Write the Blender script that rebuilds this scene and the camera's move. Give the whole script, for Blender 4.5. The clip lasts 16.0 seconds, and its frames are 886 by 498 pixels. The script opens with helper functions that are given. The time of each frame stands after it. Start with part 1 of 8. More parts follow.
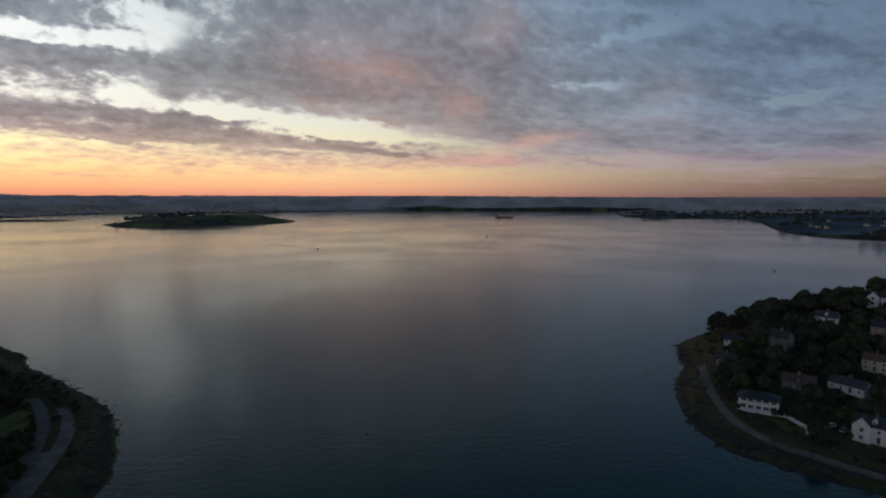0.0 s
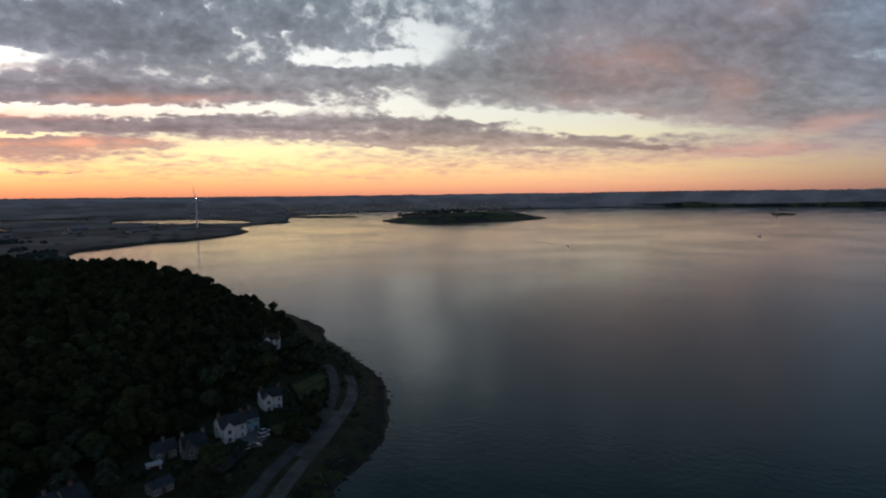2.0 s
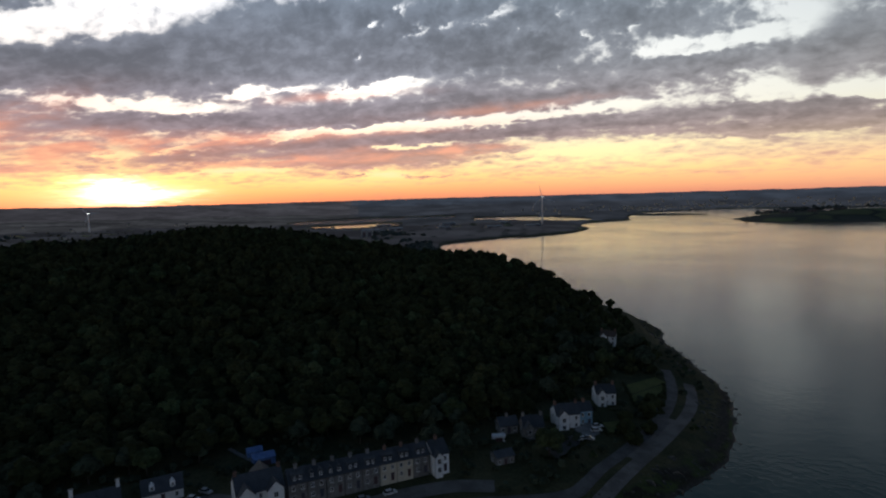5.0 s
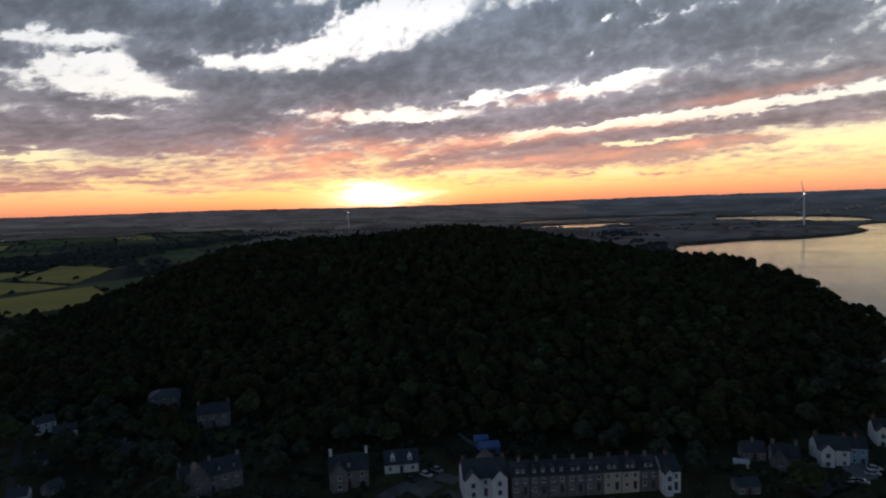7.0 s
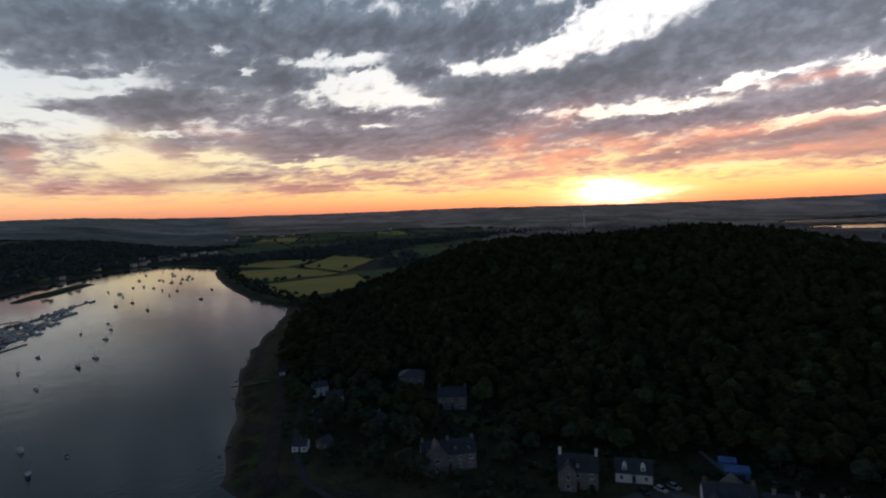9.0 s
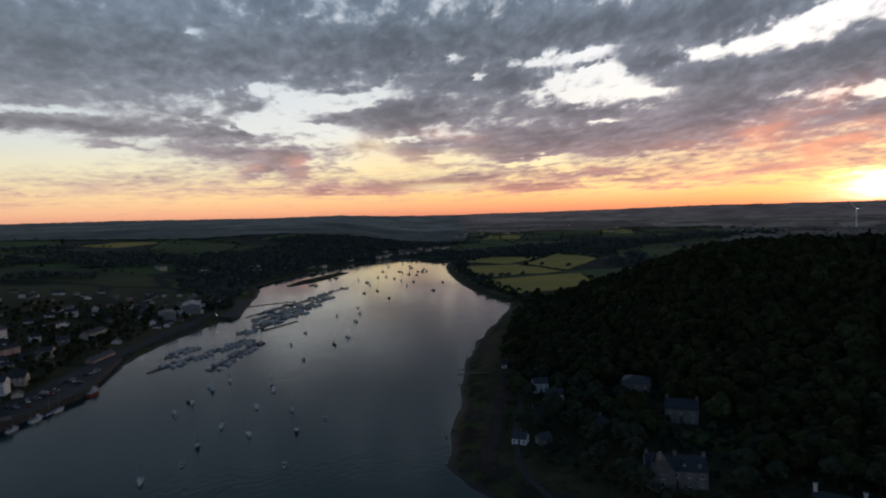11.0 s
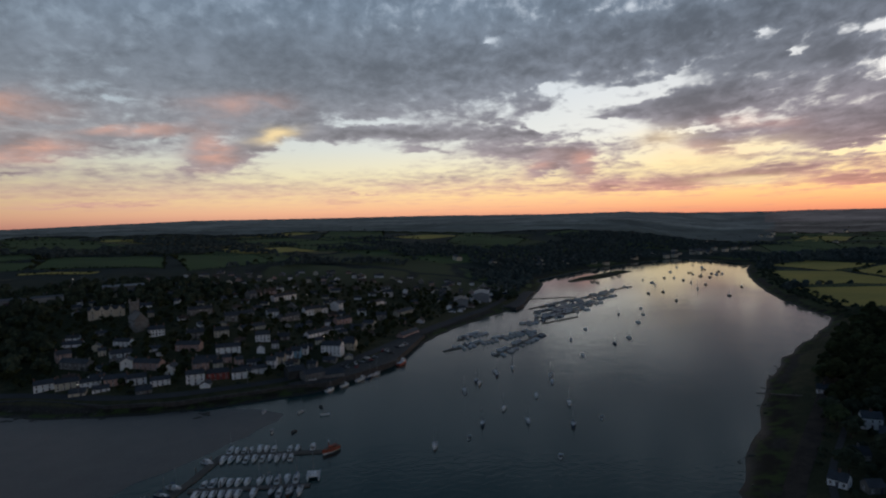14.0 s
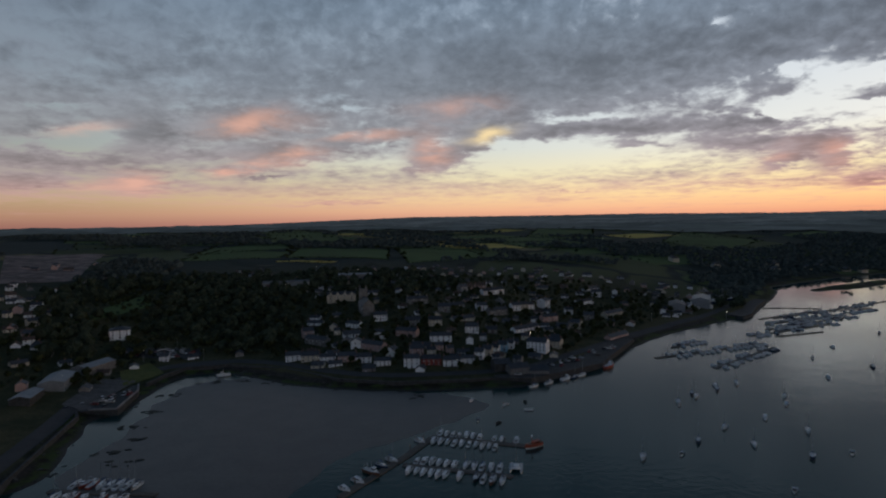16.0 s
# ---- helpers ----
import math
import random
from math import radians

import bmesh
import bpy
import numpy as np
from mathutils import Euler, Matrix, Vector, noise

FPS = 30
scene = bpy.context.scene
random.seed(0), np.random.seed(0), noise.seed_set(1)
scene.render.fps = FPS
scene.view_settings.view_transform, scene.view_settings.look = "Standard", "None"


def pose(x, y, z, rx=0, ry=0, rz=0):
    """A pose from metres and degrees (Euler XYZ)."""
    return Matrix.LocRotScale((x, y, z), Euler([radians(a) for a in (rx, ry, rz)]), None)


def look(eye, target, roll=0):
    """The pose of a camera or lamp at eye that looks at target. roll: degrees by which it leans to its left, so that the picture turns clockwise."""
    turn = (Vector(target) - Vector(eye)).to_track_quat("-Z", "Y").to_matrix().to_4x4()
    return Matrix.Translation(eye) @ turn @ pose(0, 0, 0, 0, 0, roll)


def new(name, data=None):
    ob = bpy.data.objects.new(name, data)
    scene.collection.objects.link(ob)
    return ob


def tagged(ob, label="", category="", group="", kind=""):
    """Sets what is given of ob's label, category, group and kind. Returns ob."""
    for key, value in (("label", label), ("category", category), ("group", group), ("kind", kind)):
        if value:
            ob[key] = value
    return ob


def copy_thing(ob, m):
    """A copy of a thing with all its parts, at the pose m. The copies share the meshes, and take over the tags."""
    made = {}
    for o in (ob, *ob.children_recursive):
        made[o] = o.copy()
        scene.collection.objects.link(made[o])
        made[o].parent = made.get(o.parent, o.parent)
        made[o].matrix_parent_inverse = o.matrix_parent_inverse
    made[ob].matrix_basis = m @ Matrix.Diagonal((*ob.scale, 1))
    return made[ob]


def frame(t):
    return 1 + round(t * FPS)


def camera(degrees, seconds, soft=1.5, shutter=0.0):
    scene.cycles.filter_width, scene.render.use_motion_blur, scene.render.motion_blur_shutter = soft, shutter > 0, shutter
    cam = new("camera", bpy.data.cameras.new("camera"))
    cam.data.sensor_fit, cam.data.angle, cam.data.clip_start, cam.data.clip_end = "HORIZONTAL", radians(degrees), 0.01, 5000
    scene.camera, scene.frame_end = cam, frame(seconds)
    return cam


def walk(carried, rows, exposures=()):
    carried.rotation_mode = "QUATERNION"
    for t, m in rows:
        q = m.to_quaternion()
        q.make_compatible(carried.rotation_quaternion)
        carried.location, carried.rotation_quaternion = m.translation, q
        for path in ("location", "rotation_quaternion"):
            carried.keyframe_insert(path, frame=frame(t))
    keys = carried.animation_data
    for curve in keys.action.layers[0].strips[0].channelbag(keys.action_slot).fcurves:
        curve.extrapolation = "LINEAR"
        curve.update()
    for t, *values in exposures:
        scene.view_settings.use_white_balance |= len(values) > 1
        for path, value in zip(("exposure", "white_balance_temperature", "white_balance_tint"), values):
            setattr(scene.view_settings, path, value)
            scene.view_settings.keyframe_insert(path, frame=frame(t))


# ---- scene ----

# A drone hangs in one spot over the mouth of a river at sunset and turns round.
EYE = 90.0
cam = camera(74.43, 16.0, soft=2.1)
TURNS = [  # seconds, yaw, pitch, roll
    (0.0, 0.00, -4.88, 0.16), (0.5, 6.15, -4.97, -0.01), (1.0, 12.08, -5.03, -0.20), (1.5, 18.20, -5.06, -0.37),
    (2.0, 24.29, -5.10, -0.60), (2.5, 30.30, -5.10, -0.87), (3.0, 35.90, -5.07, -1.06), (3.5, 41.35, -5.03, -1.16),
    (4.0, 46.40, -4.97, -1.22), (6.5, 73.33, -4.36, -1.78), (7.0, 78.93, -4.22, -1.86), (7.5, 84.68, -4.09, -1.90),
    (8.0, 90.23, -3.96, -1.98), (8.5, 95.96, -3.80, -1.99), (9.0, 101.69, -3.68, -2.02), (11.5, 128.33, -3.03, -1.92),
    (12.0, 132.98, -2.96, -1.84), (12.5, 137.36, -2.86, -1.77), (13.0, 141.69, -2.78, -1.69), (13.5, 146.42, -2.72, -1.60),
    (14.0, 150.67, -2.67, -1.49), (14.5, 155.01, -2.61, -1.35), (15.0, 159.60, -2.56, -1.20), (15.5, 165.26, -2.51, -1.06),
    (16.0, 170.90, -2.50, -0.93),
]
walk(cam, [(t, pose(0, 0, EYE, 90 + pitch, 0, yaw) @ pose(0, 0, 0, 0, 0, roll)) for t, yaw, pitch, roll in TURNS])

# ---- sky ----
SUN_AZ, SUN_EL = 85.6, 1.2          # degrees anticlockwise from +y, degrees up
world = bpy.data.worlds.new("sky")
scene.world = world
world.use_nodes = True
wt = world.node_tree
wt.nodes.clear()


def sock(node, key, value):
    """Set or link one input."""
    if isinstance(value, bpy.types.NodeSocket):
        node.id_data.links.new(value, node.inputs[key])
    elif value is not None:
        node.inputs[key].default_value = value


def vmath(tree, op, a, b=None, c=None):
    n = tree.nodes.new("ShaderNodeVectorMath")
    n.operation = op
    for i, v in enumerate((a, b, c)):
        sock(n, i, v)
    return n.outputs["Value"] if op in ("DOT_PRODUCT", "LENGTH") else n.outputs["Vector"]


def fmath(tree, op, a, b=None, c=None, clamp=False):
    n = tree.nodes.new("ShaderNodeMath")
    n.operation, n.use_clamp = op, clamp
    for i, v in enumerate((a, b, c)):
        sock(n, i, v)
    return n.outputs[0]


def smooth(tree, value, lo, hi, to_lo=0.0, to_hi=1.0):
    n = tree.nodes.new("ShaderNodeMapRange")
    n.interpolation_type = "SMOOTHSTEP"
    for i, v in enumerate((value, lo, hi, to_lo, to_hi)):
        sock(n, i, v)
    return n.outputs[0]


def mixc(tree, fac, a, b, mode="MIX"):
    n = tree.nodes.new("ShaderNodeMix")
    n.data_type, n.blend_type = "RGBA", mode
    sock(n, 0, fac), sock(n, 6, a), sock(n, 7, b)
    return n.outputs[2]


def fbm(tree, vector, scale, detail=6.0, rough=0.55, distortion=0.0):
    n = tree.nodes.new("ShaderNodeTexNoise")
    sock(n, "Vector", vector)
    n.inputs["Scale"].default_value, n.inputs["Detail"].default_value = scale, detail
    n.inputs["Roughness"].default_value, n.inputs["Distortion"].default_value = rough, distortion
    return n.outputs[0], n.outputs[1]


def srgb(r, g, b):
    return tuple((v / 255 / 12.92 if v < 11 else ((v / 255 + 0.055) / 1.055) ** 2.4) for v in (r, g, b)) + (1.0,)


def ramp(tree, fac, stops):
    n = tree.nodes.new("ShaderNodeValToRGB")
    sock(n, 0, fac)
    e = n.color_ramp.elements
    while len(e) < len(stops):
        e.new(0.5)
    for el, (at, col) in zip(e, stops):
        el.position, el.color = at, col
    return n.outputs[0]


def sky_blobs(tree, where, rows, total=None):
    """Sum of soft ellipses (azimuth, elevation, half length, half width, tilt, amount)."""
    for az_, el_, sa, se, tilt, amount in rows:
        c, s, a0 = math.cos(radians(tilt)), math.sin(radians(tilt)), ((az_ - 85 + 180) % 360) - 180
        u = vmath(tree, "DOT_PRODUCT", where, (c / sa, s / sa, -(c * a0 + s * el_) / sa))
        v = vmath(tree, "DOT_PRODUCT", where, (-s / se, c / se, (s * a0 - c * el_) / se))
        g = fmath(tree, "POWER", 0.37, fmath(tree, "MULTIPLY_ADD", u, u, fmath(tree, "MULTIPLY", v, v)))
        total = fmath(tree, "MULTIPLY", g, amount) if total is None else fmath(tree, "MULTIPLY_ADD", g, amount, total)
    return total


# Clouds (+) and rifts (-) of the sunset sky, by sector.
CLOUDS_NORTH = [
    (34.3, 12.9, 3.7, 0.5, -2, -1.2), (27.2, 13.2, 2.6, 1.14, -7, -0.9), (28.7, 8.6, 1.9, 1, -5, -0.9), (18.7, 7.8, 9.5, 0.6, 3, -1.3),
    (7.9, 6.6, 3.8, 0.69, 3, -1.1), (27.9, 6.8, 10.2, 0.52, -1, 1.1), (23.5, 5.4, 15.5, 0.39, 1, 1.2), (16.3, 4.2, 2, 0.16, -1, 0.7),
    (4.6, 4.4, 3.3, 0.22, 3, 0.7), (17.6, 11.8, 13.1, 2.2, 7, 0.6), (359.2, 12.4, 12.4, 3.52, 14, 0.9), (353.7, 6.8, 6.5, 1.16, 9, 0.9),
    (2.4, 5.6, 6.6, 0.64, 4, -0.6),
]
CLOUDS_NORTHEAST = [
    (333.9, 9.8, 10.9, 5.03, 5, 0.9), (340.7, 5.6, 7.7, 1.11, 5, 0.9), (327.5, 4.8, 5.7, 0.9, 3, 0.8), (339.6, 15.2, 3.2, 0.61, -9, -1.5),
    (345.4, 14, 2, 0.45, -16, -0.9), (345.9, 10.7, 3.1, 0.35, 3, -1.5), (330.5, 8.2, 1.8, 0.51, -1, -2), (327.5, 8.6, 1.5, 0.27, -9, -1.3),
    (344.5, 17, 4, 0.37, 5, -0.9), (330.7, 4.7, 1.5, 0.23, 2, -1.2), (327, 11, 2.2, 0.26, -7, -0.6), (328.4, 15.6, 2, 0.32, 9, -1),
    (354.8, 3.8, 6, 0.49, -2, 0.4), (344.7, 3.4, 3, 0.16, 1, 0.7), (332.4, 3.7, 5.9, 0.19, 2, 0.4),
]
CLOUDS_NORTHWEST = [
    (64.5, 10.3, 2.2, 0.47, -3, -1.1), (60.8, 11.1, 2.2, 0.66, -2, -1.6), (33, 12.6, 5.1, 0.45, -3, -1.7), (25.9, 14.6, 2.9, 2.19, 2, -1),
    (31.3, 13.3, 2.2, 0.35, 1, -1), (28.1, 10.1, 2.7, 0.57, 1, -0.7), (27, 8.8, 1.6, 0.47, 1, -0.7), (37.9, 8.6, 3.2, 0.26, 0, -0.6),
    (57.1, 7.3, 11.9, 0.28, -2, -1.5), (42.2, 8, 3.2, 0.26, -1, -1.2), (21.1, 7.4, 3.2, 0.26, 2, -1.3), (13.3, 6.5, 5.4, 0.66, 5, -1.1),
    (7.6, 6.5, 1.4, 0.39, 4, -1), (60.2, 5.4, 2.5, 0.19, -2, -1.4), (42.3, 4.5, 10.1, 0.95, 0, -0.7),
]
CLOUDS_STREAKS = [
    (59.1, 8.9, 19, 0.91, -3, 0.7), (40.1, 6.9, 23.3, 0.52, -1, 1.2), (21.1, 6, 7.9, 0.53, 5, 1), (11.8, 5.2, 4.9, 0.41, 6, 1.1),
    (5.2, 4.4, 3.6, 0.15, 5, 0.8), (61.1, 4.1, 8, 0.6, -4, 0.8), (64.9, 5.1, 3, 0.35, -2, 0.7), (29.3, 4.9, 5.5, 0.16, -1, 0.7),
    (16.4, 4.1, 2.1, 0.16, -3, 0.8), (64.7, 2.5, 1.5, 0.13, -1, 0.8), (58.2, 2.4, 3.5, 0.1, 0, 0.7), (54.5, 13.8, 15.7, 2.24, -4, 0.45),
    (34.6, 11.4, 10.8, 0.91, 3, 0.6), (9.5, 10.2, 11.4, 2.15, 5, 0.7),
]
CLOUDS_HOLES = [
    (63.3, 16.2, 1, 0.27, -21, -1), (59, 15.5, 0.84, 0.38, -29, -1.1), (64.7, 13.7, 0.55, 0.38, -3, -1), (59.9, 17.5, 0.52, 0.65, -2, -1),
    (50.4, 17.2, 1.3, 0.33, -8, -0.9), (42.4, 14.6, 0.43, 0.49, 3, -1), (52.1, 16.1, 0.64, 0.29, 0, -0.9), (55.3, 16.1, 0.74, 0.29, -28, -0.9),
    (55.9, 13.9, 1.1, 0.34, 0, -0.7), (47.2, 15.3, 0.54, 0.34, 2, -0.8), (38.7, 14.8, 0.47, 0.43, 4, -1), (61.5, 16.2, 0.62, 0.28, -20, -0.8),
    (45.1, 16.7, 0.62, 0.3, -25, -0.7), (67.1, 14.5, 0.58, 0.23, -3, -0.5),
]
CLOUDS_SUNWARD = [
    (80.2, 8.6, 3, 0.49, 0, -1.7), (75.1, 10.2, 2.7, 0.45, -14, -0.7), (64.8, 10.2, 3.5, 0.35, -3, -1), (57.2, 6.8, 7.6, 0.26, -3, -1.4),
    (48.5, 7.6, 5.5, 0.32, -2, -1.2), (59.9, 5.3, 2.6, 0.16, 0, -1.4), (79.2, 4.9, 1.2, 0.14, -1, -1.1), (75.6, 3.1, 2.7, 0.15, -2, -1.5),
    (62.1, 2.6, 1.8, 0.27, 1, -1.3), (72.2, 7.9, 15.4, 0.68, -2, 0.7), (64.5, 6.2, 15.2, 0.41, -3, 1.1), (82.4, 4.5, 3.1, 0.54, -1, 0.8),
    (70.9, 4.6, 7.2, 0.35, -4, 0.7), (60.5, 4.3, 8, 0.53, -3, 0.8), (61.1, 2.4, 4.8, 0.11, 1, 0.8),
]
CLOUDS_SUNSET = [
    (86, 16.3, 6.4, 1.71, -14, -2.4), (89.2, 14.5, 5.3, 0.77, -8, -1.6), (81.6, 17.5, 5.4, 1.34, -17, -2), (110.2, 14.5, 4.4, 0.46, -6, -1.6),
    (108.4, 11.8, 4.7, 1.4, -5, -2.4), (103.4, 10.7, 2.2, 0.42, -3, -1.5), (97.3, 13.6, 4.4, 0.42, -7, -1.3), (84.7, 8.8, 6, 0.47, 1, -1.7),
    (71.6, 10.5, 3.2, 0.36, -5, -1.2), (61.6, 11.1, 3.7, 0.45, -7, -1.8), (73.8, 9.7, 2.2, 0.26, 3, -0.9), (64.6, 13.5, 0.57, 0.39, 5, -1.1),
    (63.1, 16.3, 0.71, 0.42, 6, -1), (58.1, 15.9, 0.68, 0.53, -23, -1), (107.9, 8.2, 1.7, 0.27, -3, -1.5),
]
CLOUDS_SUNSET_LOW = [
    (112.7, 5.3, 1.5, 0.18, -1, -1.1), (53, 7.7, 11.9, 0.29, -3, -1.5), (71.1, 6.3, 6.4, 0.21, -4, -1), (59.2, 5.3, 2.9, 0.2, -1, -1.5),
    (75.6, 3.1, 3.8, 0.22, -2, -1.3), (62.7, 2.5, 1.3, 0.26, 3, -1.5), (85.7, 4.5, 1.5, 0.32, 1, -1.3), (81, 5, 3.3, 0.22, -8, -0.9),
    (112.9, 2.7, 2.3, 0.31, -6, 1.3), (105.3, 2.9, 1.5, 0.19, 1, 1), (104, 2.2, 1.3, 0.2, 1, 1), (109.1, 2.3, 1, 0.14, 1, 0.9),
    (108.5, 4.1, 3.3, 0.23, 0, 0.7), (97.9, 2.8, 6, 0.36, -4, 0.5), (50.3, 4.5, 1.1, 0.1, -5, 0.8),
]
CLOUDS_WEST = [
    (104.2, 13, 1.8, 1.08, -4, 1.9), (108.7, 13.5, 1.6, 0.3, -6, 1.2), (101.7, 16.4, 13.1, 1.43, 0, 1.6), (90.1, 17.9, 4.7, 0.59, -15, 0.8),
    (93.5, 11.6, 9.3, 0.89, -1, 1.3), (73.6, 13.9, 17.8, 2.1, -10, 1.5), (53.5, 14, 14.3, 1.95, -8, 0.8), (110.5, 9.4, 4.7, 0.58, 4, 1.3),
    (106.7, 7, 10.1, 1.21, -1, 1.3), (96.1, 9.5, 6.1, 1.35, -23, 1.1), (58.2, 8.5, 15.9, 0.7, -4, 1.1), (55.8, 6.1, 15.4, 0.45, -3, 1.1),
    (59.2, 4.6, 8.2, 0.57, -2, 0.8), (82, 7.2, 8.2, 0.58, -3, 0.8), (78.8, 4.9, 3.3, 0.65, -13, 0.7),
]
CLOUDS_SOUTHWEST = [
    (132.9, 10.9, 3.4, 0.58, -7, -2), (137.9, 12, 2.2, 0.47, 0, -1.3), (135.1, 8.5, 2.8, 0.81, -3, -1.7), (139.6, 8.7, 1.8, 0.47, -4, -1.1),
    (129, 12.5, 2.4, 0.31, -23, -0.6), (119.4, 13.4, 0.61, 0.39, -2, -1.1), (121.3, 15, 1.2, 0.24, -3, -0.8), (126.7, 7.7, 0.93, 0.15, -1, -1.2),
    (122.3, 5.6, 3, 0.41, 0, -1.2), (114.6, 5, 3.2, 0.21, 1, -1.4), (130.3, 5.5, 3.1, 0.63, 0, -0.9), (111.4, 4.1, 2.7, 0.27, 2, -0.9),
]
CLOUDS_RAGGED = [
    (127.8, 16, 14.3, 2.01, -4, 1), (126.8, 10, 5.2, 1.25, -2, 1.5), (115.9, 12.3, 4.2, 1.1, 0, 1.2), (116.1, 6.6, 3.2, 1.15, 1, 1.3),
    (125.7, 6.1, 1.9, 0.9, 0, 1.1), (137.5, 5.2, 0.84, 1.17, -1, 0.5), (124.9, 3.3, 6.4, 0.46, -4, 1.4), (114.7, 2.6, 3.2, 0.38, 2, 1.2),
    (135, 3.2, 1.2, 0.28, -11, 0.6), (108.7, 3.6, 3.3, 0.33, -1, 1), (132.6, 9.5, 5.2, 0.23, -3, 0.8), (104.9, 2.8, 1.7, 0.22, 2, 0.9),
    (102.2, 2.1, 1.1, 0.16, 2, 0.9),
]
CLOUDS_SOUTH = [
    (144.9, 16.6, 0.94, 0.43, -2, -0.9), (140.3, 12.4, 2.2, 0.46, -9, -1.1), (133.3, 11.2, 4.9, 0.63, -6, -1.9), (139.9, 9, 3.3, 0.79, 1, -1.9),
    (134.5, 8.1, 2.8, 0.69, 2, -1.8), (125.5, 15.6, 0.54, 0.3, 4, -0.9), (121.8, 15, 0.79, 0.25, 5, -0.9), (119.8, 13.3, 0.42, 0.3, 5, -1),
    (133.6, 16.6, 0.55, 0.25, 2, -0.7), (127.4, 7.6, 1.4, 0.16, 3, -1), (134.5, 9.1, 2.2, 0.32, -3, 1.2), (129.1, 5.2, 3.3, 0.38, 2, -0.8),
    (162.1, 5.8, 10.6, 1.7, -1, -0.6),
]
CLOUDS_VIRGA = [
    (154.8, 8.5, 5.8, 0.7, 3, 1.1), (152.9, 7, 2.9, 0.3, 2, 1), (161.9, 8.5, 1.7, 0.37, -3, 0.7), (144.8, 8.3, 3.7, 0.63, 0, 0.9),
    (144.3, 6.7, 3.2, 0.48, 1, 0.9), (139.5, 6.5, 3.3, 0.75, 1, 0.9), (140.6, 5, 1.7, 0.48, -28, 0.8), (136.5, 4.9, 1.1, 1.09, 2, 0.6),
    (135.2, 3, 1.1, 0.49, -28, 0.5), (157.2, 14.7, 16.8, 3.18, -3, 0.9), (158.8, 3, 1.8, 0.1, 1, 0.4), (168.1, 10, 3, 1.28, -5, 0.6),
]
CLOUDS_SOUTHEAST = [
    (171.9, 6.8, 1.6, 1.44, -1, 1), (168.5, 7.2, 2.9, 0.87, -25, 1), (173.4, 5.4, 1, 0.59, -50, 0.6), (161.6, 8.2, 2.7, 0.37, 0, 0.7),
    (188.1, 9.3, 4.8, 0.97, -4, 0.7), (186.2, 6.5, 3.3, 0.65, -2, 1), (190.8, 5.3, 2.2, 0.31, -2, 0.8), (180.6, 7.7, 2.7, 0.68, -2, 0.5),
    (177.4, 8.3, 3.3, 0.44, -2, 0.7), (157.1, 9.7, 4.4, 0.32, 1, -0.9), (158.3, 6.9, 11, 1.29, 1, -0.6), (180.9, 2.2, 5.5, 0.15, -3, 0.45),
    (187.9, 4.6, 1.6, 0.09, -1, 0.5), (179.8, 5.7, 5.6, 0.44, -1, -0.6), (179.2, 11.1, 1.8, 0.19, -3, -0.5),
]
CLOUDS_EAST = [
    (202.1, 7.5, 3.4, 0.76, -14, -1.4), (204, 10.1, 3.2, 0.22, -5, -0.7), (197, 8.4, 2.5, 1.53, -3, 1.1), (205.7, 5.8, 4.6, 0.63, 1, 1.3),
    (206.1, 3.9, 3, 0.58, -2, 1), (198.3, 3.9, 2.1, 0.83, -1, 0.9), (189, 9.5, 3.1, 0.79, -17, 0.6), (193.4, 6.4, 2.9, 0.25, -2, 0.7),
    (187.1, 7.1, 3.1, 0.41, -1, 0.7), (188.1, 4.5, 1.5, 0.16, 0, 0.6), (205.6, 8.1, 3.5, 0.35, -10, 0.5),
]

way = wt.nodes.new("ShaderNodeTexCoord").outputs["Generated"]
sep = wt.nodes.new("ShaderNodeSeparateXYZ")
sock(sep, 0, way)
up = sep.outputs[2]
s85, c85 = math.sin(radians(85)), math.cos(radians(85))
across = vmath(wt, "DOT_PRODUCT", way, (-c85, -s85, 0))
along = vmath(wt, "DOT_PRODUCT", way, (-s85, c85, 0))
az = fmath(wt, "MULTIPLY", fmath(wt, "ARCTAN2", across, along), 57.2958)
el = fmath(wt, "MULTIPLY", fmath(wt, "ARCSINE", up), 57.2958)
# cloud streets: bands that stand highest to the north-west and sink to either side
bow = fmath(wt, "MAXIMUM", fmath(wt, "COSINE", fmath(wt, "DIVIDE", fmath(wt, "ADD", az, 45.0), 57.2958)), 0.0)
bow = fmath(wt, "SQRT", fmath(wt, "MULTIPLY_ADD", bow, bow, 0.22))
street = fmath(wt, "DIVIDE", fmath(wt, "MAXIMUM", el, 0.0), bow)
thin = fmath(wt, "LOGARITHM", fmath(wt, "ADD", street, 2.2), 2.71828)
flow = wt.nodes.new("ShaderNodeCombineXYZ")
sock(flow, 0, fmath(wt, "MULTIPLY", az, 0.05)), sock(flow, 1, thin)


def layer(along_, across_, detail, rough, distortion):
    return fbm(wt, vmath(wt, "MULTIPLY", flow.outputs[0], (along_, across_, 1)), 1.0, detail, rough, distortion)


coarse, coarse_col = layer(1.5, 3.6, 3.0, 0.5, 0.2)
fine, fine_col = layer(5.4, 7.6, 5.0, 0.52, 0.3)
puff, puff_col = layer(15.0, 17.0, 4.0, 0.55, 0.3)
soft, soft_col = layer(3.6, 5.5, 6.0, 0.56, 0.5)
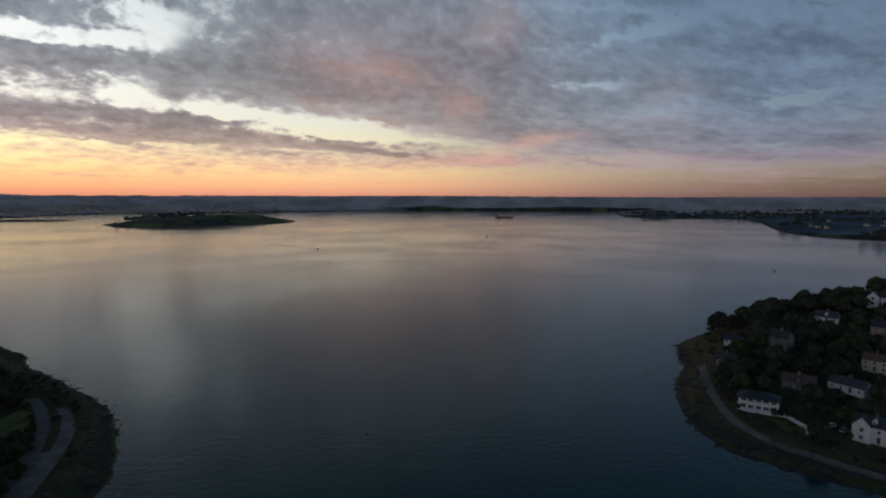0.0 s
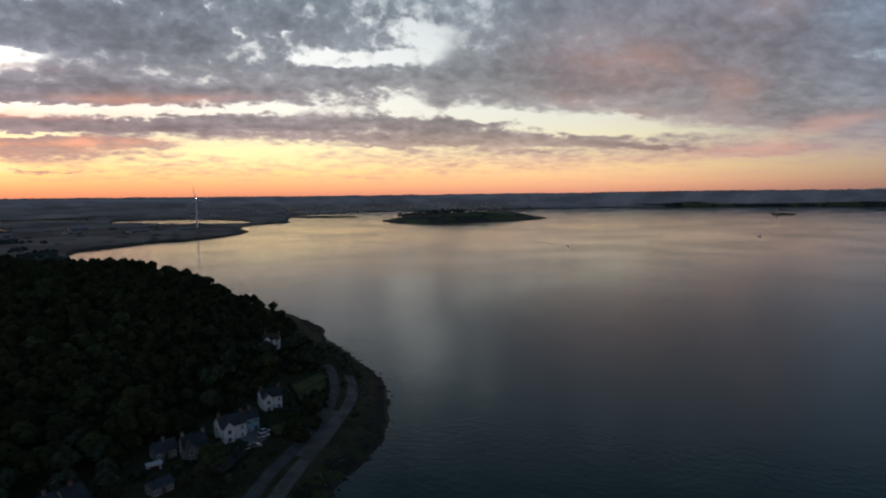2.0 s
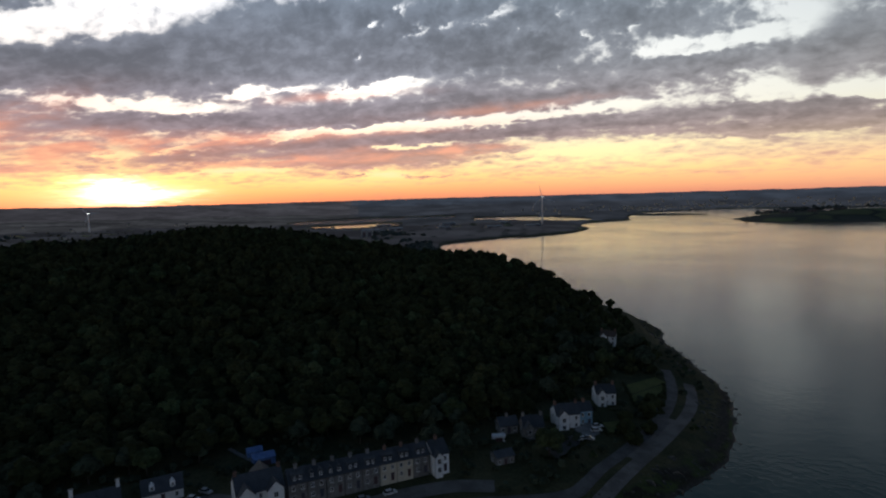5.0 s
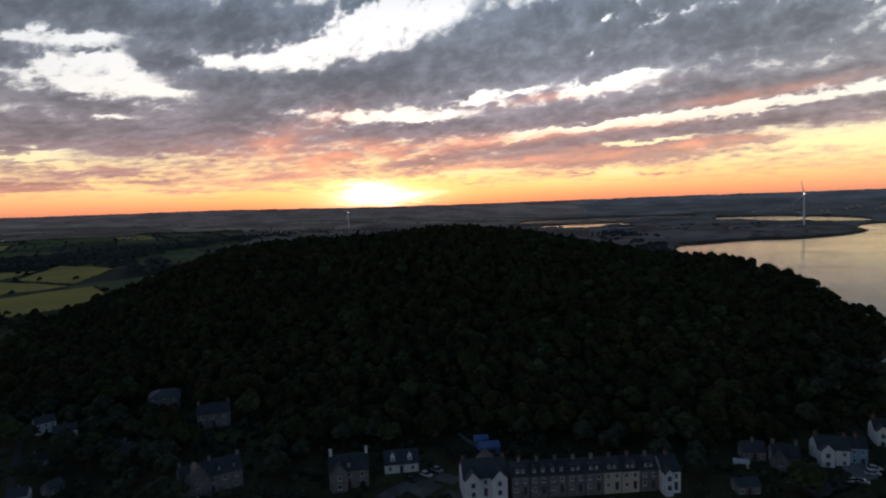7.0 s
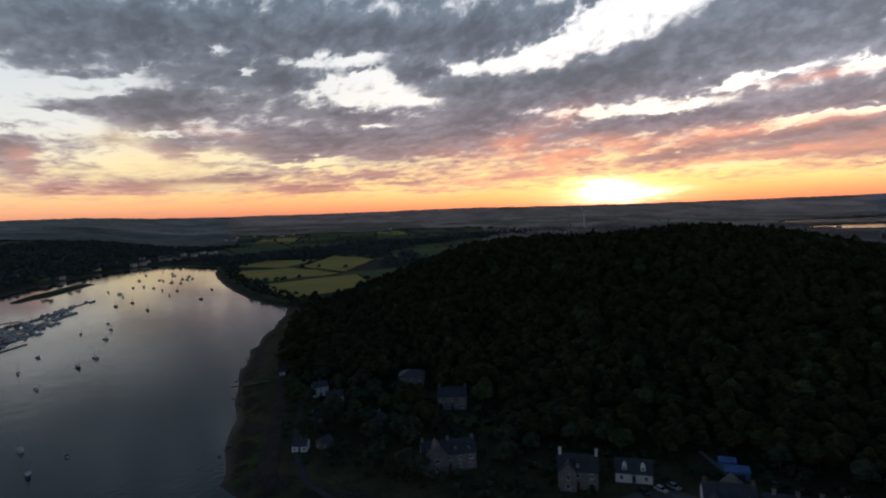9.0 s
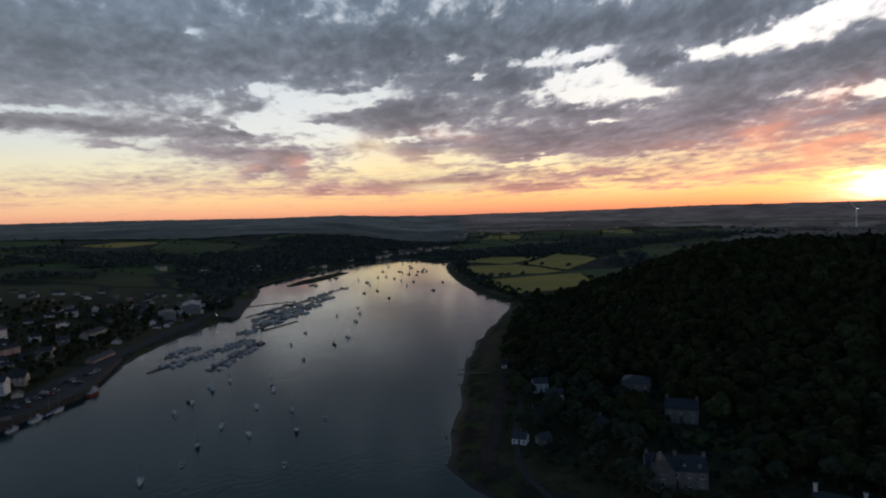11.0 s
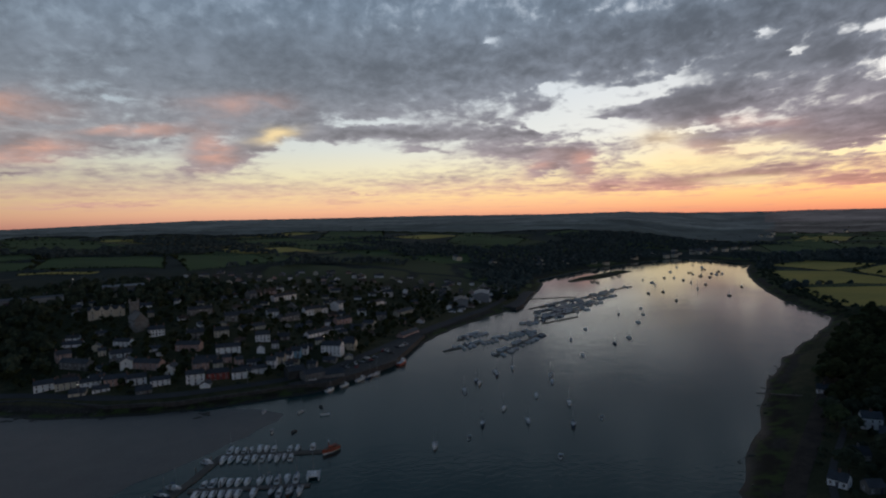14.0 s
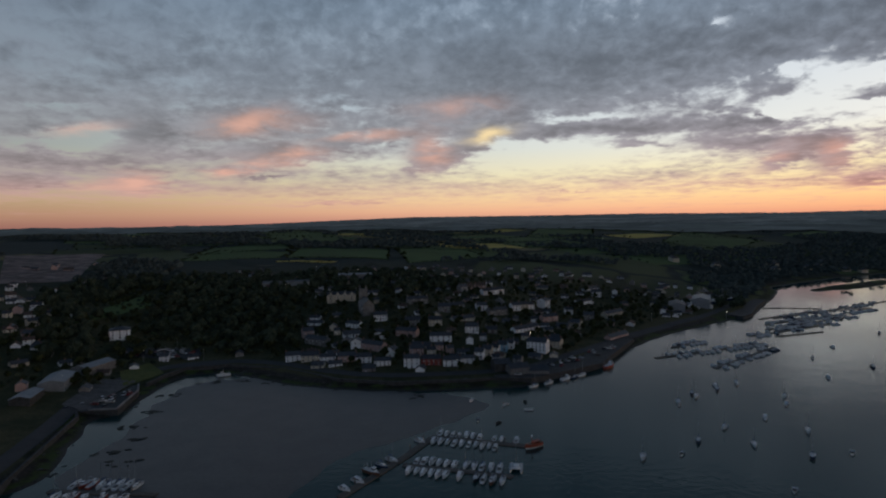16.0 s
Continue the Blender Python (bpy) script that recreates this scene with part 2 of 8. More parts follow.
# ragged edges: the rifts' places are shaken by the same noise
seen = wt.nodes.new("ShaderNodeCombineXYZ")
sock(seen, 0, az), sock(seen, 1, el), sock(seen, 2, 1.0)
shake = vmath(wt, "MULTIPLY", vmath(wt, "SUBTRACT", fine_col, (0.5, 0.5, 0.5)), (4.6, 1.3, 0))
shake = vmath(wt, "ADD", shake, vmath(wt, "MULTIPLY", vmath(wt, "SUBTRACT", puff_col, (0.5, 0.5, 0.5)), (4.2, 1.3, 0)))
place = vmath(wt, "ADD", seen.outputs[0], shake)
blobs = None
for rows in (CLOUDS_NORTH, CLOUDS_NORTHEAST, CLOUDS_NORTHWEST, CLOUDS_STREAKS, CLOUDS_HOLES, CLOUDS_SUNWARD, CLOUDS_SUNSET, CLOUDS_SUNSET_LOW, CLOUDS_WEST,
             CLOUDS_SOUTHWEST, CLOUDS_RAGGED, CLOUDS_SOUTH, CLOUDS_VIRGA, CLOUDS_SOUTHEAST, CLOUDS_EAST):
    blobs = sky_blobs(wt, place, rows, blobs)
veil = fmath(wt, "MULTIPLY", smooth(wt, az, -85.0, -50.0, 0.62, 1.0), smooth(wt, az, 48.0, 85.0, 1.0, 0.58))
veil = fmath(wt, "MULTIPLY", veil, smooth(wt, el, 3.0, 9.0, 0.6, 1.0))
grow = fmath(wt, "ADD", smooth(wt, el, 0.4, 4.0, -0.62, 0.02), smooth(wt, el, 4.5, 10.5, 0.0, 0.30))
body_of = fmath(wt, "MULTIPLY_ADD", fmath(wt, "SUBTRACT", coarse, 0.5), 0.8, grow)
body_of = fmath(wt, "MULTIPLY_ADD", fmath(wt, "MULTIPLY", fmath(wt, "SUBTRACT", fine, 0.5), veil), 2.3, body_of)
body_of = fmath(wt, "MULTIPLY_ADD", fmath(wt, "MULTIPLY", fmath(wt, "SUBTRACT", puff, 0.5), veil), 2.2, body_of)
body_of = fmath(wt, "ADD", body_of, fmath(wt, "MINIMUM", fmath(wt, "MAXIMUM", blobs, -0.88), 1.0))
cover = smooth(wt, body_of, -0.58, 0.50)
height = fmath(wt, "DIVIDE", fmath(wt, "ADD", el, 2.0), 42.0, clamp=True)


def at(e):
    return (e + 2) / 42


toward = fmath(wt, "POWER", 0.37, fmath(wt, "POWER", fmath(wt, "DIVIDE", fmath(wt, "ABSOLUTE", az), 66.0), 2.0))
clear_sun = ramp(wt, height, [(at(-2), srgb(120, 70, 60)), (at(0.2), srgb(236, 140, 106)), (at(1.1), srgb(252, 176, 116)), (at(2.4), srgb(255, 214, 136)),
                              (at(4.5), srgb(255, 234, 176)), (at(8), srgb(252, 246, 236)), (at(17), srgb(244, 248, 252)), (at(30), srgb(118, 138, 162)), (1.0, srgb(50, 68, 96))])
clear_far = ramp(wt, height, [(at(-2), srgb(110, 75, 70)), (at(0.2), srgb(206, 148, 134)), (at(1.2), srgb(234, 184, 154)), (at(2.6), srgb(240, 212, 170)),
                              (at(4.6), srgb(228, 224, 194)), (at(7), srgb(204, 216, 214)), (at(12), srgb(178, 200, 216)), (at(22), srgb(122, 146, 172)), (1.0, srgb(46, 64, 94))])
cloud_sun = ramp(wt, height, [(at(-2), srgb(110, 70, 60)), (at(1.5), srgb(206, 136, 112)), (at(4), srgb(158, 128, 124)), (at(7), srgb(142, 130, 136)),
                              (at(12), srgb(121, 124, 134)), (at(19), srgb(107, 118, 132)), (at(30), srgb(60, 80, 98)), (1.0, srgb(32, 50, 68))])
cloud_far = ramp(wt, height, [(at(-2), srgb(100, 70, 66)), (at(2), srgb(196, 154, 144)), (at(4.5), srgb(158, 146, 146)), (at(8), srgb(142, 145, 150)),
                              (at(13), srgb(124, 134, 145)), (at(20), srgb(110, 127, 144)), (at(30), srgb(60, 84, 108)), (1.0, srgb(32, 50, 72))])
clear = mixc(wt, toward, clear_far, clear_sun)
dusk = fmath(wt, "MULTIPLY", smooth(wt, az, -125.0, -72.0, 0.40, 1.0), smooth(wt, az, 85.0, 130.0, 1.0, 0.56))
clear = mixc(wt, 1.0, clear, dusk, "MULTIPLY")
cloud = mixc(wt, toward, cloud_far, cloud_sun)
tone = fmath(wt, "MULTIPLY_ADD", puff, 0.15, fmath(wt, "MULTIPLY_ADD", soft, 0.52, fmath(wt, "MULTIPLY", body_of, 0.22)))
mottle = smooth(wt, tone, 0.22, 0.80, 1.40, 0.70)
cloud = mixc(wt, 1.0, cloud, mottle, "MULTIPLY")
# mauve and slate-blue masses of the northern deck
HUES = [
    (1.4, 13.9, 14, 5.4, 10, 0.9), (327.7, 8, 9.6, 6.11, 5, -1),
]
HUES_B = [
    (8.6, 12.4, 8.2, 3.22, 6, 0.8),
]
hue = sky_blobs(wt, seen.outputs[0], HUES + HUES_B)
cloud = mixc(wt, smooth(wt, hue, 0.0, 1.0), cloud, mixc(wt, 1.0, cloud, (1.10, 0.96, 0.99, 1), "MULTIPLY"))
cloud = mixc(wt, smooth(wt, hue, 0.0, -1.0), cloud, mixc(wt, 1.0, cloud, (0.84, 0.91, 0.98, 1), "MULTIPLY"))
sky = wt.nodes.new("ShaderNodeTexSky")
sky.sky_type, sky.sun_disc = "NISHITA", False
sky.sun_elevation, sky.sun_rotation = radians(SUN_EL), radians(360 - SUN_AZ)
air = mixc(wt, 1.0, clear, mixc(wt, 1.0, sky.outputs[0], (0.02, 0.02, 0.02, 1), "MULTIPLY"), "ADD")
whole = mixc(wt, cover, air, cloud)
# undersides that still catch the red sun
SUNLIT_NORTH = [
    (350.5, 5.6, 3.7, 0.74, -7, 0.46), (356.4, 3.7, 4.9, 0.54, -2, 0.43), (340.7, 3.9, 4.8, 0.46, 1, 0.25), (358.1, 8.5, 2.1, 2.15, 59, 0.22),
    (5.1, 11.8, 4.8, 2.04, 13, 0.14), (355.4, 16.3, 3.2, 2.86, 1, 0.15), (339.4, 8.8, 2.8, 2.91, 3, 0.09),
]
SUNLIT_NORTHWEST = [
    (356.5, 4.2, 3.3, 0.58, 0, 0.33), (61.1, 4, 8, 0.55, -4, 0.39), (64.9, 5.1, 3, 0.35, -2, 0.3), (8.5, 7.9, 7.5, 0.86, 12, 0.15),
    (9.5, 12.1, 5.6, 1.87, 6, 0.09), (18.5, 3, 13.3, 0.74, 2, 0.12),
]
SUNLIT_SUNSET = [
    (89.6, 5.5, 10.7, 1.16, 1, 0.75), (95.4, 3, 7.7, 0.57, -7, 1), (71.2, 4, 9.6, 0.49, -3, 0.81), (79.4, 5.7, 8.2, 0.64, -6, 0.62),
    (90.8, 4.1, 0.96, 1.13, -58, 0.5), (55.8, 4.7, 6.4, 0.45, -1, 0.69), (92.7, 7.4, 5.3, 1.01, -20, 0.44), (65.8, 6.5, 12.7, 0.42, -3, 0.5),
    (66.8, 9.9, 6.2, 0.41, -4, 0.44), (104.8, 4, 9.1, 0.48, 0, 0.38), (51.2, 8.6, 8.3, 0.48, -3, 0.38),
]
SUNLIT_SOUTH = [
    (171.9, 6.8, 1.6, 1.34, -1, 0.64), (169.9, 11.1, 4.1, 0.81, -1, 0.26), (188.1, 9.3, 4.8, 0.89, -4, 0.34), (186.2, 6.4, 3.3, 0.6, -2, 0.38),
    (190.9, 5.2, 2.2, 0.31, -2, 0.64), (177.4, 8.4, 3.3, 0.35, -2, 0.34), (136.9, 5.3, 1.5, 1.03, 3, 0.47), (141.5, 5.2, 2.1, 0.64, -28, 0.3),
    (126.3, 5.8, 3.8, 0.66, 5, 0.3), (122.2, 7.7, 3.8, 0.71, 7, 0.21),
]
SUNLIT_EAST = [
    (198.3, 3.9, 2.1, 0.83, -1, 0.94), (189, 9.7, 3.1, 0.89, -17, 0.47), (189.6, 5.5, 3, 0.41, -16, 0.51), (184.5, 6.5, 2.4, 1.05, -1, 0.51),
    (202.1, 8.3, 2.5, 0.4, -13, 0.42), (201.7, 3.5, 1.9, 0.33, -1, 0.42), (178.6, 8.6, 3.3, 0.32, -5, 0.42), (169.3, 10.6, 3.3, 0.95, -13, 0.26),
]
LININGS = [
    (166.3, 8.4, 1.8, 0.57, -12, 0.95),
]
LININGS_WEST = [
    (84.4, 1.5, 1.8, 0.71, 0, 0.6), (62.1, 2.6, 1.8, 0.27, 1, 0.9), (75.6, 3.1, 2.7, 0.15, -2, 0.9),
]
LININGS_SOUTHWEST = [
    (85.1, 4.7, 1.2, 0.41, 4, 0.6), (75.9, 3.1, 3, 0.24, -1, 0.6), (129.4, 5.6, 2.3, 0.44, 0, 0.35), (122.3, 5.9, 3, 0.51, 0, 0.4),
    (127.5, 4.6, 4.5, 0.7, 0, 0.8), (123.5, 3, 3.5, 0.4, 0, 0.7), (130, 7, 2.6, 1, 0, 0.45),
]
small = vmath(wt, "ADD", seen.outputs[0], vmath(wt, "MULTIPLY", vmath(wt, "SUBTRACT", fine_col, (0.5, 0.5, 0.5)), (3.4, 1.2, 0)))
flush = fmath(wt, "MINIMUM", sky_blobs(wt, small, SUNLIT_NORTH + SUNLIT_NORTHWEST + SUNLIT_SUNSET + SUNLIT_SOUTH + SUNLIT_EAST), 0.85)
flush = fmath(wt, "MULTIPLY", flush, smooth(wt, soft, 0.34, 0.60, 0.25, 0.95))
whole = mixc(wt, flush, whole, mixc(wt, toward, srgb(250, 196, 174), srgb(248, 168, 136)))
lining = fmath(wt, "MINIMUM", sky_blobs(wt, small, LININGS + LININGS_WEST + LININGS_SOUTHWEST), 0.9)
whole = mixc(wt, lining, whole, srgb(255, 230, 176))
glow = sky_blobs(wt, place, [(85.4, 1.2, 2.6, 0.8, 0, 3.4), (86.5, 2.2, 1.7, 0.35, 0, 1.6), (82.5, 1.2, 3.0, 0.45, 0, 1.0)])
glow = sky_blobs(wt, seen.outputs[0], [(85.6, 1.0, 6.0, 1.2, 0, 0.45), (86.0, 2.4, 15.0, 2.0, 0, 0.08)], glow)
whole = mixc(wt, 1.0, whole, mixc(wt, 1.0, (1.0, 0.74, 0.46, 1), glow, "MULTIPLY"), "ADD")
pale = sky_blobs(wt, seen.outputs[0], [(46.0, 3.6, 15.0, 1.3, 0, 0.16), (22.0, 4.4, 12.0, 1.2, 0, 0.10), (66.0, 2.0, 8.0, 0.7, 0, 0.12), (104.0, 2.2, 8.0, 0.9, 0, 0.14)])
whole = mixc(wt, 1.0, whole, mixc(wt, 1.0, (0.95, 0.80, 0.38, 1), pale, "MULTIPLY"), "ADD")
back = wt.nodes.new("ShaderNodeBackground")
gloom = fmath(wt, "MULTIPLY", smooth(wt, az, -126.0, -64.0, 0.64, 1.0), smooth(wt, fmath(wt, "ABSOLUTE", az), 122.0, 165.0, 1.0, 1.05))
gloom = fmath(wt, "MULTIPLY", gloom, smooth(wt, az, 62.0, 105.0, 1.0, 0.83))
gloom = sky_blobs(wt, seen.outputs[0], [(36.0, 12.0, 15.0, 7.0, 0, 0.16), (6.0, 13.0, 12.0, 6.0, 0, 0.08), (335.0, 9.0, 12.0, 6.0, 0, 0.20), (67.0, 12.0, 12.0, 6.0, 0, 0.36), (150.0, 14.0, 22.0, 6.0, 0, -0.08), (122.0, 14.0, 9.0, 5.0, 0, -0.16)], gloom)
tint = mixc(wt, smooth(wt, az, -65.0, -12.0), (1.06, 1.0, 0.92, 1), (1.02, 1.0, 1.0, 1))
tint = mixc(wt, smooth(wt, az, -112.0, -78.0), (0.82, 0.96, 1.14, 1), tint)
sock(back, 0, mixc(wt, 1.0, mixc(wt, 1.0, whole, tint, "MULTIPLY"), gloom, "MULTIPLY"))
back.inputs[1].default_value = 1.05
out = wt.nodes.new("ShaderNodeOutputWorld")
sock(out, 0, back.outputs[0])

sun = new("sun", bpy.data.lights.new("sun", "SUN"))
sun.data.energy, sun.data.angle, sun.data.color = 0.16, radians(3.0), (1.0, 0.55, 0.28)
sun_from = Vector((-math.sin(radians(SUN_AZ)), math.cos(radians(SUN_AZ)), math.tan(radians(SUN_EL)))) * 3000
sun.matrix_world = look(sun_from, (0, 0, 0))

# ---- lie of the land ----
FAR_SHORE = [(-1386, 1744), (-1560, 1900), (-1980, 2500), (-1942, 2810), (-2006, 3218), (-1587, 3389), (-1201, 3717), (-860, 4350), (-169, 4700), (520, 4680), (1290, 4500), (1540, 4440)]
EAST_SHORE = [(1527, 3891), (1275, 4385), (1000, 3300), (942, 2989), (996, 2738), (1282, 2843), (1411, 2772), (1314, 2419), (989, 1742), (907, 1470), (936, 1346), (985, 1294), (1300, 1080), (2500, 900), (4600, 800),
              (4600, 520), (2500, 520), (800, 470), (400, 475), (262, 432), (200, 395), (150, 362)]
POINT_SHORE = [(141, 347), (134, 325), (132, 309), (122, 293), (112, 271), (105, 252), (101, 235), (100, 220), (103, 202), (111, 196), (123, 183), (136, 171), (200, 100), (230, 0), (215, -120), (160, -185)]
TOWN_SHORE = [(118, -214), (112, -222), (111, -237), (115, -254), (116, -274), (122, -294), (111, -300), (110, -327), (108, -355), (100, -372), (77, -371), (47, -348), (33, -332), (8, -321), (-22, -309), (-68, -305), (-97, -306),
              (-114, -318), (-147, -330), (-181, -373), (-207, -389), (-221, -405), (-252, -426), (-280, -438), (-315, -462), (-361, -477)]
RIVER_SHORE = [(-405, -524), (-461, -579), (-516, -634), (-536, -679), (-591, -706), (-716, -762), (-862, -804), (-1015, -834), (-1060, -796), (-1010, -693), (-984, -630), (-916, -599), (-824, -537), (-716, -457), (-610, -364),
               (-545, -295), (-531, -269), (-486, -249), (-413, -227), (-359, -210), (-317, -191), (-274, -170), (-234, -148), (-204, -132), (-185, -122), (-164, -113)]
HILL_SHORE = [(-148, -30), (-136, 24), (-124, 70), (-108, 110), (-100, 136), (-103, 146), (-103, 156), (-105, 172), (-107, 186), (-117, 203), (-130, 224), (-145, 244), (-159, 258), (-176, 272), (-208, 295), (-232, 312), (-237, 328),
              (-261, 329), (-330, 360), (-420, 420), (-560, 470), (-760, 520), (-900, 580), (-994, 652), (-1000, 709), (-1043, 864), (-1007, 901), (-1040, 1086), (-1160, 1265), (-1250, 1330), (-1309, 1376), (-1409, 1537)]
ISLAND = [(-1173, 1987), (-1060, 1860), (-990, 1764), (-832, 1773), (-682, 1934), (-584, 2120), (-575, 2300), (-650, 2500), (-817, 2650), (-1040, 2500), (-1180, 2200)]
LOW_ISLE = [(-1700, 2160), (-1548, 2208), (-1433, 2333), (-1600, 2400), (-1900, 2300)]
MUD_BANK = [(-556, -622), (-580, -630), (-640, -640), (-700, -664), (-752, -690), (-738, -712), (-670, -690), (-600, -662), (-556, -638)]
LAGOONS = [[(-2381, 790), (-2685, 900), (-2900, 1180), (-2880, 1420), (-2940, 1700), (-2655, 1840), (-2330, 1560), (-2420, 1434), (-2290, 1166), (-2290, 959)],
           [(-2330, 1720), (-2080, 1930), (-1680, 1830), (-1500, 1640), (-1700, 1520), (-2067, 1500)], [(-2150, 790), (-2190, 980), (-2110, 1170), (-1890, 1050), (-1820, 842), (-1930, 715)]]


def rounded(points, times=2):
    p = np.array(points, float)
    for _ in range(times):
        q = np.roll(p, -1, axis=0)
        p = np.stack([0.75 * p + 0.25 * q, 0.25 * p + 0.75 * q], 1).reshape(-1, 2)
    return p


def shore_distance(x, y, poly):
    """Metres from the line; positive inside."""
    if x.size < 400:
        (ax, ay), (bx, by) = poly.T[:, :, None], np.roll(poly, -1, axis=0).T[:, :, None]
        px, py, dx, dy = x.reshape(1, -1), y.reshape(1, -1), bx - ax, by - ay
        t = np.clip(((px - ax) * dx + (py - ay) * dy) / (dx * dx + dy * dy + 1e-12), 0, 1)
        best = ((px - ax - t * dx) ** 2 + (py - ay - t * dy) ** 2).min(0)
        cross = ((ay > py) != (by > py)) & (px < ax + (py - ay) * dx / np.where(dy == 0, 1e-12, dy))
        return (np.where(cross.sum(0) % 2 == 1, 1, -1) * np.sqrt(best)).reshape(x.shape)
    best, inside = np.full(x.shape, 1e18), np.zeros(x.shape, bool)
    for (ax, ay), (bx, by) in zip(poly, np.roll(poly, -1, axis=0)):
        dx, dy = bx - ax, by - ay
        t = np.clip(((x - ax) * dx + (y - ay) * dy) / (dx * dx + dy * dy + 1e-12), 0, 1)
        best = np.minimum(best, (x - ax - t * dx) ** 2 + (y - ay - t * dy) ** 2)
        if dy:
            inside ^= ((ay > y) != (by > y)) & (x < ax + (y - ay) * dx / dy)
    return np.where(inside, 1, -1) * np.sqrt(best)


SEA_LINE = rounded(FAR_SHORE + EAST_SHORE + POINT_SHORE + TOWN_SHORE + RIVER_SHORE + HILL_SHORE)
ISLES = [rounded(ISLAND), rounded(LOW_ISLE), rounded(MUD_BANK)]
LAGOON_LINES = [rounded(p) for p in LAGOONS]
HILL_RIDGE = [(-275, 300, 0), (-320, 300, 2), (-385, 300, 10), (-450, 262, 26), (-520, 190, 28), (-556, 122, 49), (-566, 60, 43), (-560, -20, 44), (-572, -70, 24), (-590, -120, 12), (-620, -150, 0)]
POINT_RIDGE = [(150, 322, 3), (172, 322, 9), (206, 340, 20), (273, 352, 29), (420, 340, 34)]
SKYLINE_AZ = [-180, -60, -37, -22, -12, -6, 2, 8, 20, 37, 56, 71, 84, 100, 110, 122, 128, 133, 141, 152, 162, 174, 180, 190, 196, 208, 240]
SKYLINE_EL = [0.4, 0.2, 0.20, 0.16, 0.2, 0.22, 0.28, 0.22, 0.2, 0.14, 0.16, 0.06, 0.03, 0.2, 0.1, 0.12, 0.2, 0.44, 0.40, 0.57, 0.56, 0.6, 0.42, 0.1, -0.06, -0.25, 0.0]


def wobble(x, y, size, seed):
    """Cheap smooth noise, about -1 to 1."""
    r = np.random.RandomState(seed)
    total = np.zeros(np.shape(x))
    for k in range(5):
        a, f, p = r.uniform(0, 6.28), r.uniform(0.6, 1.6) / size, r.uniform(0, 6.28)
        total = total + np.sin((x * np.cos(a) + y * np.sin(a)) * f * 6.28 + p)
    return total / 3.0


def ridge_height(x, y, ridge, width):
    top = np.zeros(np.shape(x))
    for (ax, ay, ah), (bx, by, bh) in zip(ridge, ridge[1:]):
        dx, dy = bx - ax, by - ay
        t = np.clip(((x - ax) * dx + (y - ay) * dy) / (dx * dx + dy * dy), 0, 1)
        d = np.hypot(x - ax - t * dx, y - ay - t * dy) / width
        top = np.maximum(top, (ah + (bh - ah) * t) * (0.5 + 0.5 * np.cos(np.pi * np.clip(d, 0, 1))))
    return top


def ease(v, lo, hi):
    t = np.clip((v - lo) / (hi - lo), 0, 1)
    return t * t * (3 - 2 * t)


def inland(x, y):
    """Metres from the nearest shore, positive on land."""
    s = -shore_distance(x, y, SEA_LINE)
    for isle in ISLES:
        s = np.maximum(s, shore_distance(x, y, isle))
    for pool in LAGOON_LINES:
        s = np.minimum(s, -shore_distance(x, y, pool))
    return s + 1.3 * wobble(x, y, 75, 3) + 0.8 * wobble(x, y, 28, 4)


def ground(x, y, s=None):
    """Height of the ground above the water."""
    x, y = np.asarray(x, float), np.asarray(y, float)
    s = inland(x, y) if s is None else s
    r, az = np.hypot(x, y), np.degrees(np.arctan2(-x, y))
    az = np.where(az < -100, az + 360, az)
    shelf = np.where(s < 0, np.maximum(s * 0.12, -4), np.minimum(s * 0.16, 2.6 + 0.004 * s))
    south = ease(az, 124, 134) * (1 - ease(az, 245, 258))
    upland = np.interp(s, [0, 25, 60, 180, 450, 900, 1600, 2600, 6000], [0, 1.5, 6, 24, 42, 58, 68, 76, 84])
    plain = np.interp(s, [0, 60, 300, 1200, 3000], [0, 2, 6, 16, 28])
    east = 1 - ease(az, -12, 10)
    h = shelf + south * upland + (1 - south) * plain * (1 + 0.8 * east * ease(r, 800, 1600))
    h = h + np.minimum(ridge_height(x, y, HILL_RIDGE, 355), np.maximum(s, 0) * 0.5) * (1 - 0.8 * ease(az, 98, 112))
    h = h + np.minimum(ridge_height(x, y, POINT_RIDGE, 150), np.maximum(s, 0) * 0.45)
    flats = np.exp(-((x - 40) / 80) ** 2 - ((y + 322) / 36) ** 2)
    h = np.where(s < 0, np.maximum(h, -0.60 + 0.40 * flats + 0.16 * wobble(x, y, 34, 23) + 0.08 * wobble(x, y, 9, 24)), h)
    isle = shore_distance(x, y, ISLES[0])
    h = h + np.where(isle > 0, 20 * ease(isle, 0, 190), 0)
    roll_ = (wobble(x, y, 420, 7) * 5 * ease(r, 900, 2200) + wobble(x, y, 90, 8) * 0.8) * ease(s, 20, 160)
    h = h + roll_
    sky_top = EYE + r * np.tan(np.radians(np.interp(az, SKYLINE_AZ, SKYLINE_EL)))
    lo = 3900 - 1300 * south
    lo = np.maximum(lo, np.where((az < 16) & (az > -60), 4640, 0))
    rim = ease(r, lo, 4880)
    rim = np.where(s > 0, rim * ease(s, 0, 60), 0)
    return h * (1 - rim) + np.maximum(sky_top + wobble(x, y, 260, 11) * 2, h * 0.3) * rim


# ---- end of the land ----

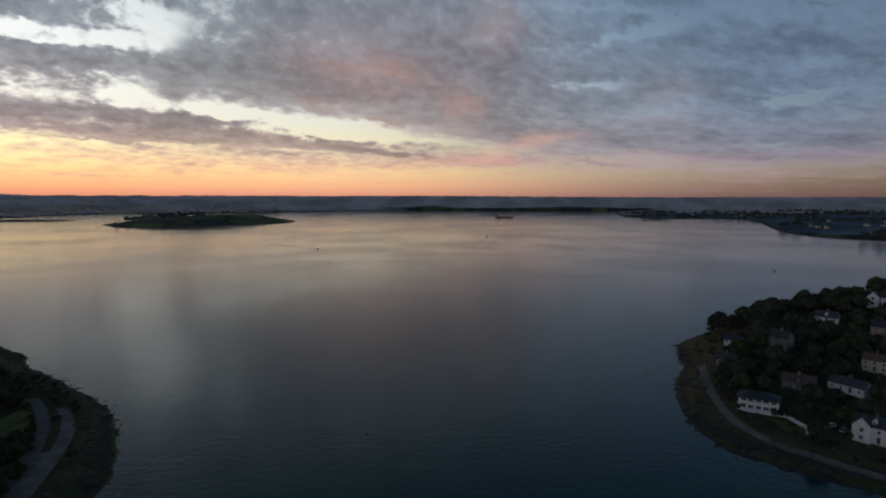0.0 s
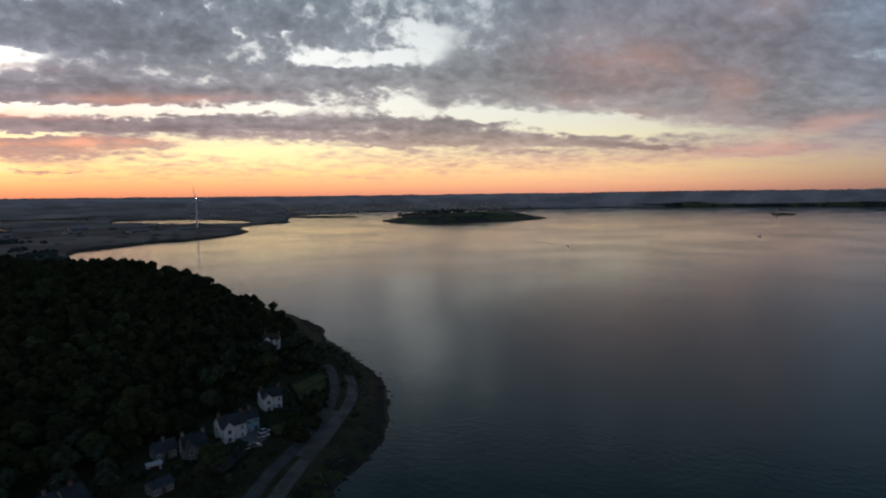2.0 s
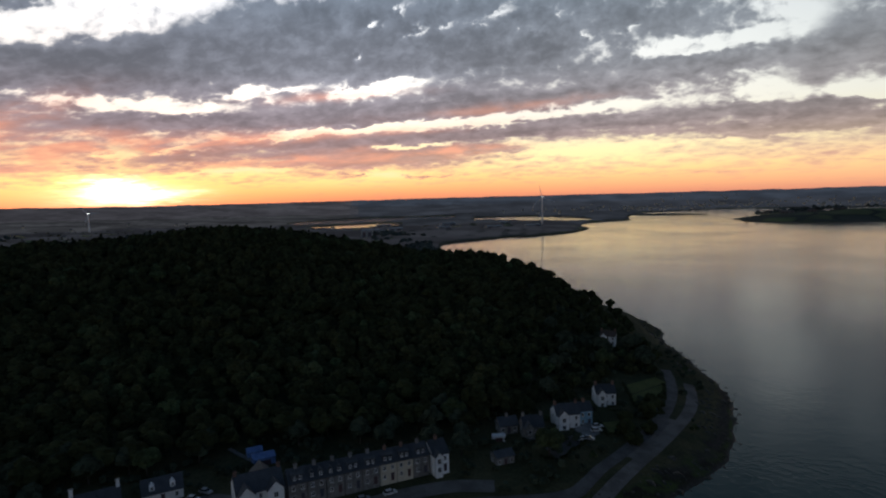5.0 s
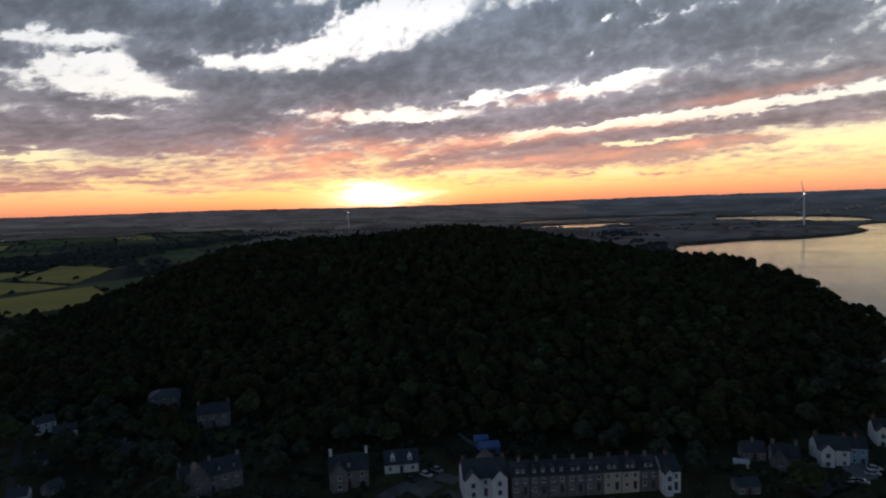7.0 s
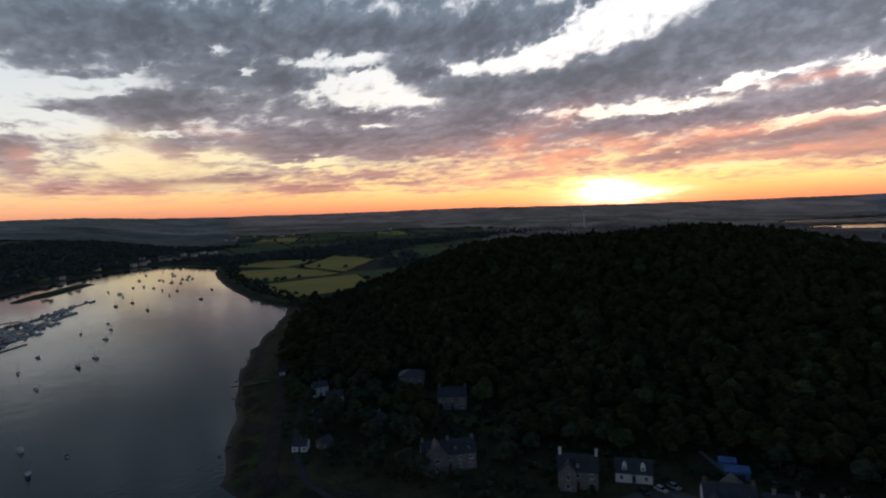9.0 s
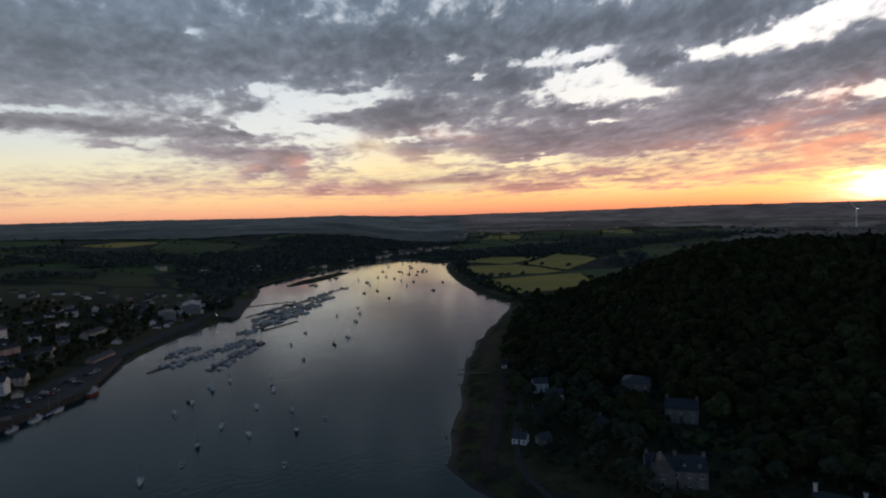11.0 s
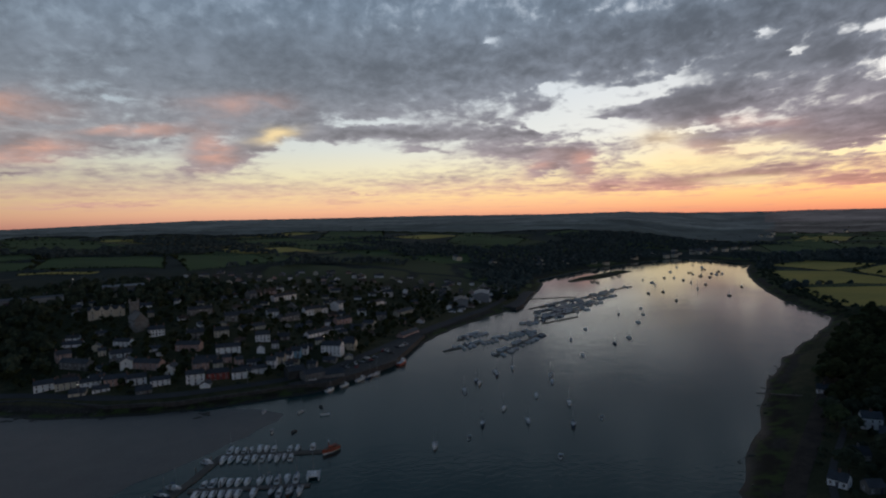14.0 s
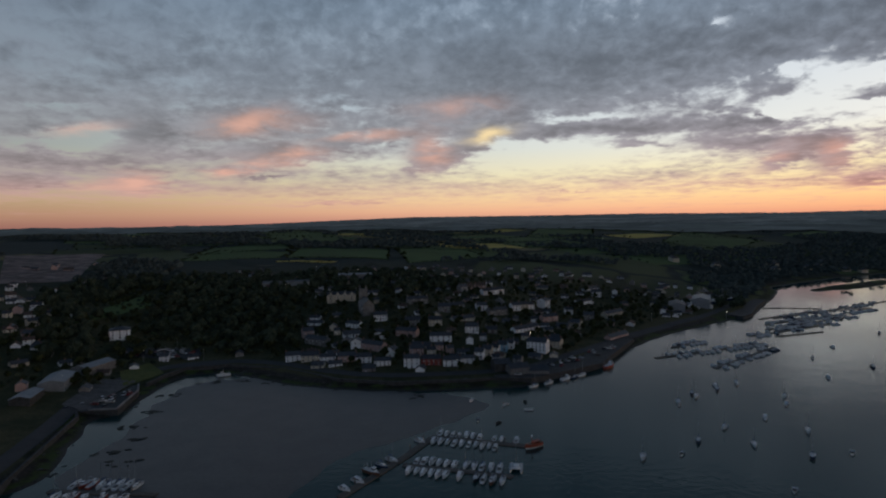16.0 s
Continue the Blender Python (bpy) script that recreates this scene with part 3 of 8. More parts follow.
# ---- materials ----
def material(name, base, other=None, rough=0.8, size=4.0, bump=0.15, bump_size=0.6, metal=0.0, grime=0.25, spread=0.0, spec=None):
    """A surface with grain and stains at two scales, in world metres; spread: variation from piece to piece."""
    m = bpy.data.materials.new(name)
    m.use_nodes = True
    t = m.node_tree
    b = t.nodes["Principled BSDF"]
    pos = t.nodes.new("ShaderNodeNewGeometry").outputs["Position"]
    big, _ = fbm(t, pos, 1.0 / size, 4.0, 0.6)
    small, _ = fbm(t, pos, 1.0 / bump_size, 3.0, 0.6)
    col = mixc(t, smooth(t, big, 0.35, 0.65), (*base, 1), (*(other or [v * 0.7 for v in base]), 1))
    col = mixc(t, 1.0, col, smooth(t, small, 0.2, 0.8, 1 - grime, 1 + grime), "MULTIPLY")
    if spread:
        info = t.nodes.new("ShaderNodeObjectInfo").outputs["Random"]
        col = mixc(t, 1.0, col, smooth(t, info, 0.0, 1.0, 1 - spread, 1 + spread), "MULTIPLY")
    sock(b, "Base Color", col)
    b.inputs["Roughness"].default_value, b.inputs["Metallic"].default_value = rough, metal
    if spec is not None:
        b.inputs["Specular IOR Level"].default_value = spec
    if bump:
        n = t.nodes.new("ShaderNodeBump")
        n.inputs["Strength"].default_value, n.inputs["Distance"].default_value = bump, bump_size * 0.3
        sock(n, "Height", small)
        sock(b, "Normal", n.outputs[0])
    return m


def island_spread(m, amount):
    """Let every joined piece differ a little in tone."""
    t = m.node_tree
    b = t.nodes["Principled BSDF"]
    rnd = t.nodes.new("ShaderNodeNewGeometry").outputs["Random Per Island"]
    src = b.inputs["Base Color"].links[0].from_socket
    sock(b, "Base Color", mixc(t, 1.0, src, smooth(t, rnd, 0, 1, 1 - amount, 1 + amount), "MULTIPLY"))
    return m


M_LEAF = island_spread(material("leaf", (0.030, 0.038, 0.017), (0.044, 0.049, 0.022), 0.9, 30, 0, 2.0, spec=0.05), 0.35)
M_LEAF_PALE = island_spread(material("pale_leaf", (0.05, 0.07, 0.032), (0.06, 0.075, 0.036), 0.9, 30, 0, 2.0, spec=0.05), 0.35)
M_PINE = island_spread(material("pine_needles", (0.018, 0.028, 0.016), None, 0.9, 30, 0, 2.0, spec=0.05), 0.4)
M_PARK_LEAF = island_spread(material("park_foliage", (0.040, 0.052, 0.034), (0.056, 0.068, 0.044), 0.9, 40, 0, 3.0, spec=0.05), 0.35)
# paler and bluer than the near leaves: distance haze put into the base colour
M_HAZED_LEAF = island_spread(material("hazed_foliage", (0.066, 0.084, 0.080), (0.080, 0.098, 0.092), 0.9, 90, 0, 8.0, spec=0.05), 0.3)
M_BARK = material("bark", (0.08, 0.06, 0.045), None, 0.9, 1.0, 0.3, 0.2)
M_STUBBLE = material("cereal_crop", (0.60, 0.46, 0.13), (0.50, 0.40, 0.12), 0.95, 60, 0.1, 1.5, grime=0.12, spec=0.05)
M_PASTURE = material("pasture", (0.13, 0.18, 0.075), (0.11, 0.145, 0.065), 0.95, 70, 0.1, 1.5, grime=0.15, spec=0.05)
M_LAWN = material("lawn", (0.15, 0.155, 0.06), (0.11, 0.125, 0.05), 0.95, 12, 0.1, 0.8, spec=0.05)
M_TARMAC = material("tarmac", (0.058, 0.058, 0.06), (0.045, 0.045, 0.048), 0.85, 9, 0.1, 0.3)
M_GRAVEL = material("gravel", (0.19, 0.175, 0.16), (0.11, 0.10, 0.09), 0.95, 7, 0.3, 0.35)


def ground_material():
    """Wet stones and weed at the water's edge, rough grass and scrub above it."""
    m = bpy.data.materials.new("shore_and_grass")
    m.use_nodes = True
    t = m.node_tree
    b = t.nodes["Principled BSDF"]
    pos = t.nodes.new("ShaderNodeNewGeometry").outputs["Position"]
    cut = t.nodes.new("ShaderNodeSeparateXYZ")
    sock(cut, 0, pos)
    patch, _ = fbm(t, pos, 0.11, 5, 0.65)
    speck, _ = fbm(t, pos, 0.9, 4, 0.7)
    wide, _ = fbm(t, pos, 0.012, 4, 0.6)
    level = fmath(t, "MULTIPLY_ADD", fmath(t, "SUBTRACT", patch, 0.5), 1.6, cut.outputs[2])
    mud = mixc(t, smooth(t, speck, 0.35, 0.65), (0.022, 0.020, 0.018, 1), (0.055, 0.050, 0.044, 1))
    weed = mixc(t, smooth(t, patch, 0.42, 0.58), (0.030, 0.026, 0.018, 1), (0.062, 0.086, 0.026, 1))
    grass = mixc(t, smooth(t, fmath(t, "MULTIPLY_ADD", patch, 0.4, fmath(t, "MULTIPLY", wide, 0.6)), 0.42, 0.58), (0.050, 0.056, 0.027, 1), (0.098, 0.090, 0.046, 1))
    grass = mixc(t, 1.0, grass, smooth(t, speck, 0.2, 0.8, 0.65, 1.3), "MULTIPLY")
    # countryside far inland: patchwork of woods, pasture and crops between dark hedges
    away = vmath(t, "LENGTH", pos)
    bent = vmath(t, "ADD", pos, vmath(t, "MULTIPLY", vmath(t, "SUBTRACT", fbm(t, pos, 0.006, 3, 0.6)[1], (0.5, 0.5, 0.5)), (90, 90, 0)))
    flat = vmath(t, "MULTIPLY", bent, (1 / 150, 1 / 210, 0))
    cell = t.nodes.new("ShaderNodeTexVoronoi")
    sock(cell, "Vector", flat)
    cell.inputs["Scale"].default_value = 1.0
    rim = t.nodes.new("ShaderNodeTexVoronoi")
    rim.feature = "DISTANCE_TO_EDGE"
    sock(rim, "Vector", flat)
    rim.inputs["Scale"].default_value = 1.0
    pick = t.nodes.new("ShaderNodeSeparateColor")
    sock(pick, 0, cell.outputs["Color"])
    # plot and wood colours are lifted to stand in for distance haze
    plots = ramp(t, pick.outputs[0], [(0.0, (0.048, 0.060, 0.048, 1)), (0.42, (0.056, 0.068, 0.050, 1)), (0.46, (0.09, 0.11, 0.05, 1)), (0.72, (0.11, 0.15, 0.06, 1)), (0.9, (0.09, 0.11, 0.055, 1)), (0.93, (0.22, 0.19, 0.09, 1))])
    plots.node.color_ramp.interpolation = "CONSTANT"
    plots = mixc(t, smooth(t, rim.outputs["Distance"], 0.02, 0.07), (0.026, 0.034, 0.028, 1), plots)
    woods, _ = fbm(t, pos, 0.0022, 4, 0.6)
    plots = mixc(t, smooth(t, woods, 0.50, 0.56), plots, (0.038, 0.050, 0.044, 1))
    grass = mixc(t, smooth(t, away, 560.0, 800.0), grass, plots)
    col = mixc(t, smooth(t, level, 0.15, 0.75), mud, weed)
    stones = mixc(t, smooth(t, speck, 0.4, 0.6), (0.040, 0.034, 0.030, 1), (0.072, 0.062, 0.054, 1))
    col = mixc(t, fmath(t, "MULTIPLY", smooth(t, level, 0.9, 1.5), smooth(t, wide, 0.47, 0.56)), col, stones)
    col = mixc(t, smooth(t, level, 2.0, 3.0), col, grass)
    sock(b, "Base Color", col)
    sock(b, "Roughness", smooth(t, level, 0.0, 1.2, 0.55, 0.95))
    b.inputs["Specular IOR Level"].default_value = 0.15
    n = t.nodes.new("ShaderNodeBump")
    n.inputs["Strength"].default_value, n.inputs["Distance"].default_value = 0.5, 0.5
    sock(n, "Height", speck)
    sock(b, "Normal", n.outputs[0])
    return m


def water_material():
    m = bpy.data.materials.new("river_water")
    m.use_nodes = True
    t = m.node_tree
    b = t.nodes["Principled BSDF"]
    pos = t.nodes.new("ShaderNodeNewGeometry").outputs["Position"]
    drift, _ = fbm(t, pos, 0.004, 4, 0.55, 0.6)
    chop, _ = fbm(t, pos, 0.35, 3, 0.6)
    swell, _ = fbm(t, pos, 0.05, 3, 0.5)
    b.inputs["Base Color"].default_value = (0.004, 0.042, 0.042, 1)
    b.inputs["IOR"].default_value = 1.25
    b.inputs["Specular Tint"].default_value = (0.70, 1.0, 0.95, 1)
    cut = t.nodes.new("ShaderNodeSeparateXYZ")
    sock(cut, 0, pos)
    lee = smooth(t, fmath(t, "ADD", cut.outputs[0], cut.outputs[1]), -1150.0, -520.0, 0.12, 1.0)
    sock(b, "Roughness", fmath(t, "MULTIPLY", smooth(t, drift, 0.35, 0.65, 0.09, 0.17), fmath(t, "MULTIPLY_ADD", lee, 0.6, 0.4)))
    n = t.nodes.new("ShaderNodeBump")
    n.inputs["Distance"].default_value = 0.25
    sock(n, "Strength", fmath(t, "MULTIPLY", lee, 0.38))
    sock(n, "Height", fmath(t, "MULTIPLY_ADD", swell, 1.2, chop))
    sock(b, "Normal", n.outputs[0])
    return m


M_GROUND, M_WATER = ground_material(), water_material()


# ---- mesh helpers ----
def mesh_of(name, verts, faces, mats, smooth_faces=False, index=None):
    me = bpy.data.meshes.new(name)
    verts, faces = np.asarray(verts, np.float32), np.asarray(faces, np.int32)
    k = faces.shape[1]
    me.vertices.add(len(verts))
    me.vertices.foreach_set("co", verts.ravel())
    me.loops.add(faces.size)
    me.loops.foreach_set("vertex_index", faces.ravel())
    me.polygons.add(len(faces))
    me.polygons.foreach_set("loop_start", np.arange(len(faces), dtype=np.int32) * k)
    me.polygons.foreach_set("use_smooth", np.full(len(faces), smooth_faces))
    for m in mats if isinstance(mats, (list, tuple)) else [mats]:
        me.materials.append(m)
    if index is not None:
        me.polygons.foreach_set("material_index", np.asarray(index, np.int32))
    me.update(calc_edges=True)
    return me


def structure(name, me, label, category):
    return tagged(new(name, me), label, category, kind="structure")


# ---- ground and water ----
def ground_sheet():
    az = np.radians(np.concatenate([np.arange(-42, 214, 0.3), np.arange(214, 318, 2.0)]))
    r = [20.0, 60.0, 95.0]
    while r[-1] < 4880:
        r.append(r[-1] * (1.011 if r[-1] < 700 else 1.017))
    r = np.array(r)
    A, R = np.meshgrid(az, r)
    x, y = -np.sin(A) * R, np.cos(A) * R
    z = ground(x, y)
    n, k = len(az), len(r)
    i = np.arange(k - 1)[:, None] * n + np.arange(n)[None, :]
    j = np.arange(k - 1)[:, None] * n + (np.arange(n)[None, :] + 1) % n
    faces = np.stack([i, j, j + n, i + n], -1).reshape(-1, 4)
    return mesh_of("ground", np.stack([x, y, z], -1).reshape(-1, 3), faces, M_GROUND, True)


structure("ground", ground_sheet(), "dark rough grass and weedy stone shores at dusk", "ground")
ring = [(-math.sin(a) * 4900, math.cos(a) * 4900, 0) for a in np.linspace(0, 2 * math.pi, 97)[:-1]]
structure("water", mesh_of("water", ring + [(0, 0, 0)], [(i, (i + 1) % 96, 96) for i in range(96)], M_WATER, True), "calm dark river and bay mirroring the sunset", "water")


# ---- trees ----
def dome(rng, at_, r, sides=6, bands=(112, 72, 34)):
    """One lumpy bough of foliage: an uneven dome, open below."""
    verts, faces = [], []
    spin = rng.uniform(0, 6.283)
    for k, band in enumerate(bands):
        c, q = math.cos(radians(band)), math.sin(radians(band))
        for i in range(sides):
            a, m = spin + (i + 0.5 * (k % 2)) * 6.283 / sides, rng.uniform(0.8, 1.18)
            verts.append((at_[0] + r * m * q * math.cos(a), at_[1] + r * m * q * math.sin(a), at_[2] + r * c * rng.uniform(0.85, 1.12)))
    verts.append((at_[0], at_[1], at_[2] + r * rng.uniform(0.9, 1.1)))
    for k in range(len(bands) - 1):
        for i in range(sides):
            a, b, c, d = k * sides + i, k * sides + (i + 1) % sides, (k + 1) * sides + i, (k + 1) * sides + (i + 1) % sides
            faces += [(a, b, c), (b, d, c)] if k % 2 else [(a, b, d), (a, d, c)]
    top = len(bands) * sides
    return verts, faces + [(top - sides + i, top - sides + (i + 1) % sides, top) for i in range(sides)]


def clump_crown(rng, clumps, squash=0.85, conifer=False):
    """A crown of unit radius, base at z = 0, top near z = 2: lumpy boughs with loose sprays of leaves over them."""
    verts, faces = [], []
    lobes = []
    if not conifer:
        count = min(11, 2 + clumps // 7)
        spin = rng.uniform(0, 6.283)
        for i in range(count):
            a, d = spin + i * 2.4, 0.62 * math.sqrt((i + 0.4) / count)
            lobes.append((d * math.cos(a), d * math.sin(a), 1.35 - 0.85 * d + rng.uniform(-0.16, 0.16), rng.uniform(0.34, 0.52) * (1.25 if clumps < 20 else 1.0)))
        for lx, ly, lz, lr in lobes:
            v, f = dome(rng, (lx, ly, lz * squash), lr, 6 if clumps > 20 else 5, (112, 72, 34) if clumps > 20 else (105, 48))
            k = len(verts)
            verts += [np.array(p) for p in v]
            faces += [(a + k, b + k, c + k) for a, b, c in f]
    for _ in range(clumps if conifer or clumps > 60 else clumps // 3):
        d = rng.normal(0, 1, 3)
        d /= np.linalg.norm(d)
        if conifer:
            h = rng.uniform(0, 1) ** 1.4
            p = np.array([d[0], d[1], 0]) * (1 - h) * 0.62 + np.array([0, 0, 0.25 + h * 2.4])
            d = np.array([d[0], d[1], 0.5])
        else:
            lx, ly, lz, lr = lobes[rng.randint(len(lobes))]
            d[2] = abs(d[2]) * 1.1 - 0.35
            p = np.array([lx, ly, lz * squash]) + d * lr * rng.uniform(0.9, 1.15)
        u = np.cross(d, rng.normal(0, 1, 3))
        u /= np.linalg.norm(u) + 1e-9
        v = np.cross(d, u)
        v /= np.linalg.norm(v) + 1e-9
        g = 1.0 if conifer else 0.6
        a, b, tip = g * rng.uniform(0.13, 0.27), g * rng.uniform(0.13, 0.27), d * rng.uniform(0.03, 0.13)
        k = len(verts)
        verts += [p - u * a - v * b * 0.6, p + u * a * 0.8 - v * b, p + u * a + v * b * 0.7, p - u * a * 0.7 + v * b, p + tip]
        faces += [(k, k + 1, k + 4), (k + 1, k + 2, k + 4), (k + 2, k + 3, k + 4), (k + 3, k, k + 4)]
    if 0 < clumps < 20:
        return np.array(verts), np.array(faces)
    core = [(0.5 * math.cos(a), 0.5 * math.sin(a), z) for z in (0.5, 1.1) for a in np.linspace(0, 6.283, 7)[:-1]]
    k = len(verts)
    verts += [np.array(c) * (1, 1, squash) * ((0.5, 0.5, 1) if conifer else (1, 1, 1)) for c in core] + [np.array((0, 0, 0.2)), np.array((0, 0, 1.45 * squash))]
    for i in range(6):
        n = (i + 1) % 6
        faces += [(k + i, k + n, k + 6 + n), (k + i, k + 6 + n, k + 6 + i), (k + 12, k + n, k + i), (k + 13, k + 6 + i, k + 6 + n)]
    return np.array(verts), np.array(faces)


RNG = np.random.RandomState(5)
CROWNS = [clump_crown(RNG, 36, RNG.uniform(0.8, 1.1)) for _ in range(6)]
SPARSE = [clump_crown(RNG, 9, RNG.uniform(0.7, 1.0)) for _ in range(5)]
PINES = [clump_crown(RNG, 60, 1.0, True) for _ in range(3)]


def stand_of(name, spots, radius, forms, mats, label, category, seed):
    """Many crowns joined in one mesh: spots are (x, y, z) rows, radius one number each."""
    rng = np.random.RandomState(seed)
    V, F, I, base = [], [], [], 0
    for (x, y, z), r in zip(spots, radius):
        v, f = forms[rng.randint(len(forms))]
        a = rng.uniform(0, 6.283)
        c, s = math.cos(a), math.sin(a)
        w = np.empty_like(v)
        w[:, 0], w[:, 1], w[:, 2] = (v[:, 0] * c - v[:, 1] * s) * r + x, (v[:, 0] * s + v[:, 1] * c) * r + y, v[:, 2] * r * rng.uniform(0.85, 1.2) + z
        V.append(w), F.append(f + base)
        I.append(np.full(len(f), 1 if len(mats) > 1 and rng.rand() < 0.04 else 0))
        base += len(v)
    return tagged(new(name, mesh_of(name, np.concatenate(V), np.concatenate(F), mats, False, np.concatenate(I))), label, category, kind="stuff")


def polar(x, y):
    az = np.degrees(np.arctan2(-x, y))
    return np.hypot(x, y), np.where(az < -100, az + 360, az)


def scatter(x0, x1, y0, y1, step, seed):
    rng = np.random.RandomState(seed)
    x, y = np.meshgrid(np.arange(x0, x1, step), np.arange(y0, y1, step))
    x, y = x.ravel() + rng.uniform(-0.45, 0.45, x.size) * step, y.ravel() + rng.uniform(-0.45, 0.45, x.size) * step
    s = inland(x, y)
    return x, y, s, rng


# open plots in the trees, some cut so the camera sees houses and fields: x, y, radius
CLEARINGS = [(124, 221, 13), (134, 212, 10), (150, 203, 9), (-158, 68, 26), (-164, 40, 16), (-182, 8, 18), (-188, -40, 16), (-241, -48, 13), (-226, -45, 12), (-250, -68, 14), (-266, -73, 15), (-250, -108, 20), (-222, -104, 9), (-223, -75, 10), (-197, -94, 11), (-291, -151, 10), (-212, 243, 12),
             (-248, -72, 15), (-224, -36, 13), (-171, 24, 10), (-158, 182, 15), (-153, 156, 17), (-157, 132, 14), (-146, 115, 11), (-192, 51, 10), (-244, -86, 13), (-190, 30, 12), (-800, -430, 110), (-960, -480, 90), (-950, -385, 95), (-665, -290, 80), (-165, 208, 15), (320, -660, 55), (350, -740, 60), (400, -860, 80),
             (-800, -1260, 230), (-580, -1520, 190), (-1300, -760, 150), (-1420, -690, 160), (150, -880, 110), (10, -870, 105), (-130, -860, 105), (170, -970, 90), (-60, -690, 30), (120, -740, 30),
             (176, -465, 18), (168, -448, 14), (185, -510, 30), (195, -508, 20), (181, -562, 20), (171, -500, 20), (380, -830, 100), (150, -418, 22), (130, -405, 24), (110, -408, 20), (160, -436, 14), (300, -590, 40)]


def open_at(x, y):
    free = np.zeros(x.shape, bool)
    for cx, cy, cr in CLEARINGS:
        free |= (x - cx) ** 2 + (y - cy) ** 2 < cr * cr
    return free


def hill_wood():
    x, y, s, rng = scatter(-760, -120, -330, 380, 7.2, 21)
    r, az = polar(x, y)
    edge = 62 + 10 * wobble(x, y, 60, 31)
    edge = np.where((r > 300) & (az > 95), 22.0, edge)
    keep = (s > np.where(az < 50, 24, edge)) & (az < 120) & (r > 205) & ~open_at(x, y)
    ridge = np.interp(az, [36, 48, 57, 77, 92, 104, 112, 116, 120], [420, 540, 600, 660, 650, 690, 560, 560, 560])
    keep &= r < ridge
    x, y, s = x[keep], y[keep], s[keep]
    rad = rng.uniform(3.4, 6.2, x.size) * np.interp(polar(x, y)[1], [36, 45, 52], [0.66, 0.72, 1.0])
    z = ground(x, y, s) + rng.uniform(0.5, 2.5, x.size) - np.interp(polar(x, y)[1], [36, 45, 52], [2.4, 2.4, 0.0])
    stand_of("woodland", np.stack([x, y, z], 1), rad, CROWNS, [M_LEAF, M_LEAF_PALE], "dense dark broadleaf wood covering the round hill", "woodland", 1)


hill_wood()


def far_woods():
    X, Y, Z, R = [], [], [], []
    for x0, x1, y0, y1, step, seed, lo, hi in ((-1500, 700, -1600, -330, 11.5, 41, 330, 1700), (-1700, -600, -600, 700, 15, 42, 700, 1900), (-1250, -520, 1700, 2700, 20, 43, 1700, 3000),
                                              (800, 2400, 1200, 3300, 30, 44, 1500, 3600), (100, 420, 150, 480, 10.0, 45, 400, 520)):
        x, y, s, rng = scatter(x0, x1, y0, y1, step, seed)
        r, az_ = polar(x, y)
        dense = wobble(x, y, 330, 51) + 0.5 * wobble(x, y, 120, 52)
        keep = (s > 14) & (r > lo) & (r < hi) & (az_ > -42) & (az_ < 214) & ~open_at(x, y)
        if seed == 41:
            park = (az_ > 185) & (az_ < 206) & (r > 415) & (r < 640)
            town = (az_ > 148) & (az_ < 186) & (s < 190)
            bank = (az_ < 146) & (s < 420)
            keep &= park | (~town & (dense > 0.12)) | (bank & (dense > -0.9))
        elif seed == 45:
            keep &= rng.rand(x.size) < 0.62
        elif seed == 43:
            keep &= (x < -860) & (dense > 0.1)
        else:
            keep &= dense > 0.5
        X.append(x[keep]), Y.append(y[keep]), Z.append(ground(x[keep], y[keep], s[keep]) - 1.0), R.append(np.full(keep.sum(), step * 0.5) * rng.uniform(0.7, 1.2, keep.sum()))
    x, y, z, r = (np.concatenate(v) for v in (X, Y, Z, R))
    near = np.hypot(x, y) < 680
    stand_of("park_woods", np.stack([x, y, z], 1)[near], np.clip(r[near], 2.2, 5.5), CROWNS, [M_PARK_LEAF], "dark mature trees round the town and point", "woods", 4)
    x, y, z, r = x[~near], y[~near], z[~near], r[~near]
    stand_of("distant_woods", np.stack([x, y, z], 1), np.clip(r, 2.2, 13), SPARSE, [M_HAZED_LEAF], "distant dark woods, copses and hedgerow trees", "woods", 2)


far_woods()


# ---- more materials ----
M_WHITE = material("white_render", (0.86, 0.87, 0.88), (0.76, 0.77, 0.78), 0.85, 3.0, 0.1, 0.4, grime=0.12, spread=0.08)
M_CREAM = material("cream_render", (0.60, 0.55, 0.44), (0.52, 0.47, 0.38), 0.85, 3.0, 0.1, 0.4, grime=0.12, spread=0.12)
M_PINK = material("pink_render", (0.50, 0.34, 0.30), (0.42, 0.29, 0.26), 0.85, 3.0, 0.1, 0.4, grime=0.12, spread=0.1)
M_BLUE_WALL = material("pale_blue_render", (0.24, 0.42, 0.55), (0.20, 0.36, 0.48), 0.85, 3.0, 0.1, 0.4, grime=0.12)
M_RED_WALL = material("red_render", (0.30, 0.07, 0.06), (0.24, 0.06, 0.05), 0.85, 3.0, 0.1, 0.4, grime=0.12)
M_STONE = material("grey_stone", (0.24, 0.235, 0.23), (0.17, 0.165, 0.16), 0.9, 1.5, 0.4, 0.5, grime=0.3, spread=0.12)
M_SLATE = material("blue_slate", (0.060, 0.066, 0.078), (0.045, 0.05, 0.058), 0.55, 2.5, 0.25, 0.35, grime=0.25, spread=0.2)
M_TILE = material("brown_roof_tiles", (0.11, 0.075, 0.06), (0.085, 0.06, 0.05), 0.75, 2.5, 0.3, 0.35, grime=0.25, spread=0.2)
M_BRICK = material("chimney_brick", (0.22, 0.13, 0.10), (0.16, 0.10, 0.08), 0.9, 0.8, 0.3, 0.15)
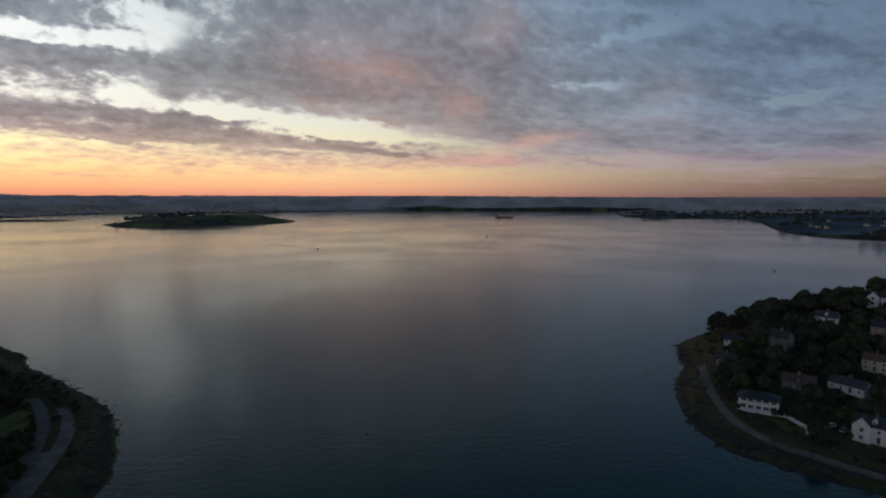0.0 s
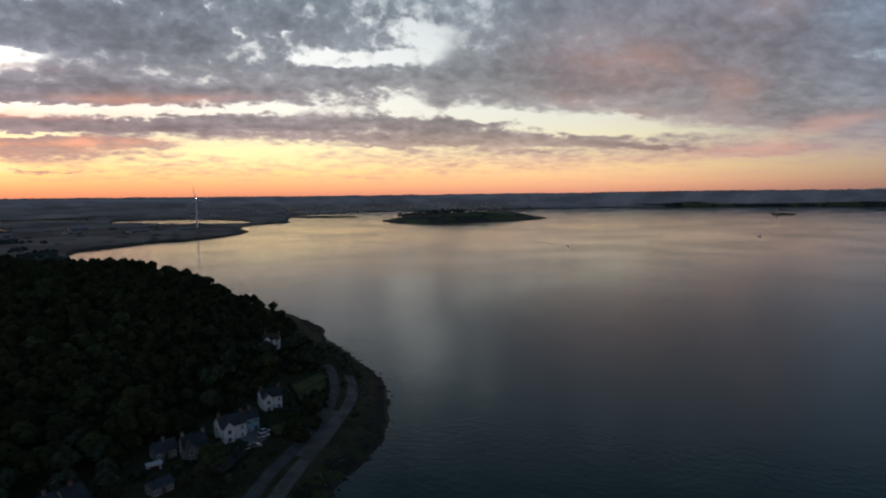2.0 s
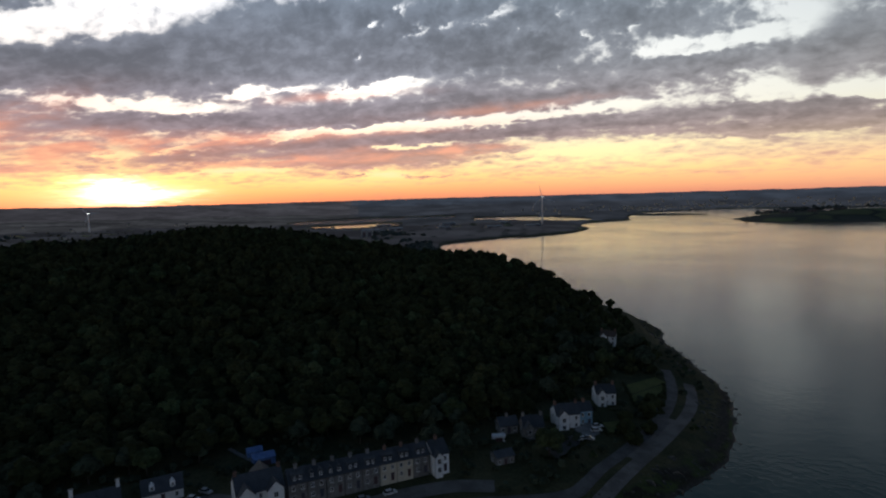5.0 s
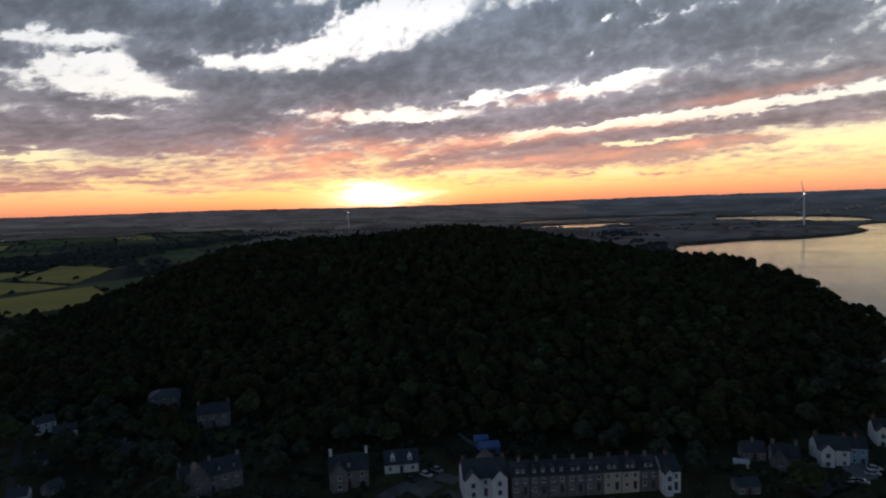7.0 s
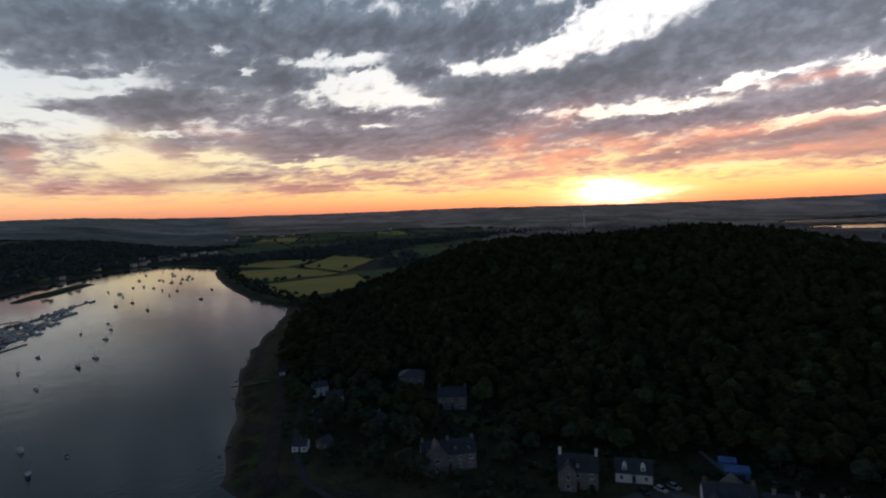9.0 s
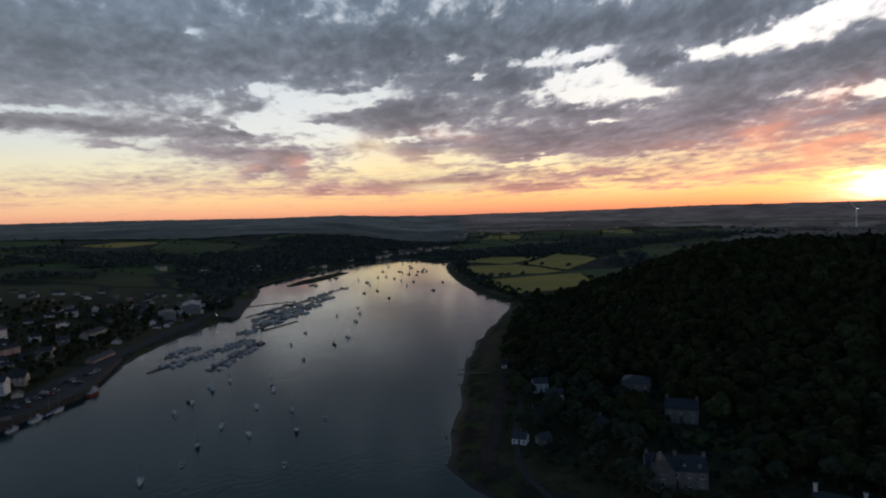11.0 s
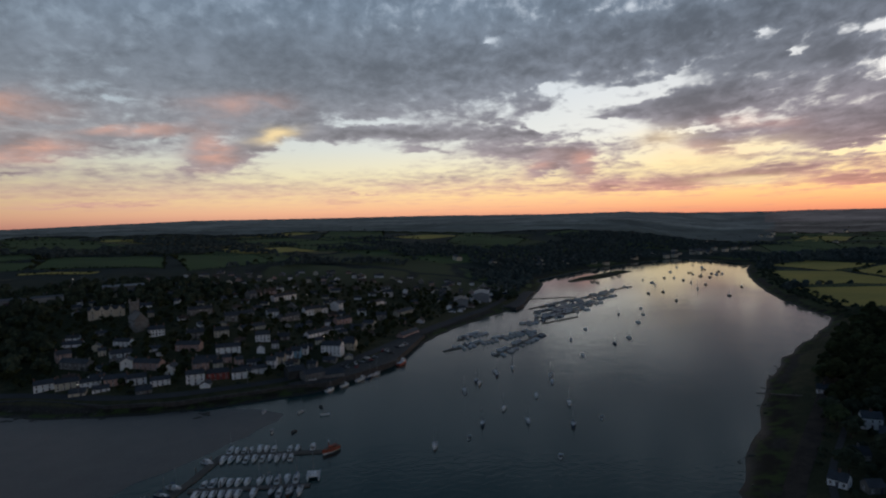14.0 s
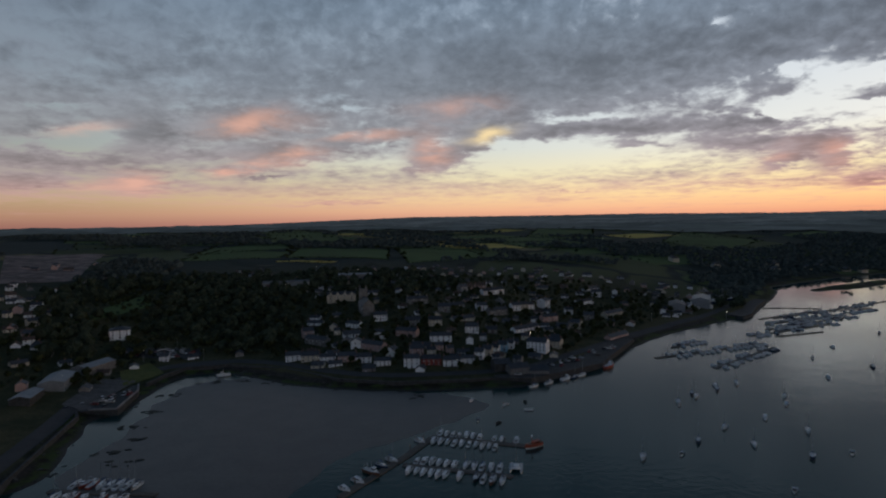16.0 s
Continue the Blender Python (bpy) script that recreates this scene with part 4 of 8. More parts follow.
M_GLASS = material("window_glass", (0.012, 0.014, 0.018), None, 0.12, 3.0, 0, 1.0, grime=0.0, spec=0.6)
M_FRAME = material("white_joinery", (0.70, 0.70, 0.70), (0.62, 0.62, 0.62), 0.5, 1.0, 0, 0.3, grime=0.1)
M_DOOR = material("painted_door", (0.05, 0.06, 0.09), (0.09, 0.04, 0.04), 0.5, 8.0, 0, 0.3, grime=0.1)
M_QUAY = material("quay_stone", (0.075, 0.072, 0.07), (0.048, 0.046, 0.044), 0.85, 2.5, 0.5, 0.7, grime=0.35)
M_CONCRETE = material("concrete", (0.26, 0.25, 0.245), (0.20, 0.195, 0.19), 0.9, 5.0, 0.15, 0.4)
M_TIMBER = material("weathered_timber", (0.17, 0.145, 0.12), (0.12, 0.10, 0.085), 0.85, 1.2, 0.3, 0.2)
M_HULL = material("white_gelcoat", (0.84, 0.85, 0.86), (0.78, 0.79, 0.80), 0.25, 2.0, 0, 0.6, grime=0.08, spread=0.1)
M_HULL_BLUE = material("navy_gelcoat", (0.03, 0.05, 0.11), (0.025, 0.04, 0.09), 0.25, 2.0, 0, 0.6, grime=0.08)
M_HULL_DARK = material("dark_hull_paint", (0.05, 0.05, 0.055), (0.035, 0.035, 0.04), 0.4, 2.0, 0, 0.6, grime=0.15)
M_HULL_RED = material("red_hull_paint", (0.42, 0.075, 0.035), (0.33, 0.06, 0.03), 0.5, 2.0, 0, 0.5, grime=0.2)
M_HULL_WOOD = material("varnished_hull", (0.20, 0.09, 0.05), (0.14, 0.065, 0.035), 0.5, 1.5, 0, 0.5, grime=0.2)
M_DECK = material("boat_deck", (0.70, 0.69, 0.66), (0.58, 0.57, 0.54), 0.7, 1.5, 0, 0.5, grime=0.15, spread=0.15)
M_ALLOY = material("alloy_spar", (0.45, 0.45, 0.46), None, 0.4, 2.0, 0, 0.5, metal=0.8, grime=0.1)
M_CANVAS = material("blue_canvas", (0.03, 0.06, 0.16), (0.02, 0.045, 0.12), 0.85, 1.0, 0.1, 0.3, spread=0.3)
M_PVC = material("blue_sheeting", (0.13, 0.24, 0.50), (0.10, 0.18, 0.40), 0.55, 2.0, 0.1, 0.6)
M_PALE_METAL = material("pale_sheet_metal", (0.26, 0.28, 0.30), (0.21, 0.23, 0.25), 0.5, 6.0, 0.1, 0.5, metal=0.2)
M_RUBBER = material("tyre_rubber", (0.02, 0.02, 0.02), None, 0.9, 1.0, 0, 0.2)
M_CAR = [material("car_paint_" + k, c, None, 0.3, 2.0, 0, 0.5, grime=0.05) for k, c in (("white", (0.7, 0.7, 0.7)), ("silver", (0.35, 0.36, 0.38)), ("dark", (0.03, 0.03, 0.04)), ("red", (0.3, 0.03, 0.03)))]


def lit(name, colour, strength):
    m = bpy.data.materials.new(name)
    m.use_nodes = True
    b = m.node_tree.nodes["Principled BSDF"]
    b.inputs["Emission Color"].default_value = (*colour, 1)
    b.inputs["Emission Strength"].default_value = strength
    return m


M_LAMP = lit("lit_lamp", (1.0, 0.86, 0.62), 5.0)
M_BEACON = lit("lit_beacon", (1.0, 0.95, 0.9), 12.0)


# ---- small solids ----
class Solid:
    """Collects boxes, roofs and tubes into one mesh."""

    def __init__(self):
        self.v, self.f, self.i = [], [], []

    def add(self, verts, faces, mat=0):
        k = len(self.v)
        self.v += [tuple(p) for p in verts]
        self.f += [tuple(k + i for i in f) for f in faces]
        self.i += [mat] * len(faces)
        return self

    def box(self, x0, x1, y0, y1, z0, z1, mat=0, taper=0.0):
        cx, cy, q = (x0 + x1) / 2, (y0 + y1) / 2, 1 - taper
        p = [(x0, y0, z0), (x1, y0, z0), (x1, y1, z0), (x0, y1, z0)]
        p += [(cx + (x - cx) * q, cy + (y - cy) * q, z1) for x, y, _ in p]
        return self.add(p, [(3, 2, 1, 0), (4, 5, 6, 7), (0, 1, 5, 4), (1, 2, 6, 5), (2, 3, 7, 6), (3, 0, 4, 7)], mat)

    def prism(self, outline, a, b, axis="x", mat=0):
        """Extrude an outline from a to b: axis x takes (y, z) pairs, axis y takes (x, z) pairs."""
        n = len(outline)
        p = [((e, u, w) if axis == "x" else (u, e, w)) for e in (a, b) for u, w in outline]
        faces = [tuple(range(n)), tuple(range(2 * n - 1, n - 1, -1))]
        faces += [((i + 1) % n, i, n + i, n + (i + 1) % n) for i in range(n)]
        return self.add(p, faces, mat)

    def tube(self, p, q, r0, r1, sides=6, mat=0):
        p, q = Vector(p), Vector(q)
        t = (q - p).to_track_quat("Z", "Y")
        ring_ = [(math.cos(k * 6.2832 / sides), math.sin(k * 6.2832 / sides)) for k in range(sides)]
        pts = [p + t @ Vector((c * r0, s * r0, 0)) for c, s in ring_] + [q + t @ Vector((c * r1, s * r1, 0)) for c, s in ring_]
        faces = [(i, (i + 1) % sides, sides + (i + 1) % sides, sides + i) for i in range(sides)]
        return self.add(pts, faces + [tuple(range(sides - 1, -1, -1)), tuple(range(sides, 2 * sides))], mat)

    def mesh(self, name, mats):
        me = bpy.data.meshes.new(name)
        me.from_pydata(self.v, [], self.f)
        for m in mats if isinstance(mats, (list, tuple)) else [mats]:
            me.materials.append(m)
        me.polygons.foreach_set("material_index", np.array(self.i, np.int32))
        me.update()
        return me


def part(name, solid, mats, parent, label="", m=None):
    """One mesh object under a thing or a part."""
    ob = new(name, solid.mesh(name, mats) if isinstance(solid, Solid) else solid)
    ob.parent = parent
    if m is not None:
        ob.matrix_local = m
    return tagged(ob, label)


def thing(name, label, category, m, group=""):
    ob = new(name)
    ob.empty_display_size = 0.3
    ob.matrix_world = m
    return tagged(ob, label, category, group)


def z_at(x, y):
    return float(ground(np.array([x]), np.array([y]))[0])


# ---- buildings ----
def window_solid(w, h, split=2):
    """A frame in one piece with its glazing bars, and a sill."""
    s, e = Solid(), 0.11
    a, b = [(-w / 2, -h / 2), (w / 2, -h / 2), (w / 2, h / 2), (-w / 2, h / 2)], [(-w / 2 + e, -h / 2 + e), (w / 2 - e, -h / 2 + e), (w / 2 - e, h / 2 - e), (-w / 2 + e, h / 2 - e)]
    s.add([(x, y, z) for y in (-0.07, 0.04) for x, z in a + b], [f for i in range(4) for k in [(i + 1) % 4] for f in ((i, k, 4 + k, 4 + i), (8 + k, 8 + i, 12 + i, 12 + k), (k, i, 8 + i, 8 + k), (4 + i, 4 + k, 12 + k, 12 + i))])
    s.box(-w / 2 + e, w / 2 - e, -0.05, 0.03, -0.04, 0.04)
    if split > 1:
        s.box(-0.04, 0.04, -0.052, 0.032, -h / 2 + e, h / 2 - e)
    return s.box(-w / 2 - 0.1, w / 2 + 0.1, -0.16, 0.04, -h / 2 - 0.12, -h / 2 - 0.002)


WINDOWS = {}
PLAIN_WINDOWS = [False]


def put_window(parent, x, y, z, w=1.0, h=1.4, turn=0.0):
    key = (round(w, 2), round(h, 2))
    if key not in WINDOWS:
        split = 2 if w > 0.8 else 1
        glass = (-w / 2 + 0.1, w / 2 - 0.1, -0.03, 0.0, -h / 2 + 0.1, h / 2 - 0.1)
        WINDOWS[key] = (window_solid(w, h, split).mesh("window", M_FRAME), Solid().box(*glass).mesh("pane", M_GLASS), window_solid(w, h, 1).box(*glass, 1).mesh("window", [M_FRAME, M_GLASS]))
    f = part("window", WINDOWS[key][2 if PLAIN_WINDOWS[0] else 0], None, parent, "", pose(x, y, z, 0, 0, turn))
    if not PLAIN_WINDOWS[0]:
        part("pane", WINDOWS[key][1], None, f, "dark reflecting glass", pose(0, 0, 0))


def gable_roof(w, d, eave, rise, over=0.35, thick=0.22):
    """Two slabs of slate with a ridge along x, and a ridge cap."""
    s = Solid()
    for k in (-1, 1):
        y0, y1, z0, z1 = k * (d / 2 + over), 0.0, eave - over * rise / (d / 2), eave + rise
        s.prism([(y0, z0), (y1, z1), (y1, z1 + thick), (y0, z0 + thick)][::k], -w / 2 - over * 0.6, w / 2 + over * 0.6)
    s.prism([(-0.16, eave + rise + thick - 0.1), (0.16, eave + rise + thick - 0.1), (0, eave + rise + thick + 0.1)], -w / 2 - over * 0.6, w / 2 + over * 0.6)
    return s


def hip_roof(w, d, eave, rise, over=0.4):
    a, b, k = w / 2 + over, d / 2 + over, max(0.0, (w - d) / 2)
    s = Solid()
    s.add([(-a, -b, eave), (a, -b, eave), (a, b, eave), (-a, b, eave), (-k, 0, eave + rise), (k, 0, eave + rise), (-a, -b, eave - 0.2), (a, -b, eave - 0.2), (a, b, eave - 0.2), (-a, b, eave - 0.2)],
          [(0, 1, 5, 4), (1, 2, 5), (2, 3, 4, 5), (3, 0, 4), (6, 7, 1, 0), (7, 8, 2, 1), (8, 9, 3, 2), (9, 6, 0, 3), (9, 8, 7, 6)])
    return s


def gabled_wall(w, d, eave, rise, foot=-2.5):
    """Walls with gable ends at -x and +x, and a stone plinth band."""
    s = Solid()
    s.prism([(-d / 2, foot), (d / 2, foot), (d / 2, eave), (0, eave + rise), (-d / 2, eave)], -w / 2, w / 2)
    return s


def chimney(parent, x, y, z, h=1.5, w=0.9, mat=None):
    s = Solid().box(x - w / 2, x + w / 2, y - 0.35, y + 0.35, z - 1.0, z + h).box(x - w / 2 - 0.1, x + w / 2 + 0.1, y - 0.45, y + 0.45, z + h - 0.18, z + h)
    if PLAIN_WINDOWS[0]:
        for k in (-0.25, 0.25):
            s.tube((x + k * w, y, z + h), (x + k * w, y, z + h + 0.5), 0.14, 0.11, 6, 1)
        part("chimney", s, [mat or M_BRICK, M_TILE], parent)
        return
    c = part("chimney", s, mat or M_BRICK, parent)
    for k in (-0.25, 0.25):
        part("chimney_pot", Solid().tube((x + k * w, y, z + h), (x + k * w, y, z + h + 0.5), 0.14, 0.11), M_TILE, c)


def dormer(parent, x, d, eave, rise, at_=0.45, w=1.5, flat=False, roof=None, wall=None):
    """A dormer on the front slope (-y)."""
    y = -d / 2 * (1 - at_)
    z = eave + rise * at_
    s = Solid()
    if flat:
        s.box(x - w / 2, x + w / 2, y - 0.9, y + 1.2, z - 0.7, z + 1.0)
        s.box(x - w / 2 - 0.15, x + w / 2 + 0.15, y - 1.05, y + 1.6, z + 1.0, z + 1.12)
    else:
        s.prism([(x - w / 2, z - 0.7), (x + w / 2, z - 0.7), (x + w / 2, z + 0.7), (x, z + 1.4), (x - w / 2, z + 0.7)], y - 0.9, y + 1.6, "y")
    b = part("dormer", s, wall or M_WHITE, parent)
    n = max(1, int(w / 1.1))
    for k in range(n):
        put_window(b, x + (k - (n - 1) / 2) * (w / n), y - 0.9, z + 0.05, min(0.85, w / n - 0.15), 1.0)


HOUSE_FORMS = {}


def house(x, y, yaw, w=9.0, d=7.5, storeys=2, rise=2.4, wall="white", roof="slate", bays=3, chimneys=2, dormers=0, flat_dormer=False, hipped=False, front_gable=False,
          back_wing=False, name="house", label="", category="house", group="houses of the harbour town", z=None, low=0.0, end_windows=True, pale_chimney=False):
    """A house whose front looks along its own -y; built once for each form and copied after that."""
    walls = {"white": M_WHITE, "cream": M_CREAM, "pink": M_PINK, "blue": M_BLUE_WALL, "red": M_RED_WALL, "stone": M_STONE}
    roofs = {"slate": M_SLATE, "tile": M_TILE}
    zz = (z_at(x, y) if z is None else z) - low
    m = pose(x, y, zz, 0, 0, yaw)
    key = (w, d, storeys, rise, wall, roof, bays, chimneys, dormers, flat_dormer, hipped, front_gable, back_wing, name, label)
    if key in HOUSE_FORMS:
        return copy_thing(HOUSE_FORMS[key], m)
    tone = {"white": "white-rendered", "cream": "cream-rendered", "pink": "pink-rendered", "blue": "pale blue", "red": "dark red", "stone": "grey stone"}[wall]
    shape = ("hipped " if hipped else "") + {"slate": "slate roof", "tile": "brown tiled roof"}[roof]
    size = {1: "low", 2: "two-storey", 3: "three-storey"}[storeys]
    PLAIN_WINDOWS[0] = math.hypot(x, y) > 300
    h = thing(name, label or "%s %s house with %s" % (tone, size, shape), category, m, group)
    eave = storeys * (2.35 if PLAIN_WINDOWS[0] else 2.7) + 0.3
    wm, rm = walls[wall], roofs[roof]
    if hipped:
        part("wall", Solid().box(-w / 2, w / 2, -d / 2, d / 2, -2.5, eave), wm, h)
        part("roof", hip_roof(w, d, eave, rise), rm, h, "dark %s" % shape)
    else:
        part("wall", gabled_wall(w, d, eave, rise), wm, h)
        part("roof", gable_roof(w, d, eave + 0.02, rise), rm, h, "dark %s" % shape)
    spots = () if not front_gable else ((-0.24,) if front_gable is True else front_gable)
    for at_x in spots:
        g = w * (0.42 if len(spots) == 1 else 0.34)
        q = Solid().prism([(-g / 2, -2.5), (g / 2, -2.5), (g / 2, eave), (0, eave + g * 0.52), (-g / 2, eave)], -d / 2 - 1.6, 0.0, "y")
        wing = part("front_wing", q, wm, h, "", pose(w * at_x, 0, 0))
        r = Solid()
        for k in (-1, 1):
            r.prism([(k * (g / 2 + 0.3), eave - 0.25), (0, eave + g * 0.52 + 0.03), (0, eave + g * 0.52 + 0.23), (k * (g / 2 + 0.3), eave - 0.05)][::-k], -d / 2 - 1.85, 0.0, "y")
        part("wing_roof", r, rm, wing)
        for k in range(storeys):
            put_window(wing, 0, -d / 2 - 1.6, 1.5 + 2.7 * k, 1.3, 1.5)
    if back_wing:
        q = gabled_wall(d * 0.9, w * 0.4, eave - 0.6, rise * 0.7)
        part("rear_wing", q, wm, h, "", pose(w * 0.2, d * 0.75, 0, 0, 0, 90))
        part("rear_roof", gable_roof(d * 0.9, w * 0.4, eave - 0.58, rise * 0.7), rm, h, "", pose(w * 0.2, d * 0.75, 0, 0, 0, 90))
    for st in range(storeys):
        for b in range(bays):
            bx = (b - (bays - 1) / 2) * (w / bays)
            if any(abs(bx - w * q) < w * 0.2 for q in spots):
                continue
            if st == 0 and b == bays // 2:
                part("door", Solid().box(bx - 0.5, bx + 0.5, -d / 2 - 0.06, -d / 2 + 0.1, 0.0, 2.1).box(bx - 0.62, bx + 0.62, -d / 2 - 0.1, -d / 2 + 0.1, 2.1, 2.35), M_DOOR, h, "panelled front door")
                continue
            put_window(h, bx, -d / 2, 1.5 + (2.35 if PLAIN_WINDOWS[0] else 2.7) * st, 1.0, 1.3)
    if end_windows:
        for k, turn in ((-1, -90), (1, 90)):
            put_window(h, k * w / 2, 0.6, 1.5 + (2.35 if PLAIN_WINDOWS[0] else 2.7) * (storeys - 1), 0.9, 1.3, turn)
    for k in range(dormers):
        dormer(h, (k - (dormers - 1) / 2) * (w / dormers), d, eave, rise, 0.42, (w / dormers) * 0.62 if flat_dormer else 1.4, flat_dormer, wall=M_SLATE if wall in ("stone", "cream") else None)
    for k in range(chimneys):
        cx = 0 if chimneys == 1 else (-1 + 2 * k / (chimneys - 1)) * (w / 2 - 0.5)
        chimney(h, cx * (0.35 if hipped else 1), 0, eave + rise, 2.2 if pale_chimney else 1.4, 0.9, M_WHITE if pale_chimney else (wm if wall == "stone" else None))
    HOUSE_FORMS[key] = h
    return h


def facing(x, y, to=(0.0, 0.0)):
    """Yaw at which a front looks from (x, y) towards a place."""
    return math.degrees(math.atan2(to[0] - x, -(to[1] - y)))


# ---- the hill's shore: terrace, big houses, cottages ----
HILLSIDE = "houses under the wooded hill"
TL, TR = np.array((-158.0, 49.0)), np.array((-151.5, 92.0))
run = (TR - TL) / 8
yaw_t = math.degrees(math.atan2(run[1], run[0]))
z_t = z_at(*(TL + run * 4)) + 1.2
for i in range(8):
    p_ = TL + run * (i + 0.5)
    q_ = p_ + np.array((-run[1], run[0])) / np.linalg.norm(run) * 3.6
    house(q_[0], q_[1], yaw_t, 5.15, 7.2, 2, 2.7, "cream" if i in (5, 6) else "stone", "slate", 2, 1, 2 if i in (1, 2) else 1, i not in (1, 2), name="terraced_house",
          label="grey terraced stone house with slate roof and dormers", group="terrace above the shore", z=z_t, end_windows=False)
gx, gy = TR + run / np.linalg.norm(run) * 3.2 + np.array((-run[1], run[0])) / np.linalg.norm(run) * 2.6
house(gx, gy, yaw_t, 5.4, 9.0, 2, 3.0, "white", "slate", 2, 1, 0, front_gable=True, name="end_house", label="tall pale blue-white gabled house ending the terrace", group=HILLSIDE, z=z_t)
house(-164.0, 42.0, yaw_t + 4, 13.0, 9.0, 2, 3.6, "white", "slate", 3, 2, 0, front_gable=(-0.3, 0.3), back_wing=True, name="gabled_house", label="large white house with twin gables and slate roof", group=HILLSIDE, z=z_t)
house(-181.0, 3.0, 88, 12.0, 8.0, 2, 3.4, "stone", "slate", 3, 2, 1, front_gable=True, pale_chimney=True, name="villa", label="dark gabled villa with white bay windows and chimneys", group=HILLSIDE)
house(-186.0, 20.0, 86, 11.0, 7.0, 1, 3.0, "white", "slate", 3, 0, 2, name="villa_annexe", label="low white annexe with dark roof beside the villa", group=HILLSIDE)
house(-189.0, -40.0, 110, 18.0, 9.0, 2, 3.0, "stone", "slate", 5, 3, 4, front_gable=True, name="manor_house", label="long grey ivy-clad manor house with four dormers", group=HILLSIDE)
house(-241.0, -48.0, 98, 12.0, 8.0, 2, 2.6, "stone", "slate", 3, 2, 0, name="stone_house", label="plain grey stone house among the trees", group=HILLSIDE)
house(-268.0, -73.0, 102, 12.0, 10.0, 2, 2.2, "stone", "slate", 3, 0, 0, hipped=True, name="square_house", label="square pale grey house with hipped roof on a terrace", group=HILLSIDE)
house(-257.0, -116.0, 128, 9.0, 7.0, 2, 2.6, "white", "slate", 3, 1, 0, name="cottage", label="white gabled cottage with slate roof", group=HILLSIDE)
house(-244.0, -103.0, 112, 10.0, 7.0, 2, 2.4, "white", "slate", 3, 1, 0, name="cottage", label="white two-storey cottage with pale windows", group=HILLSIDE)
house(-222.0, -104.0, 140, 8.0, 6.5, 1, 2.6, "stone", "slate", 3, 1, 0, name="cottage", label="small grey cottage with steep slate roof", group=HILLSIDE)
house(-223.0, -75.0, 60, 8.0, 6.5, 1, 2.6, "stone", "slate", 3, 1, 0, name="cottage", label="small grey cottage with steep slate roof", group=HILLSIDE)
house(-196.0, -97.0, 100, 7.0, 6.0, 1, 2.4, "white", "slate", 3, 1, 0, name="cottage", label="low white-gabled cottage beside the shore road", group=HILLSIDE)
house(-199.0, -89.0, 150, 6.5, 5.0, 1, 2.0, "stone", "slate", 2, 0, 0, name="cottage", label="low grey outbuilding beside a cottage", group=HILLSIDE)
house(-291.0, -151.0, 120, 8.0, 6.0, 1, 2.4, "white", "slate", 3, 1, 0, name="cottage", label="low white cottage by the river road", group=HILLSIDE)
house(-211.0, 243.0, 35, 8.0, 6.0, 2, 2.2, "white", "tile", 3, 2, 0, front_gable=True, name="point_house", label="white gabled house with red trim near the point", group=HILLSIDE)
house(-159.5, 181.0, 58, 8.0, 6.5, 2, 2.6, "white", "slate", 3, 2, 0, front_gable=True, name="point_house", label="tall white house with steep twin gables", group=HILLSIDE, low=1.0)
house(-153.0, 152.5, 66, 9.0, 7.0, 2, 2.8, "white", "slate", 3, 2, 0, front_gable=True, name="point_house", label="white gabled house with slate roof and chimneys", group=HILLSIDE, low=0.8)
house(-151.5, 160.5, 64, 5.0, 6.0, 2, 2.2, "blue", "slate", 2, 1, 0, name="point_house", label="narrow pale blue house joined to a white one", group=HILLSIDE, low=0.8)
house(-153.0, 136.0, 62, 7.5, 6.5, 2, 2.8, "stone", "slate", 3, 2, 0, front_gable=True, name="point_house", label="grey stone house with steep gabled porch", group=HILLSIDE, low=1.2)
house(-161.0, 131.0, 70, 7.0, 5.5, 1, 2.2, "stone", "slate", 3, 1, 0, name="point_house", label="low grey stone house under the trees", group=HILLSIDE)
house(-145.0, 116.0, 78, 6.5, 5.0, 1, 1.2, "stone", "slate", 3, 0, 0, name="bungalow", label="low bungalow with a pale slate roof", group=HILLSIDE, low=0.6)


for cottage_ in [o for o in scene.collection.objects if o.name.split(".")[0] == "cottage"]:
    cottage_.scale = (0.78, 0.78, 0.78)


def shed(name, x, y, yaw, w, d, h, rise, wall, roof, label, category="shed", doors=1):
    t = thing(name, label, category, pose(x, y, max(z_at(x, y), 0.5) - 0.2, 0, 0, yaw))
    part("wall", gabled_wall(w, d, h, rise, -1.5), wall, t)
    part("roof", gable_roof(w, d, h + 0.02, rise, 0.25, 0.15), roof, t)
    for k in range(doors):
        cx = (k - (doors - 1) / 2) * w / doors
        part("door", Solid().box(cx - w / doors * 0.3, cx + w / doors * 0.3, -d / 2 - 0.08, -d / 2, 0, h * 0.7), M_DOOR, t)
    return t


shed("marquee", -190.0, 51.0, 84, 7.0, 5.0, 2.6, 0.8, M_PVC, M_PVC, "bright blue plastic-sheeted shelter behind the terrace", "shelter")
shed("greenhouse", -197.0, 50.0, 84, 5.0, 3.5, 2.2, 0.8, M_PVC, M_PVC, "small blue sheeted shed up the garden path", "shelter")
shed("garden_shed", -167.0, 66.0, yaw_t, 10.0, 4.0, 2.6, 0.7, M_STONE, M_PASTURE, "low green-roofed shed behind the terrace")
shed("caravan", -157.0, 124.0, 60, 4.5, 2.2, 2.1, 0.2, M_HULL, M_HULL, "small white caravan parked under the trees", "caravan")

# ---- the eastern point ----
EASTERN = "houses on the eastern point"


